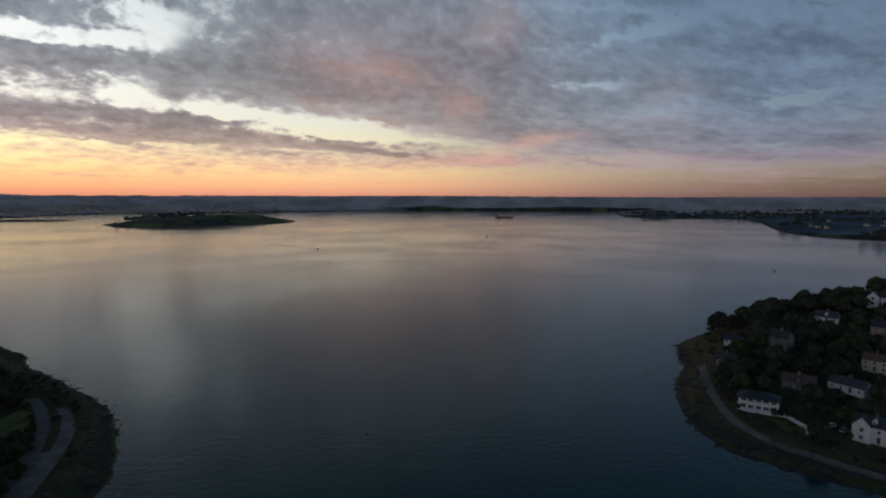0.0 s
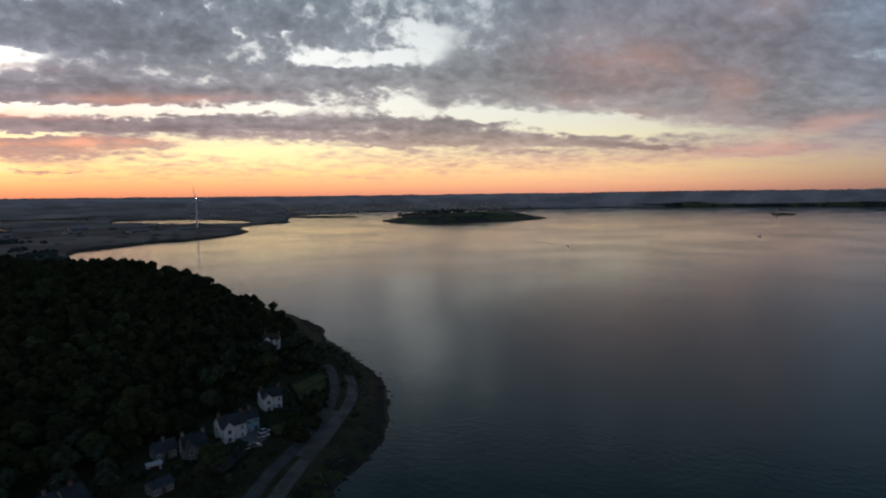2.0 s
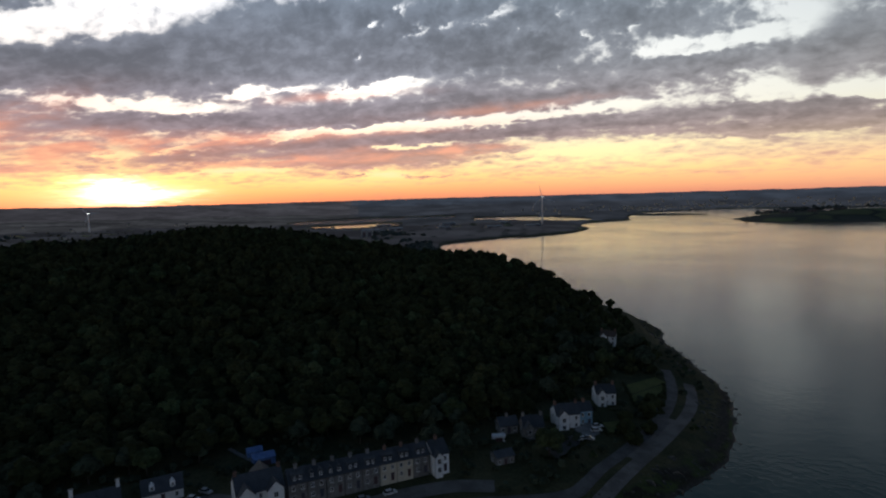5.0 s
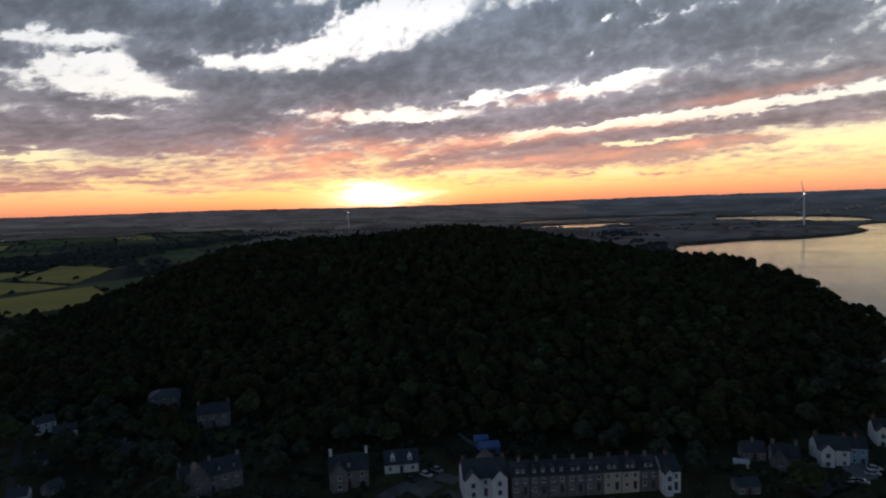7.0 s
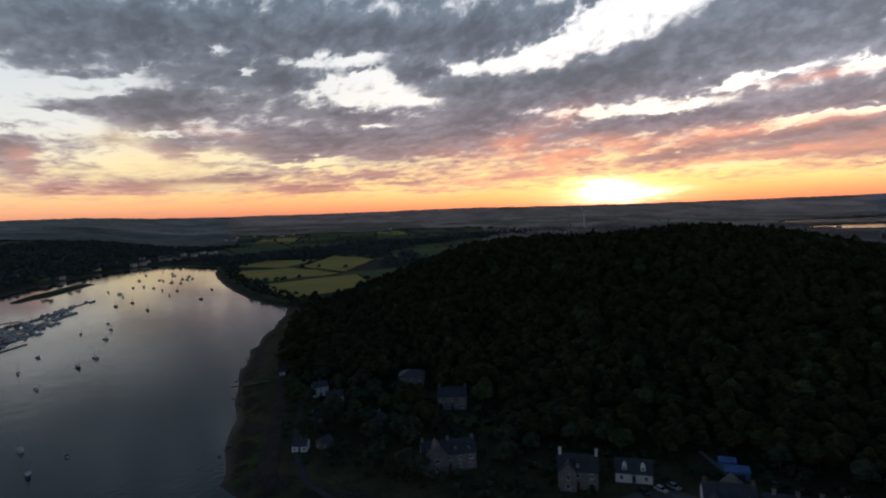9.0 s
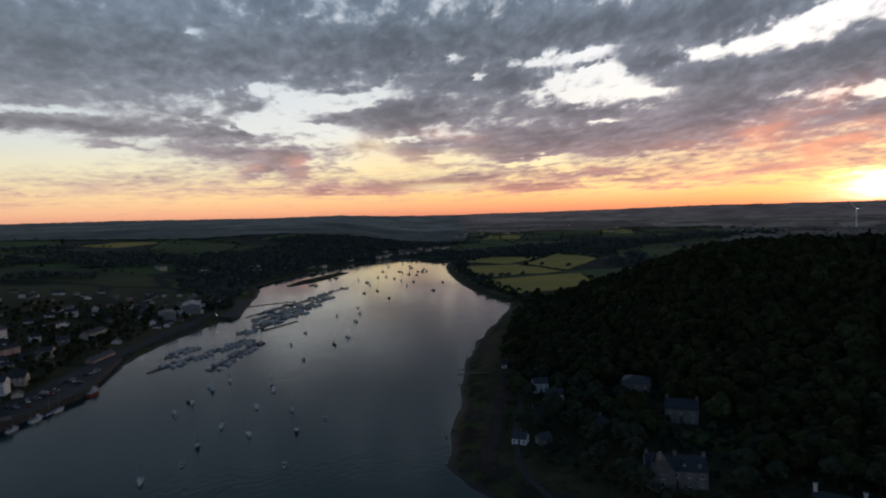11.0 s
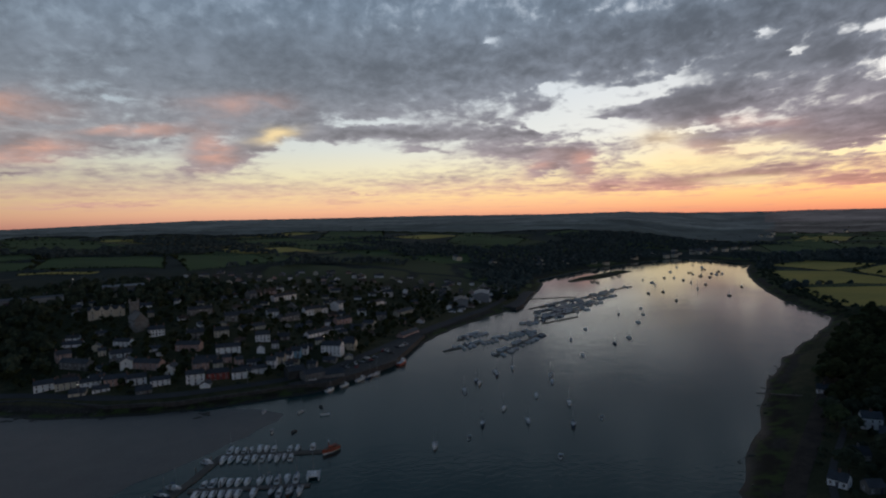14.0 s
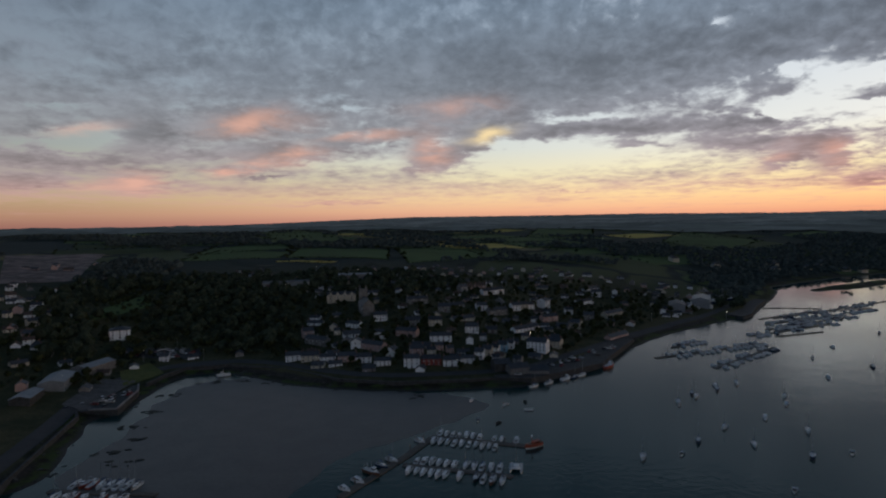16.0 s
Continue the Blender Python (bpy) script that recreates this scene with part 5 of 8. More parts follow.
def bow_front(w, d, bow, z0, z1, n=10):
    """A block whose front (-y) bows out."""
    arc = [(-w / 2 + w * k / n, -d / 2 - bow * math.sin(math.pi * k / n)) for k in range(n + 1)]
    ring_ = arc + [(w / 2, d / 2), (-w / 2, d / 2)]
    m = len(ring_)
    return Solid().add([(x, y, z0) for x, y in ring_] + [(x, y, z1) for x, y in ring_], [tuple(range(m - 1, -1, -1)), tuple(range(m, 2 * m))] + [(i, (i + 1) % m, m + (i + 1) % m, m + i) for i in range(m)])


def seafront_villa(x, y, yaw):
    PLAIN_WINDOWS[0] = False
    t = thing("seafront_house", "modern white house with bowed balconies above the beach", "house", pose(x, y, z_at(x, y) - 0.8, 0, 0, yaw), EASTERN)
    part("wall", Solid().box(-7, 7, -3.2, 4.5, -2, 5.6), M_WHITE, t)
    part("terrace", bow_front(15.5, 7.4, 2.0, -2.5, 0.9), M_WHITE, t, "white bowed terrace wall")
    part("balcony", bow_front(14.5, 6.6, 1.6, 2.9, 3.9), M_WHITE, t, "white bowed balcony parapet")
    part("roof", hip_roof(14.6, 8.6, 5.6, 2.0, 0.6), M_SLATE, t, "grey hipped slate roof")
    for k in range(5):
        put_window(t, -5.4 + 2.7 * k, -3.2, 2.0, 2.0, 1.6), put_window(t, -5.4 + 2.7 * k, -3.2, 4.7, 2.0, 1.3)


seafront_villa(128.5, 231.0, -30)
house(170.0, 288.0, -60, 9.0, 7.0, 2, 3.2, "stone", "slate", 2, 1, 0, name="hill_house", label="tall house with white-edged gable among trees", group=EASTERN)
house(139.0, 280.0, -30, 9.0, 6.0, 1, 2.2, "stone", "slate", 3, 1, 0, name="hill_house", label="low grey house among shore trees", group=EASTERN)
house(155.0, 248.0, -34, 13.0, 7.0, 1, 2.6, "stone", "tile", 4, 1, 1, name="hill_house", label="long low brown-roofed house in a garden", group=EASTERN)
house(173.0, 242.0, -60, 14.0, 7.0, 1, 2.4, "white", "slate", 4, 1, 0, name="hill_house", label="long bungalow with a bright white gable", group=EASTERN)
house(155.0, 202.0, -50, 13.0, 8.0, 2, 2.6, "white", "slate", 4, 1, 1, front_gable=True, name="seafront_house", label="large white house with balcony among dark trees", group=EASTERN)
house(211.0, 316.0, -40, 11.0, 7.0, 1, 2.6, "white", "slate", 3, 1, 1, name="hill_house", label="white-gabled bungalow on the ridge", group=EASTERN)
house(249.0, 327.0, -50, 13.0, 8.0, 2, 2.6, "white", "slate", 3, 2, 0, front_gable=True, name="hill_house", label="big white gabled house on the ridge", group=EASTERN)
house(225.0, 291.0, -52, 12.0, 7.0, 2, 2.4, "pink", "slate", 3, 1, 0, name="hill_house", label="pinkish two-storey house up the slope", group=EASTERN)
house(154.0, 304.0, -34, 8.0, 6.0, 1, 2.2, "white", "slate", 3, 1, 0, name="hill_house", label="small white cottage hidden in trees", group=EASTERN)
house(196.0, 258.0, -50, 10.0, 7.0, 2, 2.4, "cream", "tile", 3, 1, 0, name="hill_house", label="cream house with brown tiled roof", group=EASTERN)
house(188.0, 222.0, -50, 11.0, 7.0, 2, 2.4, "white", "slate", 3, 1, 0, name="hill_house", label="white house with dark roof behind trees", group=EASTERN)


def wall_line(name, points, height, thick, mat, label, category="wall", kind="structure", foot=1.5):
    """A low wall that follows the ground."""
    pts = []
    for (ax, ay), (bx, by) in zip(points, points[1:]):
        n = max(1, int(math.hypot(bx - ax, by - ay) / 4))
        pts += [(ax + (bx - ax) * k / n, ay + (by - ay) * k / n) for k in range(n)]
    pts.append(points[-1])
    p = np.array(pts, float)
    d = np.gradient(p, axis=0)
    d /= np.linalg.norm(d, axis=1)[:, None] + 1e-9
    nrm = np.stack([-d[:, 1], d[:, 0]], 1) * thick / 2
    z = np.maximum(ground(p[:, 0], p[:, 1]), -1.0) if height < 10 else np.zeros(len(p))
    top = z + height if height < 10 else np.full(len(p), height - 10)
    V = np.concatenate([np.c_[p + nrm, z - foot], np.c_[p - nrm, z - foot], np.c_[p - nrm, top], np.c_[p + nrm, top]])
    n = len(p)
    F = [(a * n + i, a * n + i + 1, b * n + i + 1, b * n + i) for i in range(n - 1) for a, b in ((0, 1), (1, 2), (2, 3), (3, 0))]
    F += [(0, n, 2 * n, 3 * n), (n - 1, 4 * n - 1, 3 * n - 1, 2 * n - 1)]
    return tagged(new(name, mesh_of(name, V, F, mat)), label, category, kind=kind)


wall_line("garden_wall", [(126, 226), (134, 221), (136, 212), (133, 206)], 1.3, 0.5, M_WHITE, "white garden wall above the beach")


# ---- roads and beaches ----
ROAD_POINTS = []


M_LANE = material("worn_lane", (0.13, 0.124, 0.12), (0.08, 0.076, 0.072), 0.9, 5, 0.25, 0.4, grime=0.3)


def strip(name, points, width, mat, label, category="road", lift=0.22):
    p = np.array(points, float)
    for _ in range(2):
        q = np.concatenate([p[:1], np.stack([0.75 * p[:-1] + 0.25 * p[1:], 0.25 * p[:-1] + 0.75 * p[1:]], 1).reshape(-1, 2), p[-1:]])
        p = q
    dense = [p[0]]
    for a, b in zip(p, p[1:]):
        n = max(1, int(np.hypot(*(b - a)) / 3))
        dense += [a + (b - a) * k / n for k in range(1, n + 1)]
    p = np.array(dense)
    ROAD_POINTS.append(p)
    d = np.gradient(p, axis=0)
    d /= np.linalg.norm(d, axis=1)[:, None] + 1e-9
    nrm = np.stack([-d[:, 1], d[:, 0]], 1)
    cols = [p + nrm * width * k for k in (-0.5, -0.17, 0.17, 0.5)]
    V = np.concatenate([np.c_[c, np.maximum(ground(c[:, 0], c[:, 1]), 0.3) + lift] for c in cols])
    n = len(p)
    F = [(k * n + i, (k + 1) * n + i, (k + 1) * n + i + 1, k * n + i + 1) for k in range(3) for i in range(n - 1)]
    return structure(name, mesh_of(name, V, F, mat, True), label, category)


strip("road_shore", [(-146, 60), (-130, 96), (-117, 119), (-120, 130), (-123, 138), (-125, 148), (-128, 160), (-132, 175), (-137, 189), (-143, 201), (-150, 213), (-160, 226), (-171, 237)], 4.4, M_LANE, "grey shore lane past the houses")
strip("track_shore", [(-110, 112), (-112, 127), (-118, 147), (-121, 160), (-125, 175), (-130, 190), (-136, 205), (-144, 218), (-154, 230)], 4.6, M_GRAVEL, "pale gravel track above the weedy rocks")
strip("gravel_verge", [(-122, 152), (-126, 166), (-130, 180), (-133, 190)], 5.0, M_GRAVEL, "worn gravel strip joining lane and track", "verge", 0.14)
strip("road_terrace", [(-166, 30), (-150, 46), (-147, 70), (-143, 92), (-134, 104)], 7.0, M_GRAVEL, "gravel forecourt before the terrace")
strip("road_west", [(-155, -56), (-172, -84), (-181, -90), (-200, -102), (-233, -115), (-266, -128), (-306, -143), (-358, -162), (-434, -191)], 2.2, M_TARMAC, "grey road along the river shore")
M_BANK = material("bank_earth", (0.085, 0.068, 0.056), (0.055, 0.045, 0.038), 0.95, 6, 0.3, 0.6, grime=0.3, spec=0.1)
strip("bank_track", [(-172, -98), (-190, -107), (-207, -114), (-240, -128), (-272, -142), (-310, -158), (-350, -176), (-397, -198)], 6.5, M_BANK, "bare brown earth strip above the weedy bank", "bank", 0.16)
strip("path_villa", [(-168, 12), (-174, 20), (-178, 30), (-172, 36)], 5.0, M_GRAVEL, "pale curved gravel drive before the villa")
strip("path_garden", [(-207, 44), (-196, 47), (-186, 51)], 1.6, M_CONCRETE, "pale straight garden path up the slope")
strip("beach_east", [(132, 292), (123, 268), (117, 246), (113, 221), (118, 203), (129, 191), (143, 177), (165, 155)], 3.4, M_GRAVEL, "pale stony beach path round the point", "beach")
strip("road_quay", [(128, -215), (131, -263), (136, -310), (134, -345), (118, -382), (80, -392), (44, -375), (10, -343), (-22, -329), (-68, -325), (-98, -328), (-125, -345), (-160, -372), (-200, -405), (-260, -445), (-320, -480), (-380, -530)], 7.0, M_TARMAC, "grey waterfront road along the harbour")


def field(name, corners, mat, label, lift=0.5, cells=14):
    (ax, ay), (bx, by), (cx, cy), (dx, dy) = corners
    u, v = np.meshgrid(np.linspace(0, 1, cells + 1), np.linspace(0, 1, cells + 1))
    x = (ax * (1 - u) + bx * u) * (1 - v) + (dx * (1 - u) + cx * u) * v
    y = (ay * (1 - u) + by * u) * (1 - v) + (dy * (1 - u) + cy * u) * v
    z = np.maximum(ground(x, y), 0.6) + lift
    n = cells + 1
    i = (np.arange(cells)[:, None] * n + np.arange(cells)[None, :]).ravel()
    return tagged(new(name, mesh_of(name, np.stack([x, y, z], -1).reshape(-1, 3), np.stack([i, i + 1, i + n + 1, i + n], 1), mat, True)), label, "field", "fields", "structure")

M_EARTH = material("bare_earth", (0.34, 0.25, 0.22), (0.15, 0.115, 0.10), 0.95, 16, 0.2, 2.0, grime=0.35, spec=0.1)


field("field_crop_front", [(-676, -382), (-560, -280), (-610, -205), (-760, -278)], M_STUBBLE, "golden ripening crop beyond the wood")
field("field_crop_middle", [(-850, -522), (-700, -395), (-785, -315), (-885, -436)], M_STUBBLE, "golden crop on the river headland")
field("field_crop_east", [(-893, -425), (-795, -312), (-1000, -330), (-1110, -455)], M_STUBBLE, "pale golden crop field between hedges")
field("field_crop_back", [(-935, -575), (-885, -450), (-1030, -455), (-1055, -575)], M_STUBBLE, "golden strip of crop by the headland")
field("field_green_far", [(-1458, -931), (-1130, -665), (-1150, -530), (-1800, -960)], M_PASTURE, "green pasture above the upper river")
field("field_green_plain", [(-1450, -890), (-1538, -751), (-1430, -479), (-1218, -524)], M_PASTURE, "green pasture on the plain")
field("field_green_ridge", [(-2365, -1205), (-2544, -1013), (-2087, -566), (-1690, -675)], M_PASTURE, "wide pale pasture on the far plain")
field("field_town_a", [(222, -800), (95, -828), (88, -922), (201, -955)], M_PASTURE, "green pasture above the town")
field("field_town_b", [(87, -828), (-50, -775), (-61, -925), (80, -985)], M_PASTURE, "green pasture above the town")
field("field_town_c", [(-72, -955), (-74, -735), (-190, -812), (-190, -930)], M_PASTURE, "green pasture on the hill brow")
field("field_hill_bright", [(-671, -1174), (-653, -960), (-915, -1172), (-970, -1580)], M_PASTURE, "bright green pasture among dark woods")
field("field_hill_pale", [(-409, -1320), (-587, -1350), (-750, -1720), (-565, -1700)], M_PASTURE, "pale green pasture on the far hill")
field("field_town_d", [(226, -865), (224, -1020), (122, -1095), (95, -992)], M_PASTURE, "green pasture above the town")
field("field_town_strip", [(95, -780), (20, -760), (16, -772), (96, -794)], M_STUBBLE, "narrow pale strip of cut grass")
field("lawn_castle", [(201, -459), (195, -508), (181, -562), (163, -513)], M_PASTURE, "green parkland below the big house")
field("lawn_shore", [(124, -340), (112, -370), (126, -388), (136, -367)], M_LAWN, "mown grass beside the harbour wall", cells=8)
field("lawn_point", [(-167, 204), (-167, 224), (-160, 222), (-159, 198)], M_LAWN, "rough olive lawn before the point houses", 0.14, 6)
field("lawn_point_middle", [(-158, 195), (-159, 218), (-148, 205), (-150, 189)], M_LAWN, "hedged olive lawn before the point houses", 0.14, 6)
field("lawn_point_low", [(-146, 165), (-143, 173), (-134, 169), (-138, 160)], M_LAWN, "sloping mown lawn before a white house", 0.14, 6)
field("yard_point", [(-143, 133), (-145, 149), (-139, 148), (-135, 131)], M_LANE, "bare gravel yard before the stone house", 0.14, 6)
field("lawn_square_house", [(-256, -88), (-264, -77), (-243, -58), (-232, -67)], M_LAWN, "dim lawn below the square house", 0.35, 6)
field("lawn_stone_house", [(-236, -46), (-228, -52), (-212, -24), (-222, -20)], M_LAWN, "dim lawn beside the stone house", 0.35, 6)
field("yard_villa", [(-174, 17), (-178, 25), (-170, 31), (-165, 24)], M_GRAVEL, "pale gravel turning place before the villa", 0.3, 6)
field("gravel_bay", [(-137, 178), (-139, 190), (-132, 186), (-127, 172)], M_LANE, "bare gravel bay between lane and track", 0.25, 6)
field("forecourt_point", [(-148, 152), (-149, 161), (-140, 157), (-139, 148)], M_CONCRETE, "pale concrete forecourt of a white house", 0.3, 5)
field("lawn_east", [(126, 222), (134, 216), (138, 206), (128, 208)], M_LAWN, "pale lawn above the eastern beach", 0.3, 6)
field("lawn_east_high", [(216, 300), (232, 304), (234, 296), (214, 290)], M_LAWN, "pale lawn high on the point", 0.4, 6)
field("lawn_east_slope", [(214, 308), (237, 311), (229, 298), (208, 295)], M_LAWN, "olive lawn on the slope of the point", 0.4, 6)
field("lawn_east_side", [(195, 265), (207, 267), (201, 260), (194, 258)], M_LAWN, "small olive lawn beside a point house", 0.4, 6)
field("quarry_ground", [(330, -612), (275, -640), (355, -925), (475, -900)], M_EARTH, "bare brownish building ground on the slope", 0.6, 12)


def patchwork():
    """Small fields that net the plain and the uplands beyond the woods."""
    rng = np.random.RandomState(44)
    held = [tuple(np.mean([v.co[:2] for v in o.data.vertices], axis=0)) for o in scene.collection.objects if o.name.startswith("field_")]
    made = 0
    c, q = math.cos(0.35), math.sin(0.35)
    for i in range(-26, 27):
        for j in range(-26, 27):
            u, v = i * 190.0 + rng.uniform(-20, 20), j * 130.0 + rng.uniform(-12, 12)
            w, h = 88 + rng.uniform(-14, 4), 59 + rng.uniform(-9, 3)
            pts = [((u + a * w) * c - (v + b * h) * q, (u + a * w) * q + (v + b * h) * c) for a, b in ((-1, -1), (1, -1), (1, 1), (-1, 1))]
            mx, my = np.mean(pts, axis=0)
            r, az_ = polar(np.array([mx]), np.array([my]))
            lo, hi = (1000, 2250) if az_[0] < 126 else (900, 1760)
            if not (lo < r[0] < hi and 84 < az_[0] < 206) or any(math.hypot(mx - a, my - b) < 150 for a, b in held):
                continue
            if inland(np.array([p[0] for p in pts]), np.array([p[1] for p in pts])).min() < 30 or rng.rand() < 0.22 or made >= 120:
                continue
            k = rng.rand()
            field("field_patch", pts, M_STUBBLE if k < 0.14 else (M_PASTURE if k < 0.66 else M_MEADOW), ("pale cut field" if k < 0.14 else "green pasture") + " netted by dark hedges", 0.5, 6)
            made += 1


M_MEADOW = material("rough_meadow", (0.085, 0.105, 0.05), (0.07, 0.085, 0.042), 0.95, 60, 0.1, 1.5, grime=0.15, spec=0.05)
patchwork()


def edge_hedges():
    spots, rad, rng = [], [], np.random.RandomState(12)
    for ob in list(scene.collection.objects):
        if ob.name.startswith("field_"):
            far, crop = ob.name.startswith("field_patch"), ob.name.startswith("field_crop")
            n = int(math.sqrt(len(ob.data.vertices)))
            co = [v.co for v in ob.data.vertices]
            rim_ = [co[i] for i in range(n)] + [co[n * i + n - 1] for i in range(n)]
            if not far:
                rim_ += [co[n * n - 1 - i] for i in range(n)] + [co[n * (n - 1 - i)] for i in range(n)]
            for a, b in zip(rim_, rim_[1:]):
                k = int((b - a).length / (11.0 if far else 3.4))
                for j in range(k):
                    p = a.lerp(b, j / max(1, k))
                    if rng.rand() < 0.85:
                        big = rng.rand() < (0.12 if far else 0.04)
                        spots.append((p.x + rng.normal(0, 0.7), p.y + rng.normal(0, 0.7), p.z - 0.8))
                        rad.append(rng.uniform(3.2, 5.0) if big else (rng.uniform(2.0, 3.2) if far else (rng.uniform(0.7, 1.2) if crop else rng.uniform(1.0, 1.7))))
    stand_of("hedgerows", spots, rad, SPARSE, [M_LEAF], "dark overgrown hedges with trees between fields", "hedge", 3)


edge_hedges()


def headland_trees():
    """Trees and scrub between the golden fields and the water."""
    line = np.array([(-990, -640), (-984, -615), (-916, -586), (-824, -524), (-716, -443), (-610, -350), (-545, -282), (-500, -240)], float)
    rng = np.random.RandomState(57)
    spots, rad = [], []
    for a, b in zip(line, line[1:]):
        d = (b - a) / np.linalg.norm(b - a)
        for k in range(int(np.linalg.norm(b - a) / 2.6)):
            p = a + d * k * 2.6 + np.array((-d[1], d[0])) * rng.uniform(2, 24)
            if inland(p[:1], p[1:])[0] > 7:
                spots.append((p[0], p[1], z_at(*p) - 0.6)), rad.append(rng.uniform(1.8, 3.8))
    stand_of("headland_trees", spots, rad, SPARSE, [M_PARK_LEAF], "dark trees and scrub along the headland shore", "trees", 8)


headland_trees()


def mud_flat():
    """Wet mud that the tide has left bare before the sea wall."""
    m = material("wet_mud", (0.060, 0.056, 0.054), (0.042, 0.041, 0.040), 0.42, 14, 0.12, 1.6, grime=0.2)
    line = rounded([(99, -268), (100, -347), (60, -362), (8, -326), (-45, -302), (-72, -283), (-52, -262), (-26, -243), (-2, -232), (14, -209), (30, -186), (95, -196), (106, -225), (104, -245)], 3)
    c = line.mean(0)
    line = line + 2.2 * np.stack([wobble(line[:, 0], line[:, 1], 19, 61), wobble(line[:, 0], line[:, 1], 23, 62)], 1)
    rings = [c + (line - c) * k for k in (1.0, 0.96, 0.8, 0.6, 0.4, 0.2)]
    V = np.concatenate([np.c_[q, (0.02 if i == 0 else 0.05) + 0.03 * wobble(q[:, 0], q[:, 1], 26, 63)] for i, q in enumerate(rings)] + [np.array([[c[0], c[1], 0.05]])])
    n = len(line)
    F = [(k * n + i, k * n + (i + 1) % n, (k + 1) * n + (i + 1) % n, (k + 1) * n + i) for k in range(5) for i in range(n)] + [(5 * n + i, 5 * n + (i + 1) % n, 6 * n, 6 * n) for i in range(n)]
    bm = Solid().add(V, [f[:3] if f[2] == f[3] else f for f in F])
    structure("mud_flat", bm.mesh("mud_flat", m), "smooth wet grey mud left bare by the tide", "mud")
    rng = np.random.RandomState(66)
    weed = Solid()
    for px, py in ((62, -352), (44, -345), (20, -334), (28, -338), (2, -322), (80, -352), (97, -330), (98, -300), (100, -280), (92, -262), (97, -250), (86, -236), (-34, -300)):
        for _ in range(9):
            x, y, r = px + rng.normal(0, 3.2), py + rng.normal(0, 2.0), rng.uniform(0.5, 1.7)
            ang = np.sort(rng.uniform(0, 6.283, 7))
            weed.add([(x + r * 1.6 * math.cos(a), y + r * math.sin(a), 0.0) for a in ang] + [(x + r * math.cos(a), y + r * 0.6 * math.sin(a), 0.28) for a in ang], [tuple(range(7, 14))] + [(i, (i + 1) % 7, 7 + (i + 1) % 7, 7 + i) for i in range(7)])
    tagged(new("weed_patches", weed.mesh("weed_patches", M_MUD_WEED)), "dark weedy stones scattered over the mud", "weed", kind="stuff")


M_MUD_WEED = material("mud_weed", (0.022, 0.022, 0.018), (0.03, 0.032, 0.02), 0.7, 3, 0.3, 0.5)
mud_flat()


def garden_hedges():
    """Clipped hedges that part the gardens of the point."""
    for pts in ([(-168, 203), (-159, 196), (-149, 187)], [(-149, 187), (-148, 205), (-159, 219)], [(-147, 164), (-138, 158), (-133, 169)], [(-143, 174), (-134, 170)], [(-153, 176), (-146, 181), (-138, 184)], [(-139, 128), (-134, 131), (-139, 149)]):
        spots, rad = [], []
        rng = np.random.RandomState(int(abs(pts[0][0] * 7 + pts[0][1])))
        for (ax, ay), (bx, by) in zip(pts, pts[1:]):
            n = int(math.hypot(bx - ax, by - ay) / 1.0)
            for k in range(n):
                x, y = ax + (bx - ax) * k / n + rng.normal(0, 0.15), ay + (by - ay) * k / n + rng.normal(0, 0.15)
                spots.append((x, y, z_at(x, y) - 0.3)), rad.append(rng.uniform(0.7, 1.0))
        stand_of("garden_hedge", spots, rad, SPARSE, [M_LEAF], "dark clipped hedge between the gardens", "hedge", 5)


garden_hedges()

# ---- the harbour town ----
TOWN = []


def town_house(x, y, turn=0.0, **kw):
    TOWN.append((x, y, max(kw.get("w", 9.0), 8.0) * 0.62))
    if kw.get("name") == "town_house" and kw["w"] > 11:
        kw["w"] *= 0.78
    if kw.get("name") == "quayside_house":
        kw.update(w=kw["w"] * 1.22, low=0.9, rise=2.0)
    t = house(x, y, facing(x, y) + turn, **kw)
    t.scale = t.scale * 0.86
    return t


for x, y, w, st, col, bays in ((36, -379, 11, 2, "white", 4), (26, -374, 11, 2, "cream", 4), (15, -368, 11, 2, "white", 4), (3, -363, 11, 2, "pink", 4), (-7, -358, 9, 2, "white", 3),
                               (-18, -350, 11, 2, "white", 4), (-35, -343, 9, 3, "white", 3), (-47, -345, 11, 2, "red", 4), (-59, -341, 10, 2, "white", 3), (-69, -344, 10, 2, "white", 3)):
    town_house(x, y, w=float(w), d=8.0, storeys=st, wall=col, bays=bays, chimneys=2, label="%s quayside house with slate roof" % {"white": "white", "cream": "cream", "pink": "pink", "red": "dark red"}[col], name="quayside_house")
for i in range(5):
    town_house(-78 - i * 6.2, -350 - i * 4.6, -12, w=6.6, d=7.5, storeys=2, wall=("white", "cream", "white", "blue", "white")[i], bays=2, chimneys=1, label="small painted terraced cottage on the quay", name="quayside_cottage")
town_house(-120, -363, -20, w=15.0, d=9.0, storeys=3, wall="white", bays=5, chimneys=3, label="large white harbour hotel with slate roof", name="hotel")
town_house(-134, -374, -20, w=14.0, d=8.0, storeys=2, wall="cream", bays=5, chimneys=2, label="long cream harbour building with slate roof", name="hotel_wing")
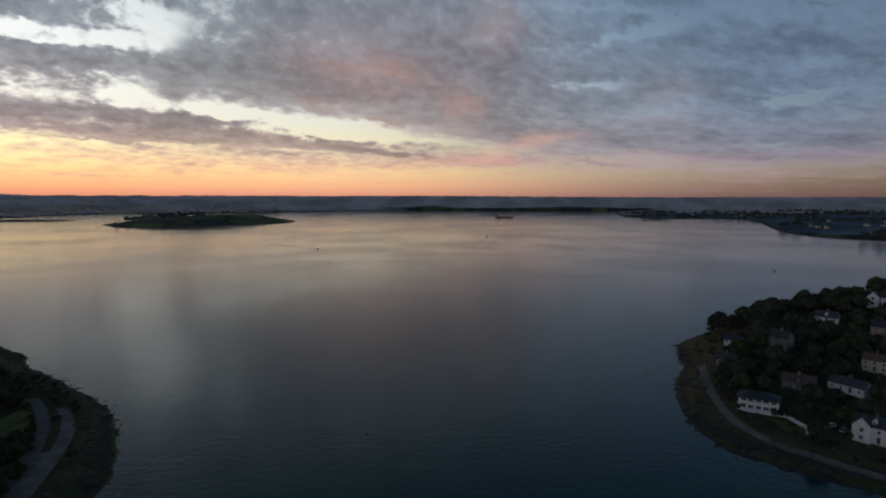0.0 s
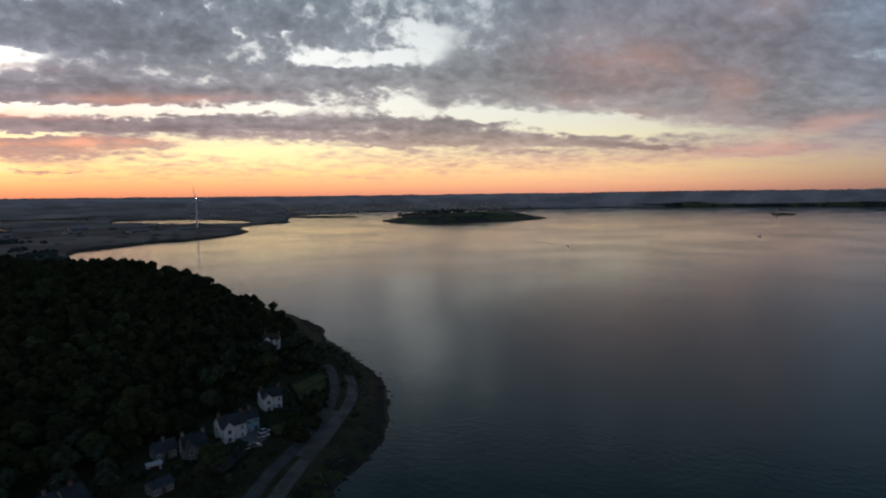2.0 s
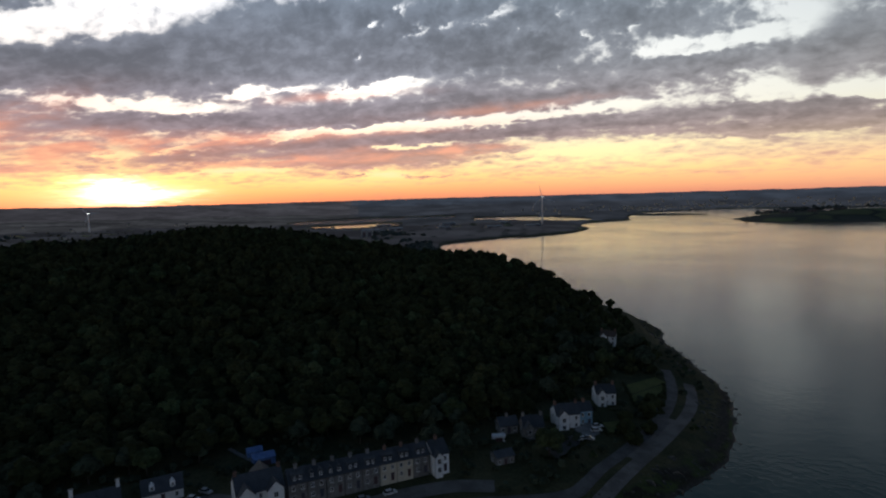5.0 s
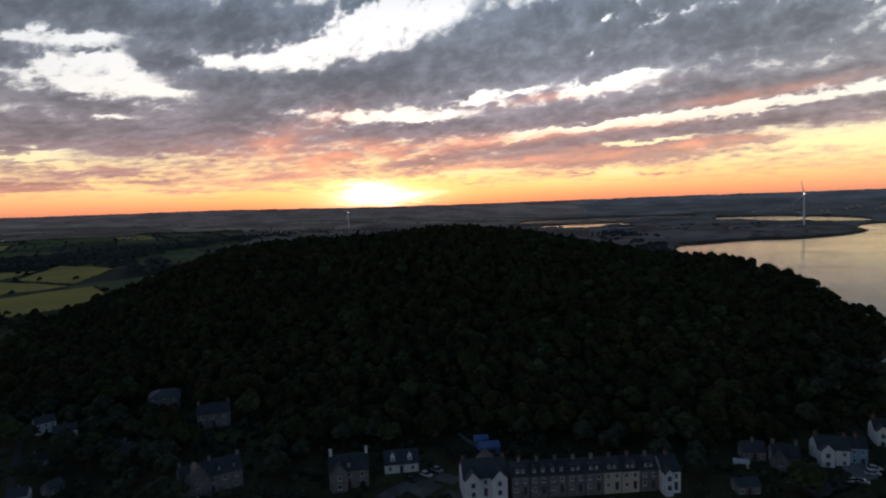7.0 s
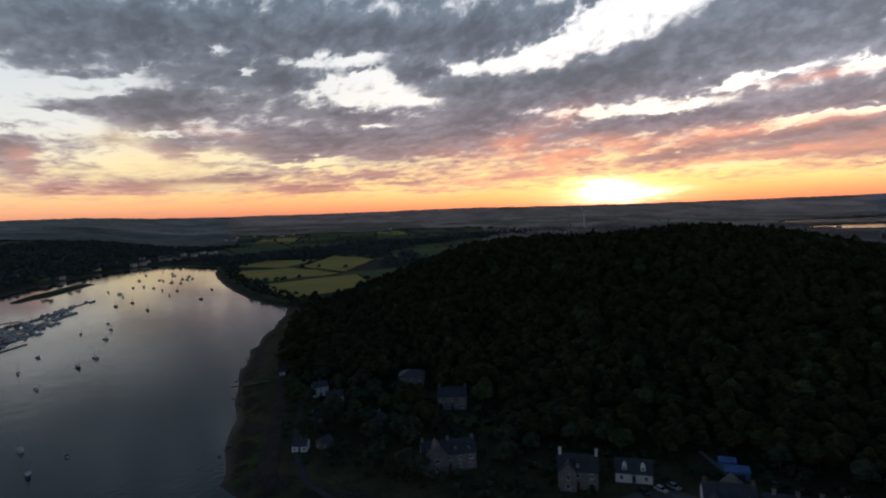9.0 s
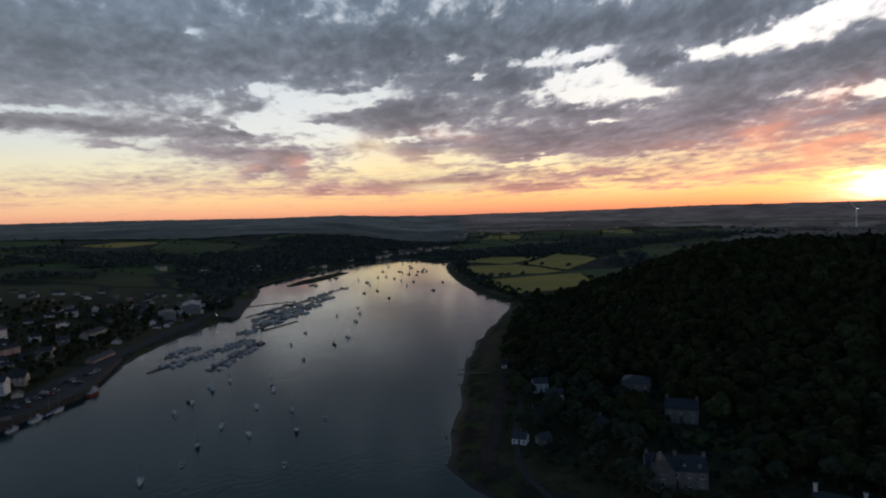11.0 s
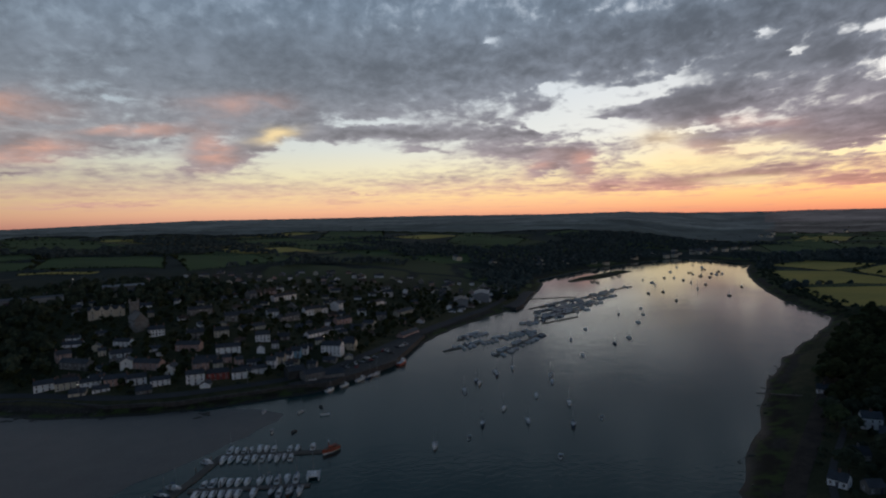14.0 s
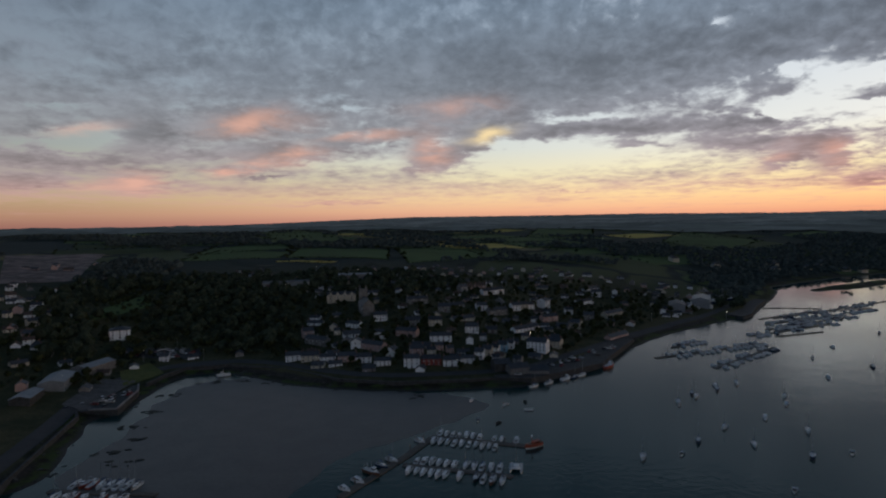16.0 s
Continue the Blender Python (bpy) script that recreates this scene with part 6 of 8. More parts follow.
for x, y, w, d, st, col, rf, turn in ((31, -426, 12, 8, 2, "pink", "slate", 10), (0, -413, 18, 8, 1, "white", "slate", 5), (-3, -387, 9, 8, 2, "white", "slate", 85), (-22, -442, 15, 8, 2, "white", "slate", 0),
                                      (-44, -419, 16, 7, 2, "stone", "slate", 4), (-60, -416, 14, 7, 2, "cream", "slate", 4), (-84, -401, 14, 8, 2, "white", "slate", 0), (-98, -401, 12, 7, 1, "stone", "slate", 0),
                                      (-160, -424, 11, 7, 1, "stone", "slate", -15), (-172, -428, 13, 8, 2, "cream", "slate", -20), (-73, -455, 14, 9, 2, "stone", "slate", 0), (-106, -467, 13, 9, 2, "white", "slate", 10),
                                      (-136, -472, 9, 7, 2, "white", "slate", 25), (-144, -477, 9, 7, 2, "cream", "slate", 25), (-152, -482, 9, 7, 2, "white", "slate", 25), (-167, -490, 12, 10, 3, "white", "slate", 60),
                                      (-238, -540, 15, 9, 2, "white", "slate", 0), (-234, -600, 14, 8, 1, "cream", "tile", 5), (-270, -637, 16, 8, 1, "white", "slate", 0), (-124, -552, 15, 8, 1, "pink", "tile", 20),
                                      (-110, -545, 13, 8, 1, "pink", "tile", 20), (-103, -533, 12, 8, 2, "stone", "slate", 40), (53, -602, 18, 9, 2, "white", "slate", 0), (-42, -550, 15, 8, 2, "white", "slate", 0),
                                      (-194, -455, 10, 8, 2, "stone", "slate", 0), (-190, -560, 16, 8, 1, "cream", "slate", 10), (-25, -365, 9, 7, 2, "white", "slate", 60), (-40, -362, 10, 7, 2, "pink", "slate", 5)):
    town_house(x, y, turn, w=float(w), d=float(d), storeys=st, wall=col, roof=rf, bays=max(2, w // 3), chimneys=2 if w < 15 else 3, name="town_house")


def church():
    x, y = -12.0, -470.0
    t = thing("church", "grey stone church with square tower and pinnacles", "church", pose(x, y, z_at(x, y) - 0.3, 0, 0, facing(x, y) - 80))
    part("nave", gabled_wall(24, 9, 7.0, 5.0), M_STONE, t)
    part("roof", gable_roof(24, 9, 7.02, 5.0), M_SLATE, t)
    s = Solid().box(-15.5, -10, -2.8, 2.8, -2, 17).box(-15.8, -9.7, -3.1, 3.1, 17, 17.6)
    tower = part("tower", s, M_STONE, t)
    for dx, dy in ((-15.4, -2.7), (-10.1, -2.7), (-15.4, 2.7), (-10.1, 2.7)):
        part("pinnacle", Solid().box(dx - 0.4, dx + 0.4, dy - 0.4, dy + 0.4, 17.6, 20.6, 0, 0.8), M_STONE, tower)
    for k in range(5):
        put_window(t, -7 + 4 * k, -4.5, 4.0, 1.1, 3.0)
    TOWN.append((x, y, 18))


def long_house():
    x, y = 8.0, -512.0
    t = thing("convent", "long pale many-gabled building above the town", "building", pose(x, y, z_at(x, y) - 0.3, 0, 0, facing(x, y)))
    t.scale = (0.72, 0.72, 0.72)
    part("wall", gabled_wall(34, 9, 8.5, 3.4), M_CREAM, t)
    part("roof", gable_roof(34, 9, 8.52, 3.4), M_SLATE, t)
    for k in range(4):
        gx_ = -12.5 + 8.3 * k
        g = part("gable", Solid().prism([(gx_ - 2.4, -2), (gx_ + 2.4, -2), (gx_ + 2.4, 8.6), (gx_, 12.2), (gx_ - 2.4, 8.6)], -6.3, 0, "y"), M_CREAM, t)
        r = Solid()
        for q in (-1, 1):
            r.prism([(gx_ + q * 2.7, 8.35), (gx_, 12.25), (gx_, 12.45), (gx_ + q * 2.7, 8.55)][::-q], -6.5, 0, "y")
        part("gable_roof", r, M_SLATE, g)
        for z in (1.6, 4.4, 7.2):
            put_window(g, gx_, -6.3, z, 1.3, 1.5)
    TOWN.append((x, y, 22))


church(), long_house()
shed("school", 62, -585, facing(62, -585), 44, 12, 6.0, 1.2, M_PALE_METAL, M_SLATE, "long grey school block above the town", "building", 3)
shed("school", -5, -612, facing(-5, -612), 34, 12, 6.5, 1.0, M_STONE, M_PALE_METAL, "long flat-roofed school hall above the town", "building", 3)
town_house(160, -436, 0, w=15.0, d=12.0, storeys=3, wall="white", bays=3, chimneys=0, hipped=True, label="square white mansion block above the green", name="mansion")


TERRACE_ROWS = [
    (28, -434, 22, -39), (9, -405, 26, -46), (23, -405, 24, -46), (1, -416, 28, -49), (-14, -379, 21, -43), (-20, -394, 29, -53), (-31, -369, 17, -44), (-53, -414, 30, -19),
    (-92, -398, 24, -4), (-149, -477, 30, 32), (-166, -425, 30, 31), (-22, -436, 20, -43), (-84, -474, 22, 23), (-130, -527, 30, 28), (-195, -562, 30, 29), (-244, -567, 30, 36),
    (-222, -470, 30, 32), (-54, -476, 20, 5), (27, -452, 14, -19), (-38, -398, 18, -32), (-59, -384, 17, -9), (-83, -430, 22, 19), (-116, -456, 21, 21), (-212, -508, 30, 26),
    (-194, -404, 30, 35), (-2, -435, 17, -41), (42, -429, 15, -49), (-45, -374, 15, -27), (-125, -408, 28, 27), (-156, -445, 17, 20),
]


def terrace_rows():
    """Long stepped terraces that follow the streets of the town."""
    rng = np.random.RandomState(6)
    for i, (x, y, w, yaw) in enumerate(TERRACE_ROWS):
        if any(math.hypot(x - a, y - b) < c + w * 0.3 for a, b, c in TOWN):
            continue
        turn = (yaw - facing(x, y) + 90) % 180 - 90
        wall = ("white", "cream", "stone", "white", "pink")[i % 5]
        tone = {"white": "white rendered", "cream": "cream", "stone": "grey stone", "pink": "pale pink"}[wall]
        t = town_house(x, y, turn, w=float(w), d=6.5, storeys=2 if i % 3 else 1, wall=wall, bays=max(3, w // 4), chimneys=max(2, w // 7), name="terrace_row", end_windows=False, rise=2.1, low=0.6, label="%s terrace row with one long slate roof" % tone)


terrace_rows()


def fill_town():
    """Smaller houses in the plots between the named ones."""
    rng = np.random.RandomState(77)
    x, y, s, _ = scatter(-420, 330, -780, -300, 8.6, 78)
    r, az = polar(x, y)
    order = rng.permutation(x.size)
    walls = ("white", "white", "white", "cream", "cream", "pink", "stone", "stone")
    kinds = [(7.5, 6.5, 2, 2, "slate", 1), (9.0, 7.0, 1, 2, "slate", 1), (11.0, 7.0, 1, 3, "slate", 1), (11.5, 7.0, 1, 3, "tile", 1), (6.0, 6.5, 2, 2, "slate", 1), (8.5, 7.5, 1, 2, "slate", 1)]
    made = 0
    for i in order:
        if made >= 280 or not (26 < s[i] < 330 and r[i] < 720):
            continue
        core = 160 < az[i] < 184 and s[i] < 95
        side = az[i] > 196
        p_keep = 1.0 if core else (0.22 if side else 0.30)
        wood = (184.5 < az[i] < 203) and (400 < r[i] < 640) and s[i] > 40
        if wood or rng.rand() > p_keep or any(math.hypot(x[i] - a, y[i] - b) < c + (2.4 if core else 4.6) for a, b, c in TOWN):
            continue
        w, d, st, bays, rf, ch = kinds[rng.randint(len(kinds))]
        col = walls[rng.randint(len(walls))]
        town_house(x[i], y[i], rng.choice([0, 0, 12, -15, 90, 80]), w=w, d=d, storeys=st, wall=col, roof=rf, bays=bays, chimneys=ch, name="town_house", end_windows=False, rise=2.1, low=0.6)
        made += 1


fill_town()
for i, (x, y) in enumerate(((282, -540), (262, -532), (271, -520), (250, -487), (236, -478), (228, -484), (243, -500), (229, -437), (216, -430), (222, -450), (194, -402), (186, -392), (205, -410), (190, -368), (348, -716), (330, -720), (312, -712), (365, -730), (340, -745), (304, -765))):
    new_ = y < -700
    town_house(x, y, (0, 20, -15, 80)[i % 4], w=(9.0, 12.0, 8.0)[i % 3], d=6.5, storeys=1 + (i % 3 == 0), wall=("white", "cream", "white", "pink")[i % 4] if not new_ else "pink", roof="slate" if i % 4 else "tile", bays=2, chimneys=0 if new_ else 1,
               name="estate_house", end_windows=False, rise=2.1, low=0.4, label="unfinished pinkish house on bare ground" if new_ else "%s house on the wooded rise" % ("low", "small", "pale", "plain")[i % 4], group="houses of the rise")


# ---- quays and walls ----
def slab(name, outline, top, foot, mat, label, category="quay"):
    n = len(outline)
    v = [(x, y, foot) for x, y in outline] + [(x, y, top) for x, y in outline]
    s = Solid().add(v, [tuple(range(n - 1, -1, -1)), tuple(range(n, 2 * n))] + [(i, (i + 1) % n, n + (i + 1) % n, n + i) for i in range(n)])
    return tagged(new(name, s.mesh(name, mat)), label, category, kind="structure")


slab("quay_town", [(-78, -334), (-80, -314), (-98, -309), (-116, -317), (-150, -333), (-186, -376), (-204, -396), (-190, -402), (-165, -378), (-130, -352)], 3.4, -3, M_QUAY, "dark stone harbour quay with tarmac top")
slab("slip_green", [(142, -302), (126, -300), (112, -299), (113, -330), (118, -345), (132, -340), (140, -325)], 2.9, -2, M_QUAY, "dark paved car park beside the sea wall")
wall_line("sea_wall_town", [(-80, -315), (-66, -314), (-23, -318), (8, -331), (26, -350), (42, -365), (78, -381), (102, -379), (110, -363), (114, -345)], 13.6, 1.2, M_QUAY, "long dark stone sea wall before the town", foot=3)
wall_line("sea_wall_pier", [(119, -212), (122, -240), (124, -265), (127, -292), (132, -302)], 13.4, 1.0, M_QUAY, "dark stone wall along the pier road", foot=3)
wall_line("kerb_slip", [(126, -301), (113, -300), (114, -332), (118, -345)], 13.6, 0.8, M_CONCRETE, "pale concrete edge of the car park", foot=3)
slab("boatyard_apron", [(-345, -468), (-362, -480), (-404, -526), (-440, -560), (-420, -575), (-380, -545), (-335, -495)], 3.0, -2, M_QUAY, "grey boatyard hardstanding by the marina")


def jetty(x0, y0, x1, y1, width, label, name="jetty", top=0.45):
    t = thing(name, label, "jetty", pose(0, 0, 0))
    d = Vector((x1 - x0, y1 - y0, 0))
    L = d.length
    d.normalize()
    n = Vector((-d.y, d.x, 0)) * width / 2
    a, b = Vector((x0, y0, 0)), Vector((x1, y1, 0))
    s = Solid()
    s.add([a - n + Vector((0, 0, top)), b - n + Vector((0, 0, top)), b + n + Vector((0, 0, top)), a + n + Vector((0, 0, top)), a - n + Vector((0, 0, top - 0.65 if top < 1 else top - 0.3)), b - n + Vector((0, 0, top - 0.65 if top < 1 else top - 0.3)), b + n + Vector((0, 0, top - 0.65 if top < 1 else top - 0.3)), a + n + Vector((0, 0, top - 0.65 if top < 1 else top - 0.3))],
          [(0, 1, 2, 3), (7, 6, 5, 4), (0, 4, 5, 1), (1, 5, 6, 2), (2, 6, 7, 3), (3, 7, 4, 0)])
    part("deck", s, M_TIMBER, t)
    for k in range(max(2, int(L / 14))):
        p = a + d * (L * (k + 0.5) / max(2, int(L / 14))) + n * 1.1
        part("post", Solid().tube((p.x, p.y, -2), (p.x, p.y, max(2.6, top + 0.5)), 0.22, 0.2), M_TIMBER, t)
    return t


jetty(-268, -170, -283, -153, 1.5, "pale timber jetty over the weedy river bank", top=3.2)
FLOATS = [(5, -192, -20, -222, 3.0), (-20, -222, -33, -240, 3.0), (-33, -240, -69, -222, 3.0), (-18, -214, -55, -196, 2.6), (104, -216, 66, -206, 2.4), (-195, -350, -293, -374, 2.6), (-216, -318, -289, -360, 2.6),
          (-222, -376, -255, -391, 2.4), (-302, -400, -406, -433, 2.6), (-318, -394, -365, -402, 2.6), (-374, -466, -576, -538, 2.6), (-420, -486, -506, -498, 2.4), (-359, -466, -447, -495, 2.2), (-402, -526, -455, -506, 2.2), (-330, -420, -450, -460, 2.6), (-345, -440, -500, -490, 2.4)]
for x0, y0, x1, y1, wd in FLOATS:
    jetty(x0, y0, x1, y1, wd, "long floating grey marina pontoon with piles", "pontoon")


# ---- boats ----
def hull_solid(L, B, H, transom=0.78, draft=0.45):
    s = Solid()
    n = 9
    V = []
    for i in range(n):
        u = i / (n - 1)
        x = -L / 2 + u * L
        b = B / 2 * min(1.0, transom + u * 0.7) * (1 - max(0.0, (u - 0.45) / 0.55) ** 2.3)
        b = max(b, 0.03)
        h = H * (1 + 0.35 * u * u)
        V += [(x - (0.0 if u < 1 else 0.25 * H), 0, -draft * (1 - u ** 4)), (x, b * 0.8, -0.05), (x + 0.12 * H * u, b, h), (x + 0.12 * H * u, -b, h), (x, -b * 0.8, -0.05)]
    F = []
    for i in range(n - 1):
        k = i * 5
        F += [(k, k + 5, k + 6, k + 1), (k + 1, k + 6, k + 7, k + 2), (k + 3, k + 8, k + 9, k + 4), (k + 4, k + 9, k + 5, k)]
    F += [(0, 1, 2, 3, 4), (5 * n - 1, 5 * n - 2, 5 * n - 3, 5 * n - 4, 5 * n - 5)]
    s.add(V, F)
    D = []
    for i in range(n - 1):
        k = i * 5
        D.append((k + 2, k + 7, k + 8, k + 3))
    d = Solid().add([(x, y * 0.96, z - 0.06) for x, y, z in V], D)
    return s, d


BOATS = {}


def boat(kind, x, y, yaw, group="moored boats", z=0.0):
    m = pose(x, y, z, 0, 0, yaw)
    if kind in BOATS:
        return copy_thing(BOATS[kind], m)
    col, form, L = kind
    paint = {"white": M_HULL, "navy": M_HULL_BLUE, "dark": M_HULL_DARK, "red": M_HULL_RED, "wood": M_HULL_WOOD}[col]
    tone = {"white": "white", "navy": "navy blue", "dark": "dark", "red": "red", "wood": "brown wooden"}[col]
    if form == "far_yacht":
        t = thing("sailing_yacht", "%s sailing yacht lying in the upper marina" % tone, "sailing boat", m, group)
        h, d = hull_solid(L, L * 0.36, L * 0.19)
        part("hull", h, paint, t), part("deck", d, M_DECK, t)
        part("cabin", Solid().box(-L * 0.12, L * 0.22, -L * 0.085, L * 0.085, L * 0.18, L * 0.32, 0, 0.2), M_HULL, t)
        part("mast", Solid().tube((L * 0.1, 0, L * 0.1), (L * 0.1, 0, L * 1.5), 0.11, 0.08, 5).tube((L * 0.09, 0, L * 0.34), (-L * 0.3, 0, L * 0.33), 0.16, 0.1, 5), M_ALLOY, t)
    elif form == "far_motor":
        t = thing("motor_boat", "%s motor cruiser lying in the upper marina" % tone, "motor boat", m, group)
        h, d = hull_solid(L, L * 0.38, L * 0.2, 0.9)
        part("hull", h, paint, t), part("deck", d, M_DECK, t)
        part("cabin", Solid().box(-L * 0.1, L * 0.24, -L * 0.12, L * 0.12, L * 0.19, L * 0.4, 0, 0.22), M_HULL, t)
    elif form == "yacht":
        t = thing("sailing_yacht", "%s sailing yacht with bare mast and covered boom" % tone, "sailing boat", m, group)
        h, d = hull_solid(L, L * 0.34, L * 0.14)
        part("hull", h, paint, t), part("deck", d, M_DECK, t)
        H = L * 0.14
        c = part("cabin", Solid().box(-L * 0.12, L * 0.22, -L * 0.085, L * 0.085, H * 0.95, H * 1.6, 0, 0.2), M_HULL, t)
        part("cabin_window", Solid().box(-L * 0.06, L * 0.15, -L * 0.084, L * 0.084, H * 1.15, H * 1.38), M_GLASS, c)
        part("cockpit", Solid().box(-L * 0.42, -L * 0.14, -L * 0.08, L * 0.08, H * 0.9, H * 1.06), M_TIMBER, t)
        mast = part("mast", Solid().tube((L * 0.1, 0, H), (L * 0.1, 0, L * 1.25), 0.07, 0.05).tube((L * 0.1, -L * 0.1, L * 0.75), (L * 0.1, L * 0.1, L * 0.75), 0.04, 0.04, 4), M_ALLOY, t)
        part("boom", Solid().tube((L * 0.09, 0, H * 2.3), (-L * 0.3, 0, H * 2.2), 0.07, 0.06), M_ALLOY, mast)
        part("sail_cover", Solid().tube((L * 0.08, 0, H * 2.5), (-L * 0.29, 0, H * 2.35), 0.2, 0.13), M_CANVAS, t, "blue canvas sail cover")
    elif form == "motor":
        t = thing("motor_boat", "%s motor cruiser with raised cabin and screen" % tone, "motor boat", m, group)
        h, d = hull_solid(L, L * 0.34, L * 0.13, 0.9)
        part("hull", h, paint, t), part("deck", d, M_DECK, t)
        H = L * 0.13
        c = part("cabin", Solid().box(-L * 0.1, L * 0.24, -L * 0.12, L * 0.12, H, H * 1.9, 0, 0.22), M_HULL, t)
        part("windscreen", Solid().box(-L * 0.02, L * 0.2, -L * 0.115, L * 0.115, H * 1.35, H * 1.7, 0, 0.1), M_GLASS, c)
        part("canopy", Solid().box(-L * 0.24, L * 0.08, -L * 0.1, L * 0.1, H * 1.95, H * 2.12), M_HULL, t)
        part("cockpit", Solid().box(-L * 0.44, -L * 0.12, -L * 0.11, L * 0.11, H * 0.92, H * 1.02), M_TIMBER, t)
    elif form == "dinghy":
        t = thing("rowing_boat", "small open %s rowing boat on a mooring" % tone, "rowing boat", m, group)
        h, d = hull_solid(L, L * 0.38, L * 0.12, 0.85, 0.2)
        part("hull", h, paint, t)
        for k in (-0.2, 0.1):
            part("thwart", Solid().box(L * k, L * (k + 0.07), -L * 0.16, L * 0.16, L * 0.08, L * 0.1), M_TIMBER, t)
        part("floor", Solid().box(-L * 0.42, L * 0.3, -L * 0.12, L * 0.12, -0.02, 0.04), M_TIMBER, t)
    elif form == "catamaran":
        t = thing("catamaran", "large white sailing catamaran at the pontoon end", "catamaran", m, group)
        for k in (-1, 1):
            h, d = hull_solid(L, L * 0.13, L * 0.12)
            for sol in (h, d):
                sol.v = [(px, py + k * L * 0.24, pz) for px, py, pz in sol.v]
            q = part("hull", h, paint, t)
            part("deck", d, M_DECK, q)
        part("bridge_deck", Solid().box(-L * 0.4, L * 0.18, -L * 0.24, L * 0.24, L * 0.08, L * 0.14), M_DECK, t)
        c = part("cabin", Solid().box(-L * 0.2, L * 0.16, -L * 0.17, L * 0.17, L * 0.14, L * 0.25, 0, 0.25), M_HULL, t)
        part("cabin_window", Solid().box(-L * 0.1, L * 0.135, -L * 0.155, L * 0.155, L * 0.175, L * 0.21), M_GLASS, c)
        part("mast", Solid().tube((0, 0, L * 0.2), (0, 0, L * 1.5), 0.14, 0.09), M_ALLOY, t)
        part("boom", Solid().tube((0, 0, L * 0.36), (-L * 0.38, 0, L * 0.34), 0.1, 0.08), M_ALLOY, t)
    elif form == "workboat":
        t = thing("fishing_boat", "%s fishing boat with wheelhouse and mast" % tone, "fishing boat", m, group)
        h, d = hull_solid(L, L * 0.3, L * 0.14, 0.85, 1.0)
        part("hull", h, paint, t), part("deck", d, M_DECK, t)
        H = L * 0.14
        c = part("wheelhouse", Solid().box(L * 0.05, L * 0.24, -L * 0.09, L * 0.09, H, H * 2.3, 0, 0.08), M_HULL, t)
        part("wheelhouse_window", Solid().box(L * 0.06, L * 0.238, -L * 0.088, L * 0.088, H * 1.7, H * 2.05), M_GLASS, c)
        part("mast", Solid().tube((L * 0.0, 0, H), (L * 0.0, 0, L * 0.55), 0.12, 0.07), M_ALLOY, t)
        part("gantry", Solid().tube((-L * 0.38, -L * 0.1, H), (-L * 0.38, -L * 0.1, L * 0.32), 0.1, 0.1).tube((-L * 0.38, L * 0.1, H), (-L * 0.38, L * 0.1, L * 0.32), 0.1, 0.1).tube((-L * 0.38, -L * 0.1, L * 0.32), (-L * 0.38, L * 0.1, L * 0.32), 0.1, 0.1), M_ALLOY, t)
    else:
        t = thing("lightship", "old red lightship with lantern mast at the pontoon", "ship", m, group)
        h, d = hull_solid(L, L * 0.3, L * 0.17, 0.8, 1.2)
        part("hull", h, paint, t), part("deck", d, M_HULL_WOOD, t)
        H = L * 0.17
        part("bulwark_stripe", hull_solid(L * 1.01, L * 0.305, L * 0.05, 0.8, 0.1)[0], M_HULL, t, "white painted waterline stripe")
        house_ = part("deckhouse", Solid().box(-L * 0.3, L * 0.05, -L * 0.09, L * 0.09, H, H * 1.55).box(-L * 0.32, L * 0.07, -L * 0.1, L * 0.1, H * 1.55, H * 1.63), M_HULL_RED, t)
        part("deckhouse_window", Solid().box(-L * 0.27, L * 0.02, -L * 0.092, L * 0.092, H * 1.2, H * 1.42), M_GLASS, house_)
        tower = part("lantern_mast", Solid().tube((L * 0.12, 0, H), (L * 0.12, 0, L * 0.5), 0.2, 0.14, 8), M_HULL_RED, t)
        part("lantern", Solid().tube((L * 0.12, 0, L * 0.5), (L * 0.12, 0, L * 0.57), 0.34, 0.34, 8).tube((L * 0.12, 0, L * 0.57), (L * 0.12, 0, L * 0.61), 0.4, 0.08, 8), M_HULL, tower)
        part("mast", Solid().tube((-L * 0.36, 0, H), (-L * 0.36, 0, L * 0.48), 0.1, 0.06), M_ALLOY, t)
    BOATS[kind] = t
    return t


FAR_FLEET = [("white", "far_yacht", 4.4), ("white", "far_yacht", 5.0), ("white", "far_yacht", 4.0), ("white", "far_motor", 4.4), ("white", "far_motor", 3.8), ("navy", "far_yacht", 4.4)]


def berth(x0, y0, x1, y1, step, seed, group, only=None, skip=0.12):
    """Boats lying bow-in on both sides of a pontoon."""
    rng = np.random.RandomState(seed)
    L = math.hypot(x1 - x0, y1 - y0)
    ux, uy = (x1 - x0) / L, (y1 - y0) / L
    head = math.degrees(math.atan2(uy, ux))
    for side in (-1, 1):
        k = step * 0.6
        while k < L - step * 0.4:
            if rng.rand() > skip:
                kind = (only or FAR_FLEET)[rng.randint(len(only or FAR_FLEET))]
                off = side * (1.7 + kind[2] / 2)
                boat(kind, x0 + ux * k - uy * off, y0 + uy * k + ux * off, head + 90 * side + (180 if rng.rand() < 0.4 else 0) + rng.normal(0, 2), group)
            k += step * rng.uniform(0.9, 1.15)


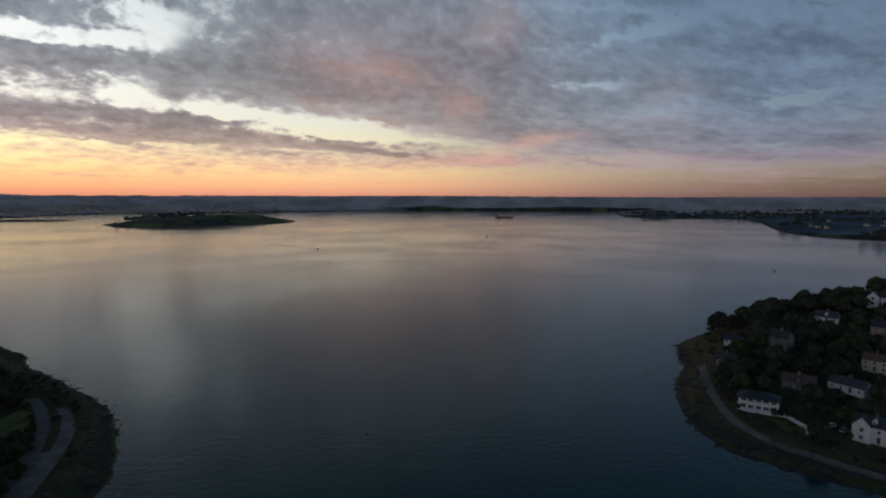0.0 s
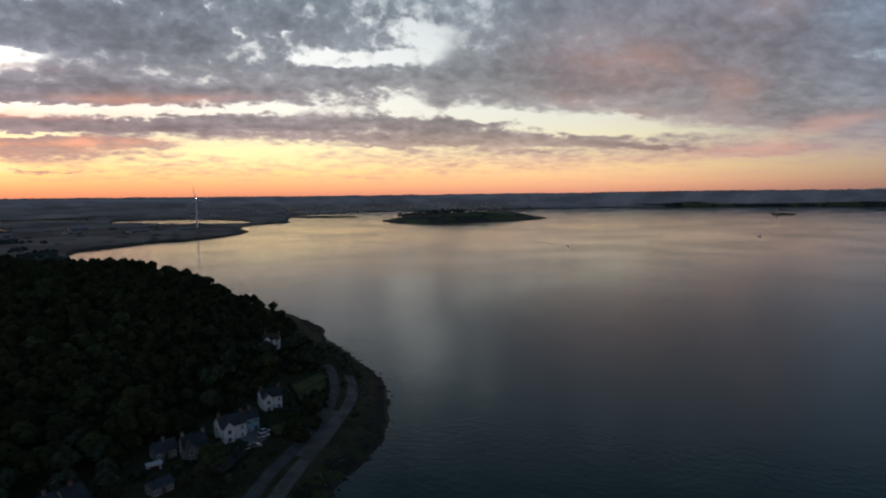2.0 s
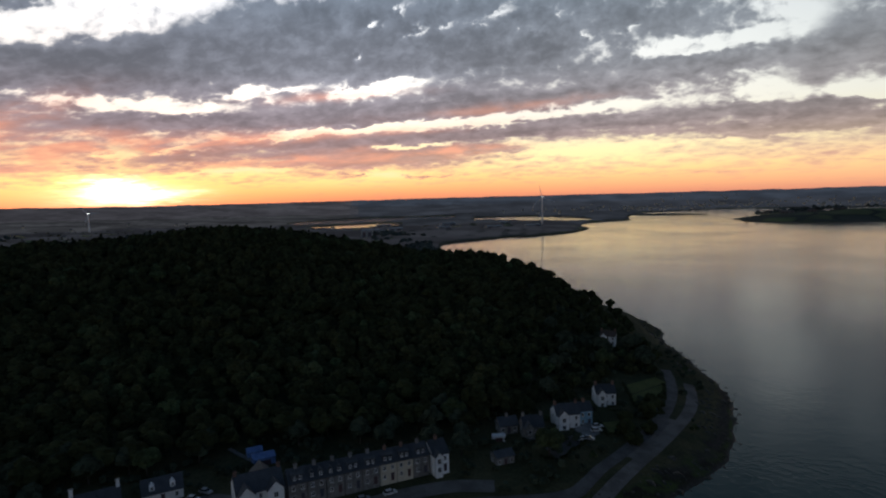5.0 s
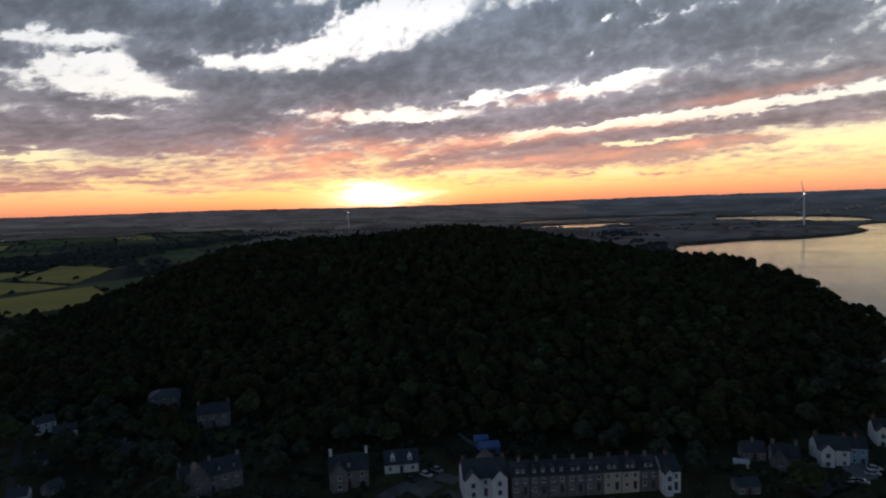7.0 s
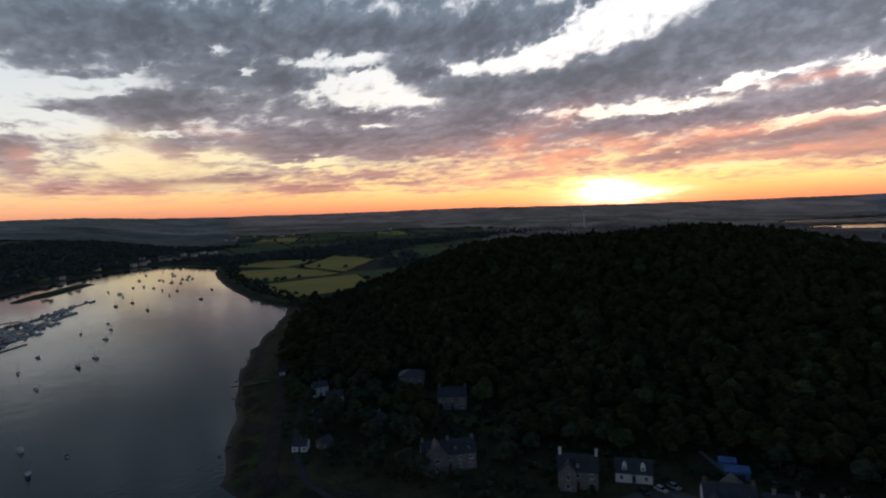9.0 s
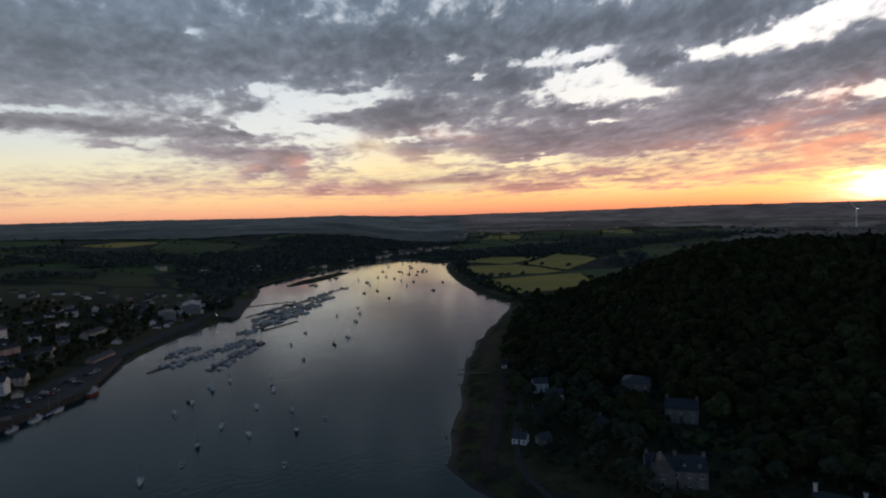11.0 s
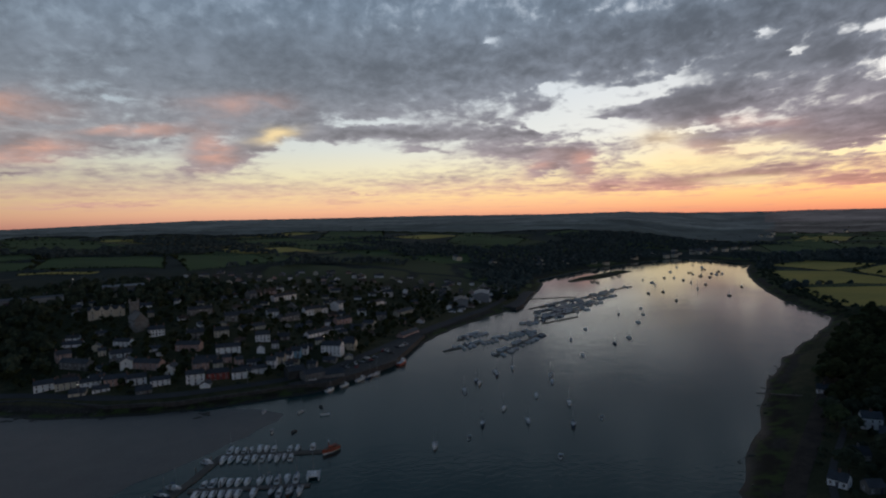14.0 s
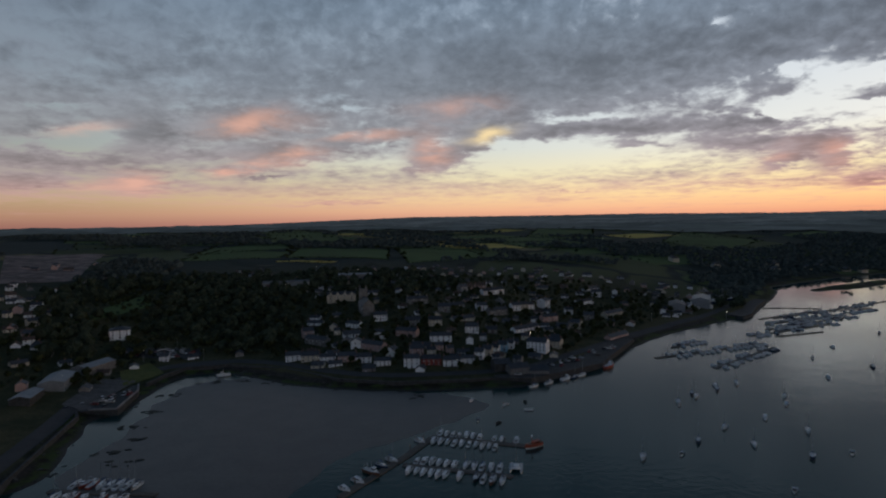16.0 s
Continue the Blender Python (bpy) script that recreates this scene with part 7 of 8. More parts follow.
NEAR_M, FAR_M = "boats in the near marina", "boats in the upper marina"
Y1, Y2, Y3, M1, M2, M3, D1 = ("white", "yacht", 6.4), ("white", "yacht", 7.2), ("navy", "yacht", 6.6), ("white", "motor", 5.2), ("white", "motor", 5.8), ("white", "motor", 6.4), ("dark", "yacht", 6.2)
berth(-33, -240, -67, -223, 2.9, 1, NEAR_M, [M1, M2, Y1, M1, M3], 0.12)
berth(-20, -213, -36, -205, 2.8, 2, NEAR_M, [M2, M3, M2, M1], 0.05)
berth(-37, -205, -54, -197, 3.1, 3, NEAR_M, [Y1, M3, D1, Y2], 0.1)
for kx, ky, kind, yw in ((-71.0, -221.5, ("red", "lightship", 8.6), 24), (-58, -202, ("white", "catamaran", 8.0), 70), (-6, -209, ("wood", "workboat", 8.5), 128), (-1.0, -203, M3, 128),
                         (3.5, -197.5, M2, 128), (-14, -219, Y1, 128), (-27, -236, M2, 125), (-47, -194, ("wood", "workboat", 6.5), 65), (-10, -214, Y3, 128)):
    boat(kind, kx, ky, yw, NEAR_M)
berth(100, -215, 72, -208, 3.2, 4, NEAR_M, [Y1, M1, ("red", "workboat", 6.8), Y2], 0.05)
for x0, y0, x1, y1, step, seed, skip in ((-197, -350, -293, -374, 5.0, 5, 0.35), (-218, -319, -289, -360, 5.0, 6, 0.3), (-222, -376, -255, -391, 5.0, 7, 0.4), (-302, -400, -406, -433, 5.2, 8, 0.3),
                                         (-330, -420, -450, -460, 5.4, 9, 0.3), (-345, -440, -500, -490, 6.2, 10, 0.3), (-374, -466, -576, -538, 7.4, 11, 0.35)):
    berth(x0, y0, x1, y1, step, seed, FAR_M, None, skip)


def mooring_buoy(x, y):
    """A round pick-up buoy with a ring on top."""
    m = pose(x, y, 0)
    if "buoy" in BOATS:
        return copy_thing(BOATS["buoy"], m)
    t = thing("mooring_buoy", "small dark round mooring buoy afloat", "buoy", m, "mooring buoys")
    part("float", Solid().tube((0, 0, -0.3), (0, 0, 0.05), 0.2, 0.5, 10).tube((0, 0, 0.05), (0, 0, 0.42), 0.5, 0.18, 10), M_HULL_DARK, t)
    part("ring", Solid().tube((0, 0, 0.42), (0, 0, 0.75), 0.05, 0.05, 6), M_ALLOY, t)
    BOATS["buoy"] = t
    return t


for x, y in ((105, 294), (-29, 217), (-9, 422), (-33, 477)):
    mooring_buoy(x, y)

# boats on swinging moorings lie with the stream
rng_b = np.random.RandomState(9)
for i, (x, y) in enumerate(((-108, -203), (-138, -214), (-158, -226), (-183, -233), (-172, -269), (-190, -278), (-215, -260), (-206, -248), (-189, -215), (-170, -191), (-157, -206), (-193, -284), (-207, -286),
                            (-307, -300), (-330, -308), (-263, -285), (-385, -349), (-402, -388), (-291, -328), (-328, -352), (-158, -262), (-173, -274), (-420, -375), (-445, -400))):
    boat([("white", "yacht", 6.6), ("white", "motor", 5.8), ("white", "yacht", 6.0), ("navy", "yacht", 6.4)][(i * 3) % 4 if i else 0], x, y, 55 + rng_b.normal(0, 12))
for x, y in ((-124, -203), (-143, -168), (-187, -191), (-85, -278), (-83, -266), (-64, -251), (-56, -257), (-74, -276), (-59, -286), (-156, -258), ):
    boat(("dark", "dinghy", 4.2) if rng_b.rand() < 0.6 else ("white", "dinghy", 4.6), x, y, 60 + rng_b.normal(0, 20))
for i in range(34):
    k = rng_b.rand()
    x, y = -520 - 420 * k + rng_b.normal(0, 26), -455 - 200 * k + rng_b.normal(0, 42)
    if inland(np.array([x]), np.array([y]))[0] < -12:
        boat(("dark", "far_yacht", 6.0) if i % 3 else ("white", "far_yacht", 6.8), x, y, 60 + rng_b.normal(0, 15))
boat(("red", "workboat", 11.0), -156, -335, 217, "boats at the quay")
for x, y, kind in ((-108, -308, ("white", "workboat", 6.5)), (-120, -314, ("white", "workboat", 8.0)), (-132, -320, ("white", "yacht", 7.2)), (-98, -304, ("white", "yacht", 6.4)), (-126, -316, ("navy", "yacht", 6.6))):
    boat(kind, x, y, 208, "boats at the quay")
boat(("white", "workboat", 8.0), 77, -366, 20, "boats at the quay", 0.2)
boat(("white", "motor", 8.5), -224, 1040, -68, "boats in the bay"), boat(("white", "motor", 8.5), 104, 1396, 10, "boats in the bay"), boat(("white", "motor", 6.0), 424, 741, 20, "boats in the bay")
M_FOAM = material("wake_foam", (0.30, 0.31, 0.32), (0.12, 0.14, 0.15), 0.6, 6.0, 0.1, 1.5, grime=0.3)
wake = [(0.0, 0.8), (0.12, 2.2), (0.35, 3.4), (0.65, 4.6), (1.0, 1.0)]
tip, tail = Vector((-223, 1040, 0.03)), Vector((-356, 1167, 0.03))
side = Vector((-(tail - tip).y, (tail - tip).x, 0)).normalized()
wv = [tip.lerp(tail, a) + side * (b * k) for a, b in wake for k in (-0.5, 0.5)]
structure("water_wake", mesh_of("water_wake", wv, [(2 * i, 2 * i + 1, 2 * i + 3, 2 * i + 2) for i in range(4)], M_FOAM), "pale foam wake of a small motor boat", "wake")
for i in range(26):
    k, q = rng_b.rand(), rng_b.rand()
    x, y = -318 - 95 * k, -500 - 62 * k - 22 * q
    boat([("white", "far_yacht", 9.0), ("white", "far_motor", 8.5), ("navy", "far_yacht", 9.0)][i % 3], x, y, rng_b.uniform(0, 360), "boats laid up in the yard", max(z_at(x, y), 3.0) + 0.7)
shed("boat_shed", -338, -520, 55, 34, 16, 7, 2, M_PALE_METAL, M_PALE_METAL, "large pale metal boat shed in the yard", "shed", 2)
shed("boat_shed", -300, -500, 60, 24, 14, 6, 2, M_PALE_METAL, M_SLATE, "grey boat repair shed behind the marina", "shed", 2)
shed("quay_shed", -94, -322, 8, 12, 8, 4, 2, M_STONE, M_SLATE, "dark slate-roofed store on the quay", "shed", 2)
shed("quay_shed", -106, -321, -10, 11, 9, 4, 2, M_STONE, M_SLATE, "dark slate-roofed store on the quay", "shed", 2)
shed("quay_shed", -86, -329, 5, 10, 8, 4.5, 2, M_QUAY, M_SLATE, "dark stone store behind the quay", "shed", 1)
field("car_park", [(98, -396), (148, -398), (150, -416), (100, -418)], M_TARMAC, "dark tarmac car park by the green", 0.35, 8)
shed("pier_shed", 156, -338, 100, 24, 12, 4, 1.5, M_PALE_METAL, M_PALE_METAL, "long low shed beside the harbour car park", "shed", 3)
shed("pier_shed", 158, -312, 95, 17, 9, 3.2, 1.2, M_QUAY, M_PALE_METAL, "low dark clubhouse beside the pier road", "shed", 2)
shed("pier_shed", 150, -368, 70, 22, 11, 4, 1.5, M_STONE, M_PALE_METAL, "grey stone store with a pale roof by the car park", "shed", 2)
field("car_park_pier", [(127, -300), (141, -308), (139, -352), (121, -352)], M_LANE, "grey harbour car park beside the pier road", 0.5, 8)


# ---- cars, lamps ----
CARS = {}


def car(x, y, yaw, k, z=None):
    m = pose(x, y, (max(z_at(x, y), 0.4) + 0.24) if z is None else z, 0, 0, yaw)
    if k in CARS:
        return copy_thing(CARS[k], m)
    t = thing("car", "parked %s hatchback car with dark windows" % ("white", "silver", "black", "red")[k], "car", m, "parked cars")
    part("body", Solid().prism([(-2.0, 0.3), (2.0, 0.3), (2.05, 0.75), (1.1, 0.92), (-1.95, 0.95), (-2.05, 0.7)], -0.85, 0.85, "y"), M_CAR[k], t)
    c = part("cabin", Solid().prism([(-1.85, 0.93), (1.05, 0.9), (0.35, 1.42), (-1.35, 1.45)], -0.74, 0.74, "y"), M_GLASS, t)
    part("roof", Solid().box(-1.3, 0.32, -0.7, 0.7, 1.44, 1.5), M_CAR[k], c)
    for wx in (-1.25, 1.3):
        for wy in (-0.82, 0.82):
            part("wheel", Solid().tube((wx, wy - 0.1, 0.32), (wx, wy + 0.1, 0.32), 0.32, 0.32, 10).tube((wx, wy - 0.11, 0.32), (wx, wy + 0.11, 0.32), 0.18, 0.18, 8, 1), [M_RUBBER, M_ALLOY], t)
    CARS[k] = t
    return t


for x, y, yaw, k in ((-148.5, 60, 82, 0), (-149.5, 68, 80, 1), (-148.0, 76, 84, 0), (-152, 52, 60, 2), (-176, 22, 30, 2), (-178, 27, 40, 0), (-180, 31, 35, 1), (-142, 157, 60, 0), (-144, 160, 60, 0), (-140, 148, 75, 0), (-139, 150, 40, 1),
                     (-141, 190, 60, 1), (148, 208, 20, 1), (146, 212, 30, 0)):
    car(x, y, yaw, k)
for i in range(26):
    k = i / 26
    px, py = np.interp(k, [0, 0.3, 0.6, 1], [-88, -112, -140, -182]), np.interp(k, [0, 0.3, 0.6, 1], [-322, -330, -346, -382])
    car(px + rng_b.normal(0, 3), py + rng_b.normal(0, 3), rng_b.uniform(0, 180), i % 4, 3.42)
for i in range(16):
    car(116 + rng_b.uniform(0, 22), -303 - rng_b.uniform(0, 30), rng_b.choice([0, 90]), i % 4, 2.92)
for i in range(34):
    car(99 + rng_b.uniform(0, 48), -399 - rng_b.uniform(0, 16), rng_b.uniform(0, 180), i % 4)


def street_lamp(x, y):
    m = pose(x, y, z_at(x, y), 0, 0, facing(x, y))
    if "lamp" in CARS:
        return copy_thing(CARS["lamp"], m)
    t = thing("street_lamp", "tall grey street lamp with a lit head", "street lamp", m, "street lamps")
    part("pole", Solid().tube((0, 0, -0.5), (0, 0, 7.0), 0.09, 0.06).tube((0, 0, 7.0), (0, -1.0, 7.2), 0.05, 0.05), M_ALLOY, t)
    part("lamp_head", Solid().box(-0.14, 0.14, -1.35, -0.9, 7.12, 7.26), M_LAMP, t, "glowing lamp head")
    CARS["lamp"] = t
    return t


for x, y in ((38, -676), (-8, -640), (-40, -600), (60, -560), (-120, -380), (-60, -330), (20, -352), (95, -395), (130, -390), (-250, -455), (150, -330), (-330, -470), (118, -420), (-150, -520), (220, -640), (300, -600)):
    street_lamp(x, y)


# ---- the far bay: islands' fort, ship, turbines, sheds ----
def wind_turbine(x, y, hub, blade, turn, yaw):
    z = max(z_at(x, y), 0)
    t = thing("wind_turbine", "tall white three-bladed wind turbine across the bay", "wind turbine", pose(x, y, z, 0, 0, yaw), "wind turbines")
    part("tower", Solid().tube((0, 0, -2), (0, 0, hub - z), 2.3, 1.3, 12), M_HULL, t)
    nacelle = part("nacelle", Solid().box(-1.8, 1.8, -2.5, 6.0, hub - z - 1.6, hub - z + 1.9), M_HULL, t)
    part("warning_lamp", Solid().tube((0, 0, hub - z + 1.9), (0, 0, hub - z + 2.9), 1.2, 1.0, 8), M_BEACON, nacelle, "bright white warning lamp")
    h = part("hub", Solid().tube((0, -2.5, hub - z), (0, -4.6, hub - z), 1.5, 0.5, 10), M_HULL, t)
    for k in range(3):
        a = radians(turn + 120 * k)
        d = Vector((math.sin(a), 0, math.cos(a)))
        o = Vector((0, -3.4, hub - z))
        part("blade", Solid().tube(o, o + d * blade * 0.3, 0.7, 1.1, 5).tube(o + d * blade * 0.3, o + d * blade, 1.1, 0.2, 5), M_HULL, h)


wind_turbine(-1352, 1256, 90.0, 42, 12, 226)
wind_turbine(-2250, 78, 72.0, 36, 40, 268)


def dredger():
    t = thing("ship", "small dark cargo ship at anchor in the bay", "ship", pose(299, 2841, 0, 0, 0, 172))
    h, d = hull_solid(92, 15, 4.0, 0.9, 2.0)
    part("hull", h, M_HULL_DARK, t), part("deck", d, M_DECK, t)
    s = part("superstructure", Solid().box(16, 34, -6, 6, 4, 12).box(18, 30, -5, 5, 12, 16), M_CREAM, t)
    part("bridge_window", Solid().box(30, 30.3, -5, 5, 13, 15), M_GLASS, s)
    part("funnel", Solid().tube((20, 0, 15), (20, 0, 21), 1.8, 1.5, 8), M_HULL_RED, t)
    part("mast", Solid().tube((27, 0, 15), (27, 0, 30), 0.5, 0.3).tube((-30, 0, 4), (-30, 0, 14), 0.5, 0.3), M_ALLOY, t)
    part("hold_cover", Solid().box(-36, 12, -5, 5, 4, 6), M_HULL_DARK, t)


dredger()
rng_w = np.random.RandomState(31)
for x, y, w, d, h, yaw in ((-1290, 640, 30, 20, 13, 20), (-1240, 600, 26, 18, 15, 10), (-1330, 690, 40, 18, 7, 30), (-1300, 1020, 50, 18, 6, 40), (-1260, 1130, 60, 16, 6, 50), (-1370, 900, 36, 18, 7, 35), (-1400, 760, 40, 20, 8, 25),
                           (-1450, 1180, 40, 18, 6, 45), (-1560, 1040, 50, 18, 7, 40), (-1700, 880, 46, 20, 7, 30)):
    shed("warehouse", x, y, yaw + 45, w, d, h, 2.0, M_PALE_METAL, M_PALE_METAL, "long pale industrial shed on the far shore", "warehouse", 2)


def fort():
    """Low buildings and walls on the island's brow."""
    for x, y, w in ((-1010, 2050, 40), (-950, 2090, 26), (-880, 2120, 34)):
        shed("fort_block", x, y, 25, w, 12, 6, 3, M_STONE, M_SLATE, "grey stone barrack block on the island", "building", 3)


fort()


def far_houses():
    """Specks of pale houses on the far shores, joined."""
    rng = np.random.RandomState(61)
    s = Solid()
    for cx, cy, sx, sy, n in ((-2150, 3300, 240, 260, 90), (-1500, 3650, 320, 160, 80), (-2300, 2700, 160, 260, 60), (1250, 1700, 200, 300, 26), (-1050, -850, 90, 20, 16), (-1130, -640, 30, 60, 8), (-800, -830, 180, 20, 22), (1300, 2900, 160, 120, 14), (-1900, -200, 500, 500, 24), (-1500, -1000, 200, 60, 10)):
        for _ in range(n):
            x, y = cx + rng.normal(0, 1) * sx, cy + rng.normal(0, 1) * sy
            if inland(np.array([x]), np.array([y]))[0] < 8:
                continue
            z = z_at(x, y) + (5.0 if math.hypot(x, y) > 1900 else 0.0)
            w, d, h = rng.uniform(8, 14), rng.uniform(7, 9), rng.uniform(4, 6.5)
            s.prism([(x - w / 2, z - 1), (x + w / 2, z - 1), (x + w / 2, z + h), (x, z + h), (x - w / 2, z + h)], y - d / 2, y + d / 2, "y", 0)
            s.prism([(x - w / 2 - 0.4, z + h), (x + w / 2 + 0.4, z + h), (x, z + h + 3)], y - d / 2 - 0.4, y + d / 2 + 0.4, "y", 1)
    tagged(new("distant_houses", s.mesh("distant_houses", [M_CREAM, M_SLATE])), "scattered pale houses along the far shores", "houses", kind="stuff")


far_houses()


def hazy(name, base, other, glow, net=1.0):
    """Distant backdrop land, dim and bluish; its emission paints in the distance haze."""
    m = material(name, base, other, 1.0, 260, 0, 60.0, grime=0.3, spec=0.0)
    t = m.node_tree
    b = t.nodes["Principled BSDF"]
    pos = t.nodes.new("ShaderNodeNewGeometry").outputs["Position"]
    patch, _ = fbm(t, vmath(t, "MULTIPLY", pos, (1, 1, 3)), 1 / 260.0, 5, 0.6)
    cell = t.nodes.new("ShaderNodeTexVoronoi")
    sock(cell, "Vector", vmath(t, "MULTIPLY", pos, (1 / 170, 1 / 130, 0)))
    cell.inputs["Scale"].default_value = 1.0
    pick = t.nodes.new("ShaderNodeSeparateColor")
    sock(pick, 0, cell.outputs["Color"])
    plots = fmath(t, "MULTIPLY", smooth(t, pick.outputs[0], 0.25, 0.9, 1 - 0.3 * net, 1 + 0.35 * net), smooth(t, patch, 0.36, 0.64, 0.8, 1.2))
    # painted air light, broken up by the plots
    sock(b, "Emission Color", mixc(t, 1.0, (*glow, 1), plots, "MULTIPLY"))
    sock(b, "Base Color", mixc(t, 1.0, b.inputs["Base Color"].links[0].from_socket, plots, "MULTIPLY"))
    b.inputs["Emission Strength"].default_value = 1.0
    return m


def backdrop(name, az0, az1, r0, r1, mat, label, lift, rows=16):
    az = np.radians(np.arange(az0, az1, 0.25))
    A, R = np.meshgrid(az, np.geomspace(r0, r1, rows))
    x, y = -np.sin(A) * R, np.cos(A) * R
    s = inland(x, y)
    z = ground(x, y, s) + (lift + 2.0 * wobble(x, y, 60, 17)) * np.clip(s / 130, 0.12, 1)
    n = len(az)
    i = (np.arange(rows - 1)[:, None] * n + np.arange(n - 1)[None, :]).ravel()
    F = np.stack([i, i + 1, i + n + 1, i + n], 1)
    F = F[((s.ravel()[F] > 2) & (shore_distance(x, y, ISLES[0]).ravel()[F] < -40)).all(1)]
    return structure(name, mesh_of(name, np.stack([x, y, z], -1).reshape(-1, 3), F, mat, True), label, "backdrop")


# sheets laid over the far land, their painted haze glowing more with distance
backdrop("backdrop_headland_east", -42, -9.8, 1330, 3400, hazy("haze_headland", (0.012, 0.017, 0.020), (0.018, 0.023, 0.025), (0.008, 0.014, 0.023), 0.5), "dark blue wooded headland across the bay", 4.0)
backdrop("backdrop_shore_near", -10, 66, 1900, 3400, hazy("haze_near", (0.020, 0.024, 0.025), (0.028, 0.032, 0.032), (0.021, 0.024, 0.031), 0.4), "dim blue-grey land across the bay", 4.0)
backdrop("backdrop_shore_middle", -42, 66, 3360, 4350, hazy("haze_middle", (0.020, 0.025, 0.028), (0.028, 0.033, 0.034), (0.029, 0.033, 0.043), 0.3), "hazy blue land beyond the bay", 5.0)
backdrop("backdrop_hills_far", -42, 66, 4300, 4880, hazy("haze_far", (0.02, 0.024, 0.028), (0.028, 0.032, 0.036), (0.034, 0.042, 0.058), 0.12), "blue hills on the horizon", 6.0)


def far_mountains():
    """Pale mountains that just clear the horizon to the north."""
    az = np.arange(-30, 60, 0.2)
    peaks = sum(h * np.exp(-((az - c) / w) ** 2) for c, w, h in ((2.5, 0.9, 0.24), (0.6, 0.8, 0.16), (-1.6, 1.0, 0.2), (6.5, 1.4, 0.12), (-13, 1.4, 0.1), (22, 2.0, 0.08), (38, 1.4, 0.16), (33, 2.2, 0.12)))
    top = EYE + 6200 * np.tan(np.radians(0.24 + peaks + 0.02 * wobble(az * 40, az * 13, 60, 71)))
    x, y = -np.sin(np.radians(az)), np.cos(np.radians(az))
    n = len(az)
    V = np.concatenate([np.c_[x * 5400, y * 5400, np.full(n, -5.0)], np.c_[x * 6200, y * 6200, top], np.c_[x * 7000, y * 7000, np.full(n, -5.0)]])
    i = np.arange(n - 1)
    F = np.concatenate([np.stack([i + k * n, i + 1 + k * n, i + n + 1 + k * n, i + n + k * n], 1) for k in (0, 1)])
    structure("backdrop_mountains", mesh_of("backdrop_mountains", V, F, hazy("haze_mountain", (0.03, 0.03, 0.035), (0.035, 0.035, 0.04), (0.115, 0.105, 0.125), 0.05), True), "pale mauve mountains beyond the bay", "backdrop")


far_mountains()
# nearer flats too: a glowing sheet brightens them as haze would
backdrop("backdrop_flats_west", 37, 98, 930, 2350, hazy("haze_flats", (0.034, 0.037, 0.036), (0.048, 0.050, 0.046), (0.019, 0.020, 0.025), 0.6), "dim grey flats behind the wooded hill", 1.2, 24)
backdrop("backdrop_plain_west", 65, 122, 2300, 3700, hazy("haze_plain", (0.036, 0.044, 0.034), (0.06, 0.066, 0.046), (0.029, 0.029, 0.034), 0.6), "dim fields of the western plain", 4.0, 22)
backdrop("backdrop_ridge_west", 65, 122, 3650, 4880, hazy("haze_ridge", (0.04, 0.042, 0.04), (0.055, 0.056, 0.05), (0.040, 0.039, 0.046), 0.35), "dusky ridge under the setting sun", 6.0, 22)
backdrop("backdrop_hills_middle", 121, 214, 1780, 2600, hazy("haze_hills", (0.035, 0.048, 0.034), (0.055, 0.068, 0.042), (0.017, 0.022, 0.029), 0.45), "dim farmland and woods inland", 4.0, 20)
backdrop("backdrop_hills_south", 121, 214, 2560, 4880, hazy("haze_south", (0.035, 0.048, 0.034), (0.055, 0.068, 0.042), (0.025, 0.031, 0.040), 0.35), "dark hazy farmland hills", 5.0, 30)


# ---- trees that stand apart ----
def tree_form(seed, clumps):
    rng = np.random.RandomState(seed)
    v, f = clump_crown(rng, clumps, rng.uniform(0.85, 1.15))
    v = v + np.array((0, 0, 0.35))
    trunk = Solid().tube((0, 0, -0.4), (0.03, 0.02, 0.75), 0.085, 0.055, 7)
    for k in range(4):
        a = k * 1.57 + rng.uniform(0, 1)
        trunk.tube((0.03, 0.02, 0.55 + 0.06 * k), (0.45 * math.cos(a), 0.45 * math.sin(a), 1.05 + 0.12 * k), 0.04, 0.015, 5)
    return trunk.mesh("trunk", M_BARK), mesh_of("crown", v, f, M_PARK_LEAF)


TREE_FORMS = [tree_form(100 + k, 110) for k in range(5)]
TREE_PALE = [(a, mesh_of("crown", *(lambda q: (q[0] + np.array((0, 0, 0.35)), q[1]))(clump_crown(np.random.RandomState(200 + i), 110)), M_LEAF_PALE)) for i, (a, b) in enumerate(TREE_FORMS[:2])]


def tree(x, y, size, k, pale=False, where="trees of the hillside gardens"):
    trunk, crown = (TREE_PALE if pale else TREE_FORMS)[k % (2 if pale else 5)]
    t = thing("tree", ("pale grey-green leafy tree standing in a garden" if pale else "dark round leafy tree beside the houses"), "tree", pose(x, y, z_at(x, y), 0, 0, k * 67) @ Matrix.Diagonal((size, size, size, 1)), where)
    part("trunk", trunk, None, t), part("crown", crown, None, t)


BUILT = [(o.location.x, o.location.y) for o in scene.collection.objects if o.parent is None and o.get("category", "") in ("house", "shed", "shelter", "building", "church")]


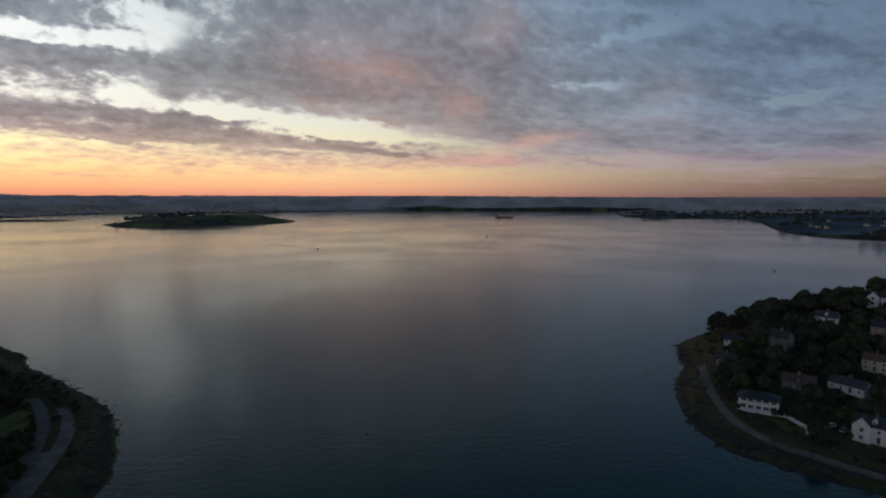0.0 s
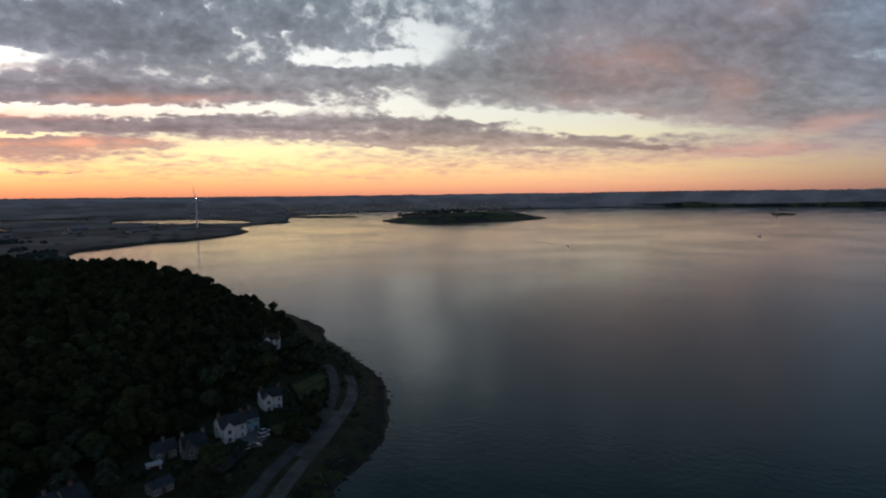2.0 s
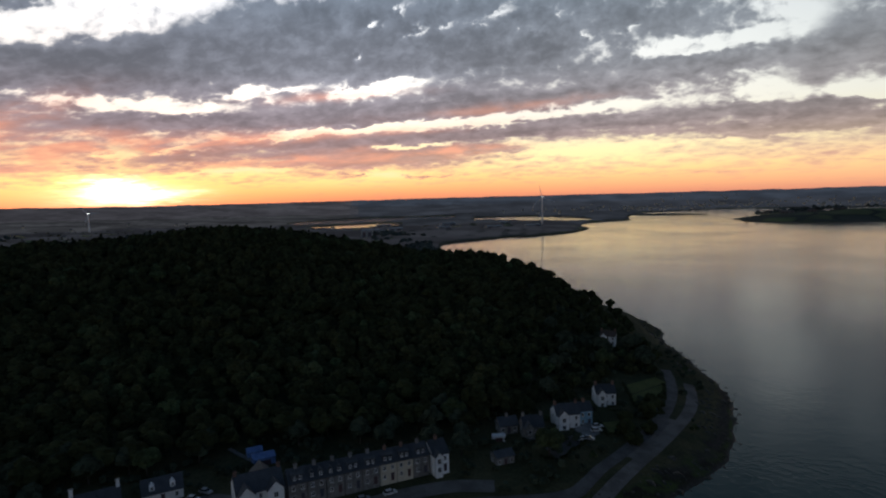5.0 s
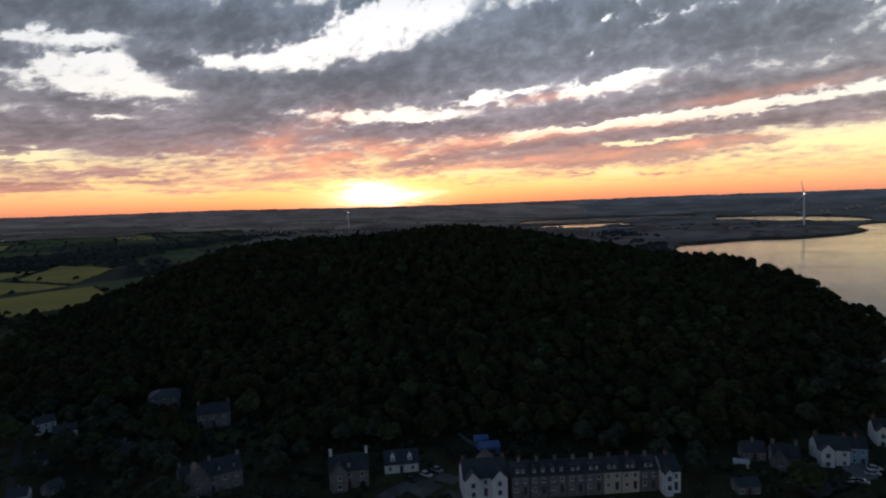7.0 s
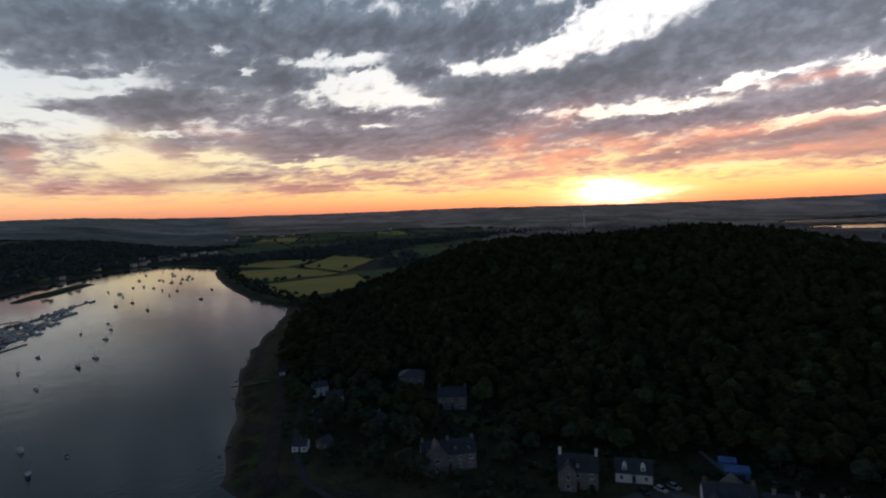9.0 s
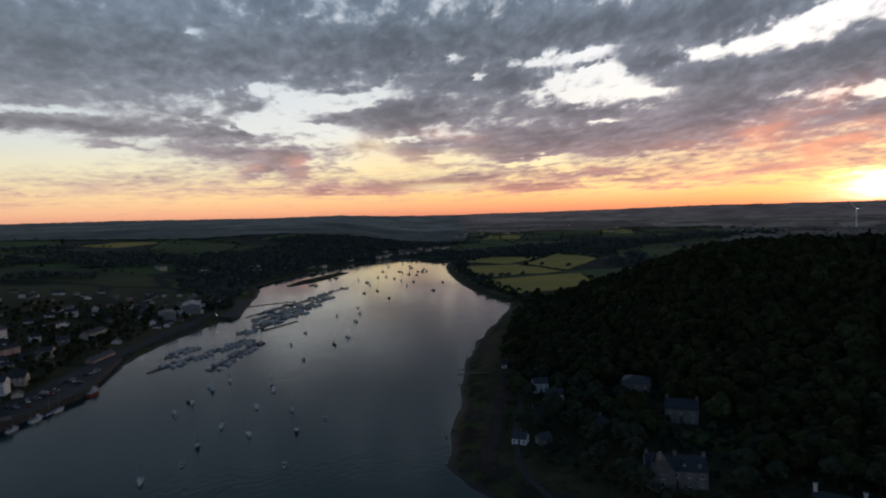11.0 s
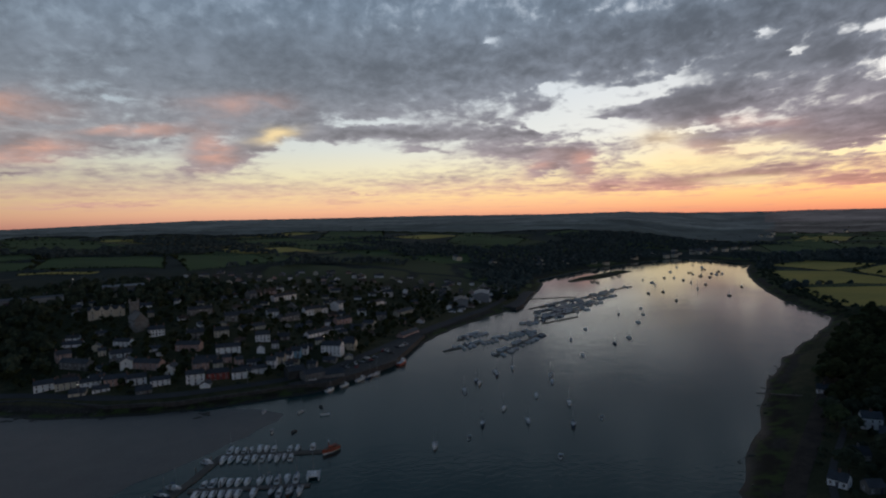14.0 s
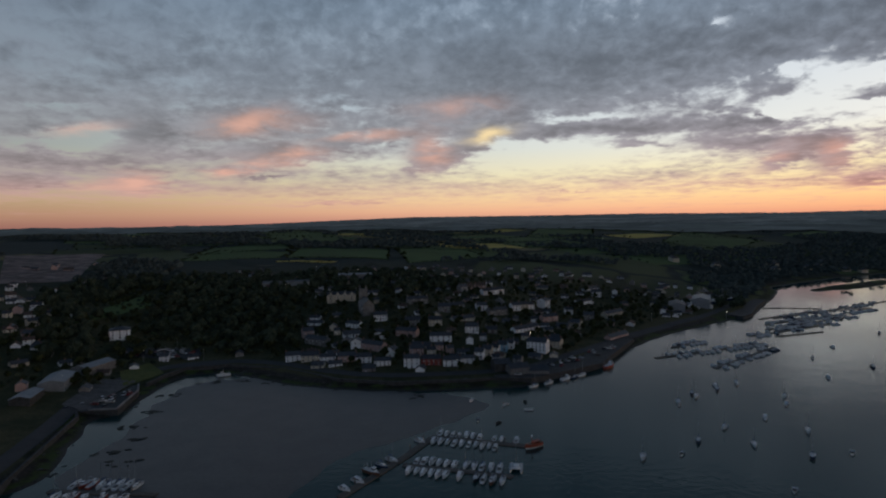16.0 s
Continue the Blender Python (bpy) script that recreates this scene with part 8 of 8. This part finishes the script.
def garden_trees():
    rng = np.random.RandomState(8)
    n = 0
    for x0, x1, y0, y1, step, seed, r1, where, chance in ((-330, -130, -180, 260, 10.5, 71, 330, "trees of the hillside gardens", 0.72), (110, 300, 160, 380, 8.4, 72, 420, "trees of the eastern point", 0.85)):
        x, y, s, _ = scatter(x0, x1, y0, y1, step, seed)
        r, az = polar(x, y)
        for i in range(x.size):
            lo = {71: 26, 72: 16, 73: 30}[seed]
            hi = {71: 75, 72: 200, 73: 300}[seed]
            if not (lo < s[i] < hi and r[i] < r1) or rng.rand() > chance or (seed == 71 and (az[i] > 122 or (100 < y[i] < 222 and s[i] < 34))):
                continue
            if any(abs(x[i] - bx) + abs(y[i] - by) < ((11 if y[i] > -40 else 8.5) if seed != 73 else 8.5) for bx, by in BUILT) or (seed == 71 and 40 < y[i] < 100 and r[i] < 172) or (y[i] > -40 and open_at(x[i:i + 1], y[i:i + 1])[0]):
                continue
            # leave out trees that would hide a house from the camera
            if seed != 73 and any(0 < (bx * bx + by * by) ** 0.5 - r[i] < (14 if y[i] > -40 else 12) and abs(x[i] * by - y[i] * bx) / math.hypot(bx, by) < (8 if y[i] > -40 else 4.5) for bx, by in BUILT):
                continue
            tree(x[i], y[i], rng.uniform(3.2, 5.2) if seed != 73 else rng.uniform(1.9, 3.1), rng.randint(5), rng.rand() < (0.1 if seed == 71 else 0.15), where)
            n += 1


garden_trees()


def town_trees():
    x, y, s, rng = scatter(-330, 240, -640, -330, 9.5, 73)
    r, az_ = polar(x, y)
    keep = (s > 28) & (s < 300) & (r < 640) & (rng.rand(x.size) < 0.78)
    for bx, by in BUILT:
        keep &= np.abs(x - bx) + np.abs(y - by) > 6.6
    x, y, s = x[keep], y[keep], s[keep]
    stand_of("town_trees", np.stack([x, y, ground(x, y, s)], 1), rng.uniform(1.9, 3.5, x.size), CROWNS, [M_LEAF], "dark garden trees between the town houses", "trees", 14)


town_trees()


def shrubs():
    """Scrub and bushes that fill the gardens and banks."""
    X, Y, Z, R = [], [], [], []
    for x0, x1, y0, y1, seed, lo, hi, r1 in ((-420, -120, -250, 270, 81, 10, 95, 430), (105, 330, 160, 400, 82, 13, 220, 430), (-300, 260, -560, -320, 83, 24, 240, 620)):
        x, y, s, rng = scatter(x0, x1, y0, y1, 5.0 if seed != 83 else 6.5, seed)
        r, az_ = polar(x, y)
        keep = (s > lo) & (s < hi) & (r < r1) & (rng.rand(x.size) < (0.75 if seed != 83 else 0.5)) & ~((seed == 81) & (az_ > 100) & (s < 21))
        for bx, by in BUILT:
            keep &= np.abs(x - bx) + np.abs(y - by) > (8 if seed != 83 else 6.5)
        if seed == 81:
            keep &= ~((y > 40) & (y < 100) & (r < 172)) & ~((y > 100) & (y < 222) & (s < 12)) & ~((np.abs(x + 172) < 12) & (np.abs(y - 22) < 14))
        for line in ROAD_POINTS:
            for px, py in line[::2]:
                keep &= (x - px) ** 2 + (y - py) ** 2 > 16
        for cx, cy, cr in ((-163, 209, 15), (-145, 167, 8), (-133, 181, 8), (-143, 154, 8)):
            keep &= (x - cx) ** 2 + (y - cy) ** 2 > cr * cr
        x, y, s = x[keep], y[keep], s[keep]
        X.append(x), Y.append(y), Z.append(ground(x, y, s) - 0.6), R.append(rng.uniform(1.2, 2.6, x.size))
    x, y, z, r = (np.concatenate(v) for v in (X, Y, Z, R))
    stand_of("shrubs", np.stack([x, y, z], 1), r, SPARSE, [M_PARK_LEAF, M_LEAF_PALE], "dark shrubs and scrub filling gardens and banks", "shrubs", 9)


shrubs()


LEDGE = ((-251.9, 318.9), (-233.6, 321.1))


def shore_rocks():
    """Wet boulders and ledges along the water's edge."""
    rng = np.random.RandomState(19)
    V, F, base = [], [], 0
    for x0, x1, y0, y1, step, seed, r1 in ((-290, -85, 120, 350, 2.7, 91, 470), (-560, -140, -310, -100, 3.6, 92, 560), (90, 170, 160, 370, 4.2, 93, 420), (-60, 140, -390, -200, 6.5, 94, 440)):
        x, y, s, _ = scatter(x0, x1, y0, y1, step, seed)
        keep = (s > (-9 if seed == 92 else -4)) & (s < (3 if seed == 92 else 13)) & ((seed != 92) | (rng.rand(x.size) < 0.6)) & (polar(x, y)[0] < r1)
        x, y, s = x[keep], y[keep], s[keep]
        for a, b, c in zip(x, y, ground(x, y, s)):
            n, q = 5 + rng.randint(3), rng.uniform(0.5, 1.4) * (1 + 1.6 * (rng.rand() < 0.3)) * (0.62 if seed in (91, 92) else 1.0)
            ang = np.sort(rng.uniform(0, 6.283, n))
            lowr = [(a + q * math.cos(t) * rng.uniform(0.8, 1.5), b + q * math.sin(t) * rng.uniform(0.6, 1.1), c - 0.5) for t in ang]
            top = [(a + q * 0.6 * math.cos(t) * rng.uniform(0.6, 1.2), b + q * 0.5 * math.sin(t), c + min(q, 1.2) * rng.uniform(0.12, 0.4)) for t in ang]
            V += lowr + top + [(a, b, c + min(q, 1.2) * 0.38)]
            for i in range(n):
                k = (i + 1) % n
                F += [(base + i, base + k, base + n + k), (base + i, base + n + k, base + n + i), (base + n + i, base + n + k, base + 2 * n)]
            base += 2 * n + 1
    for k in range(46):      # low ledge that runs out from the point
        u = k / 45
        a, b, q = LEDGE[0][0] + u * (LEDGE[1][0] - LEDGE[0][0]) + rng.normal(0, 0.5), LEDGE[0][1] + u * (LEDGE[1][1] - LEDGE[0][1]) + rng.normal(0, 0.5), (1.5 - u) * rng.uniform(0.7, 1.3)
        ang = np.sort(rng.uniform(0, 6.283, 6))
        V += [(a + q * math.cos(t) * 1.3, b + q * math.sin(t), -0.5) for t in ang] + [(a + q * 0.7 * math.cos(t), b + q * 0.6 * math.sin(t), 0.3 + 0.3 * (1 - u)) for t in ang] + [(a, b, 0.5 + 0.3 * (1 - u))]
        for i in range(6):
            m_ = (i + 1) % 6
            F += [(base + i, base + m_, base + 6 + m_), (base + i, base + 6 + m_, base + 6 + i), (base + 6 + i, base + 6 + m_, base + 12)]
        base += 13
    tagged(new("shore_rocks", mesh_of("shore_rocks", V, F, M_ROCK)), "dark weedy boulders and ledges at the waterline", "rocks", kind="stuff")


M_ROCK = island_spread(material("wet_rock", (0.034, 0.032, 0.025), (0.026, 0.030, 0.016), 0.6, 6, 0.3, 0.7, grime=0.35), 0.4)
shore_rocks()


def ridge_pines():
    rng = np.random.RandomState(15)
    spots, rad = [], []
    for _ in range(230):
        az_ = radians(rng.uniform(66, 94))
        r_ = rng.uniform(555, 640)
        x, y = -math.sin(az_) * r_, math.cos(az_) * r_
        spots.append((x, y, z_at(x, y) + rng.uniform(0, 2))), rad.append(rng.uniform(2.8, 4.2))
    stand_of("conifers", spots, rad, PINES, [M_PINE], "dark pointed conifers along the hilltop", "conifers", 6)


ridge_pines()
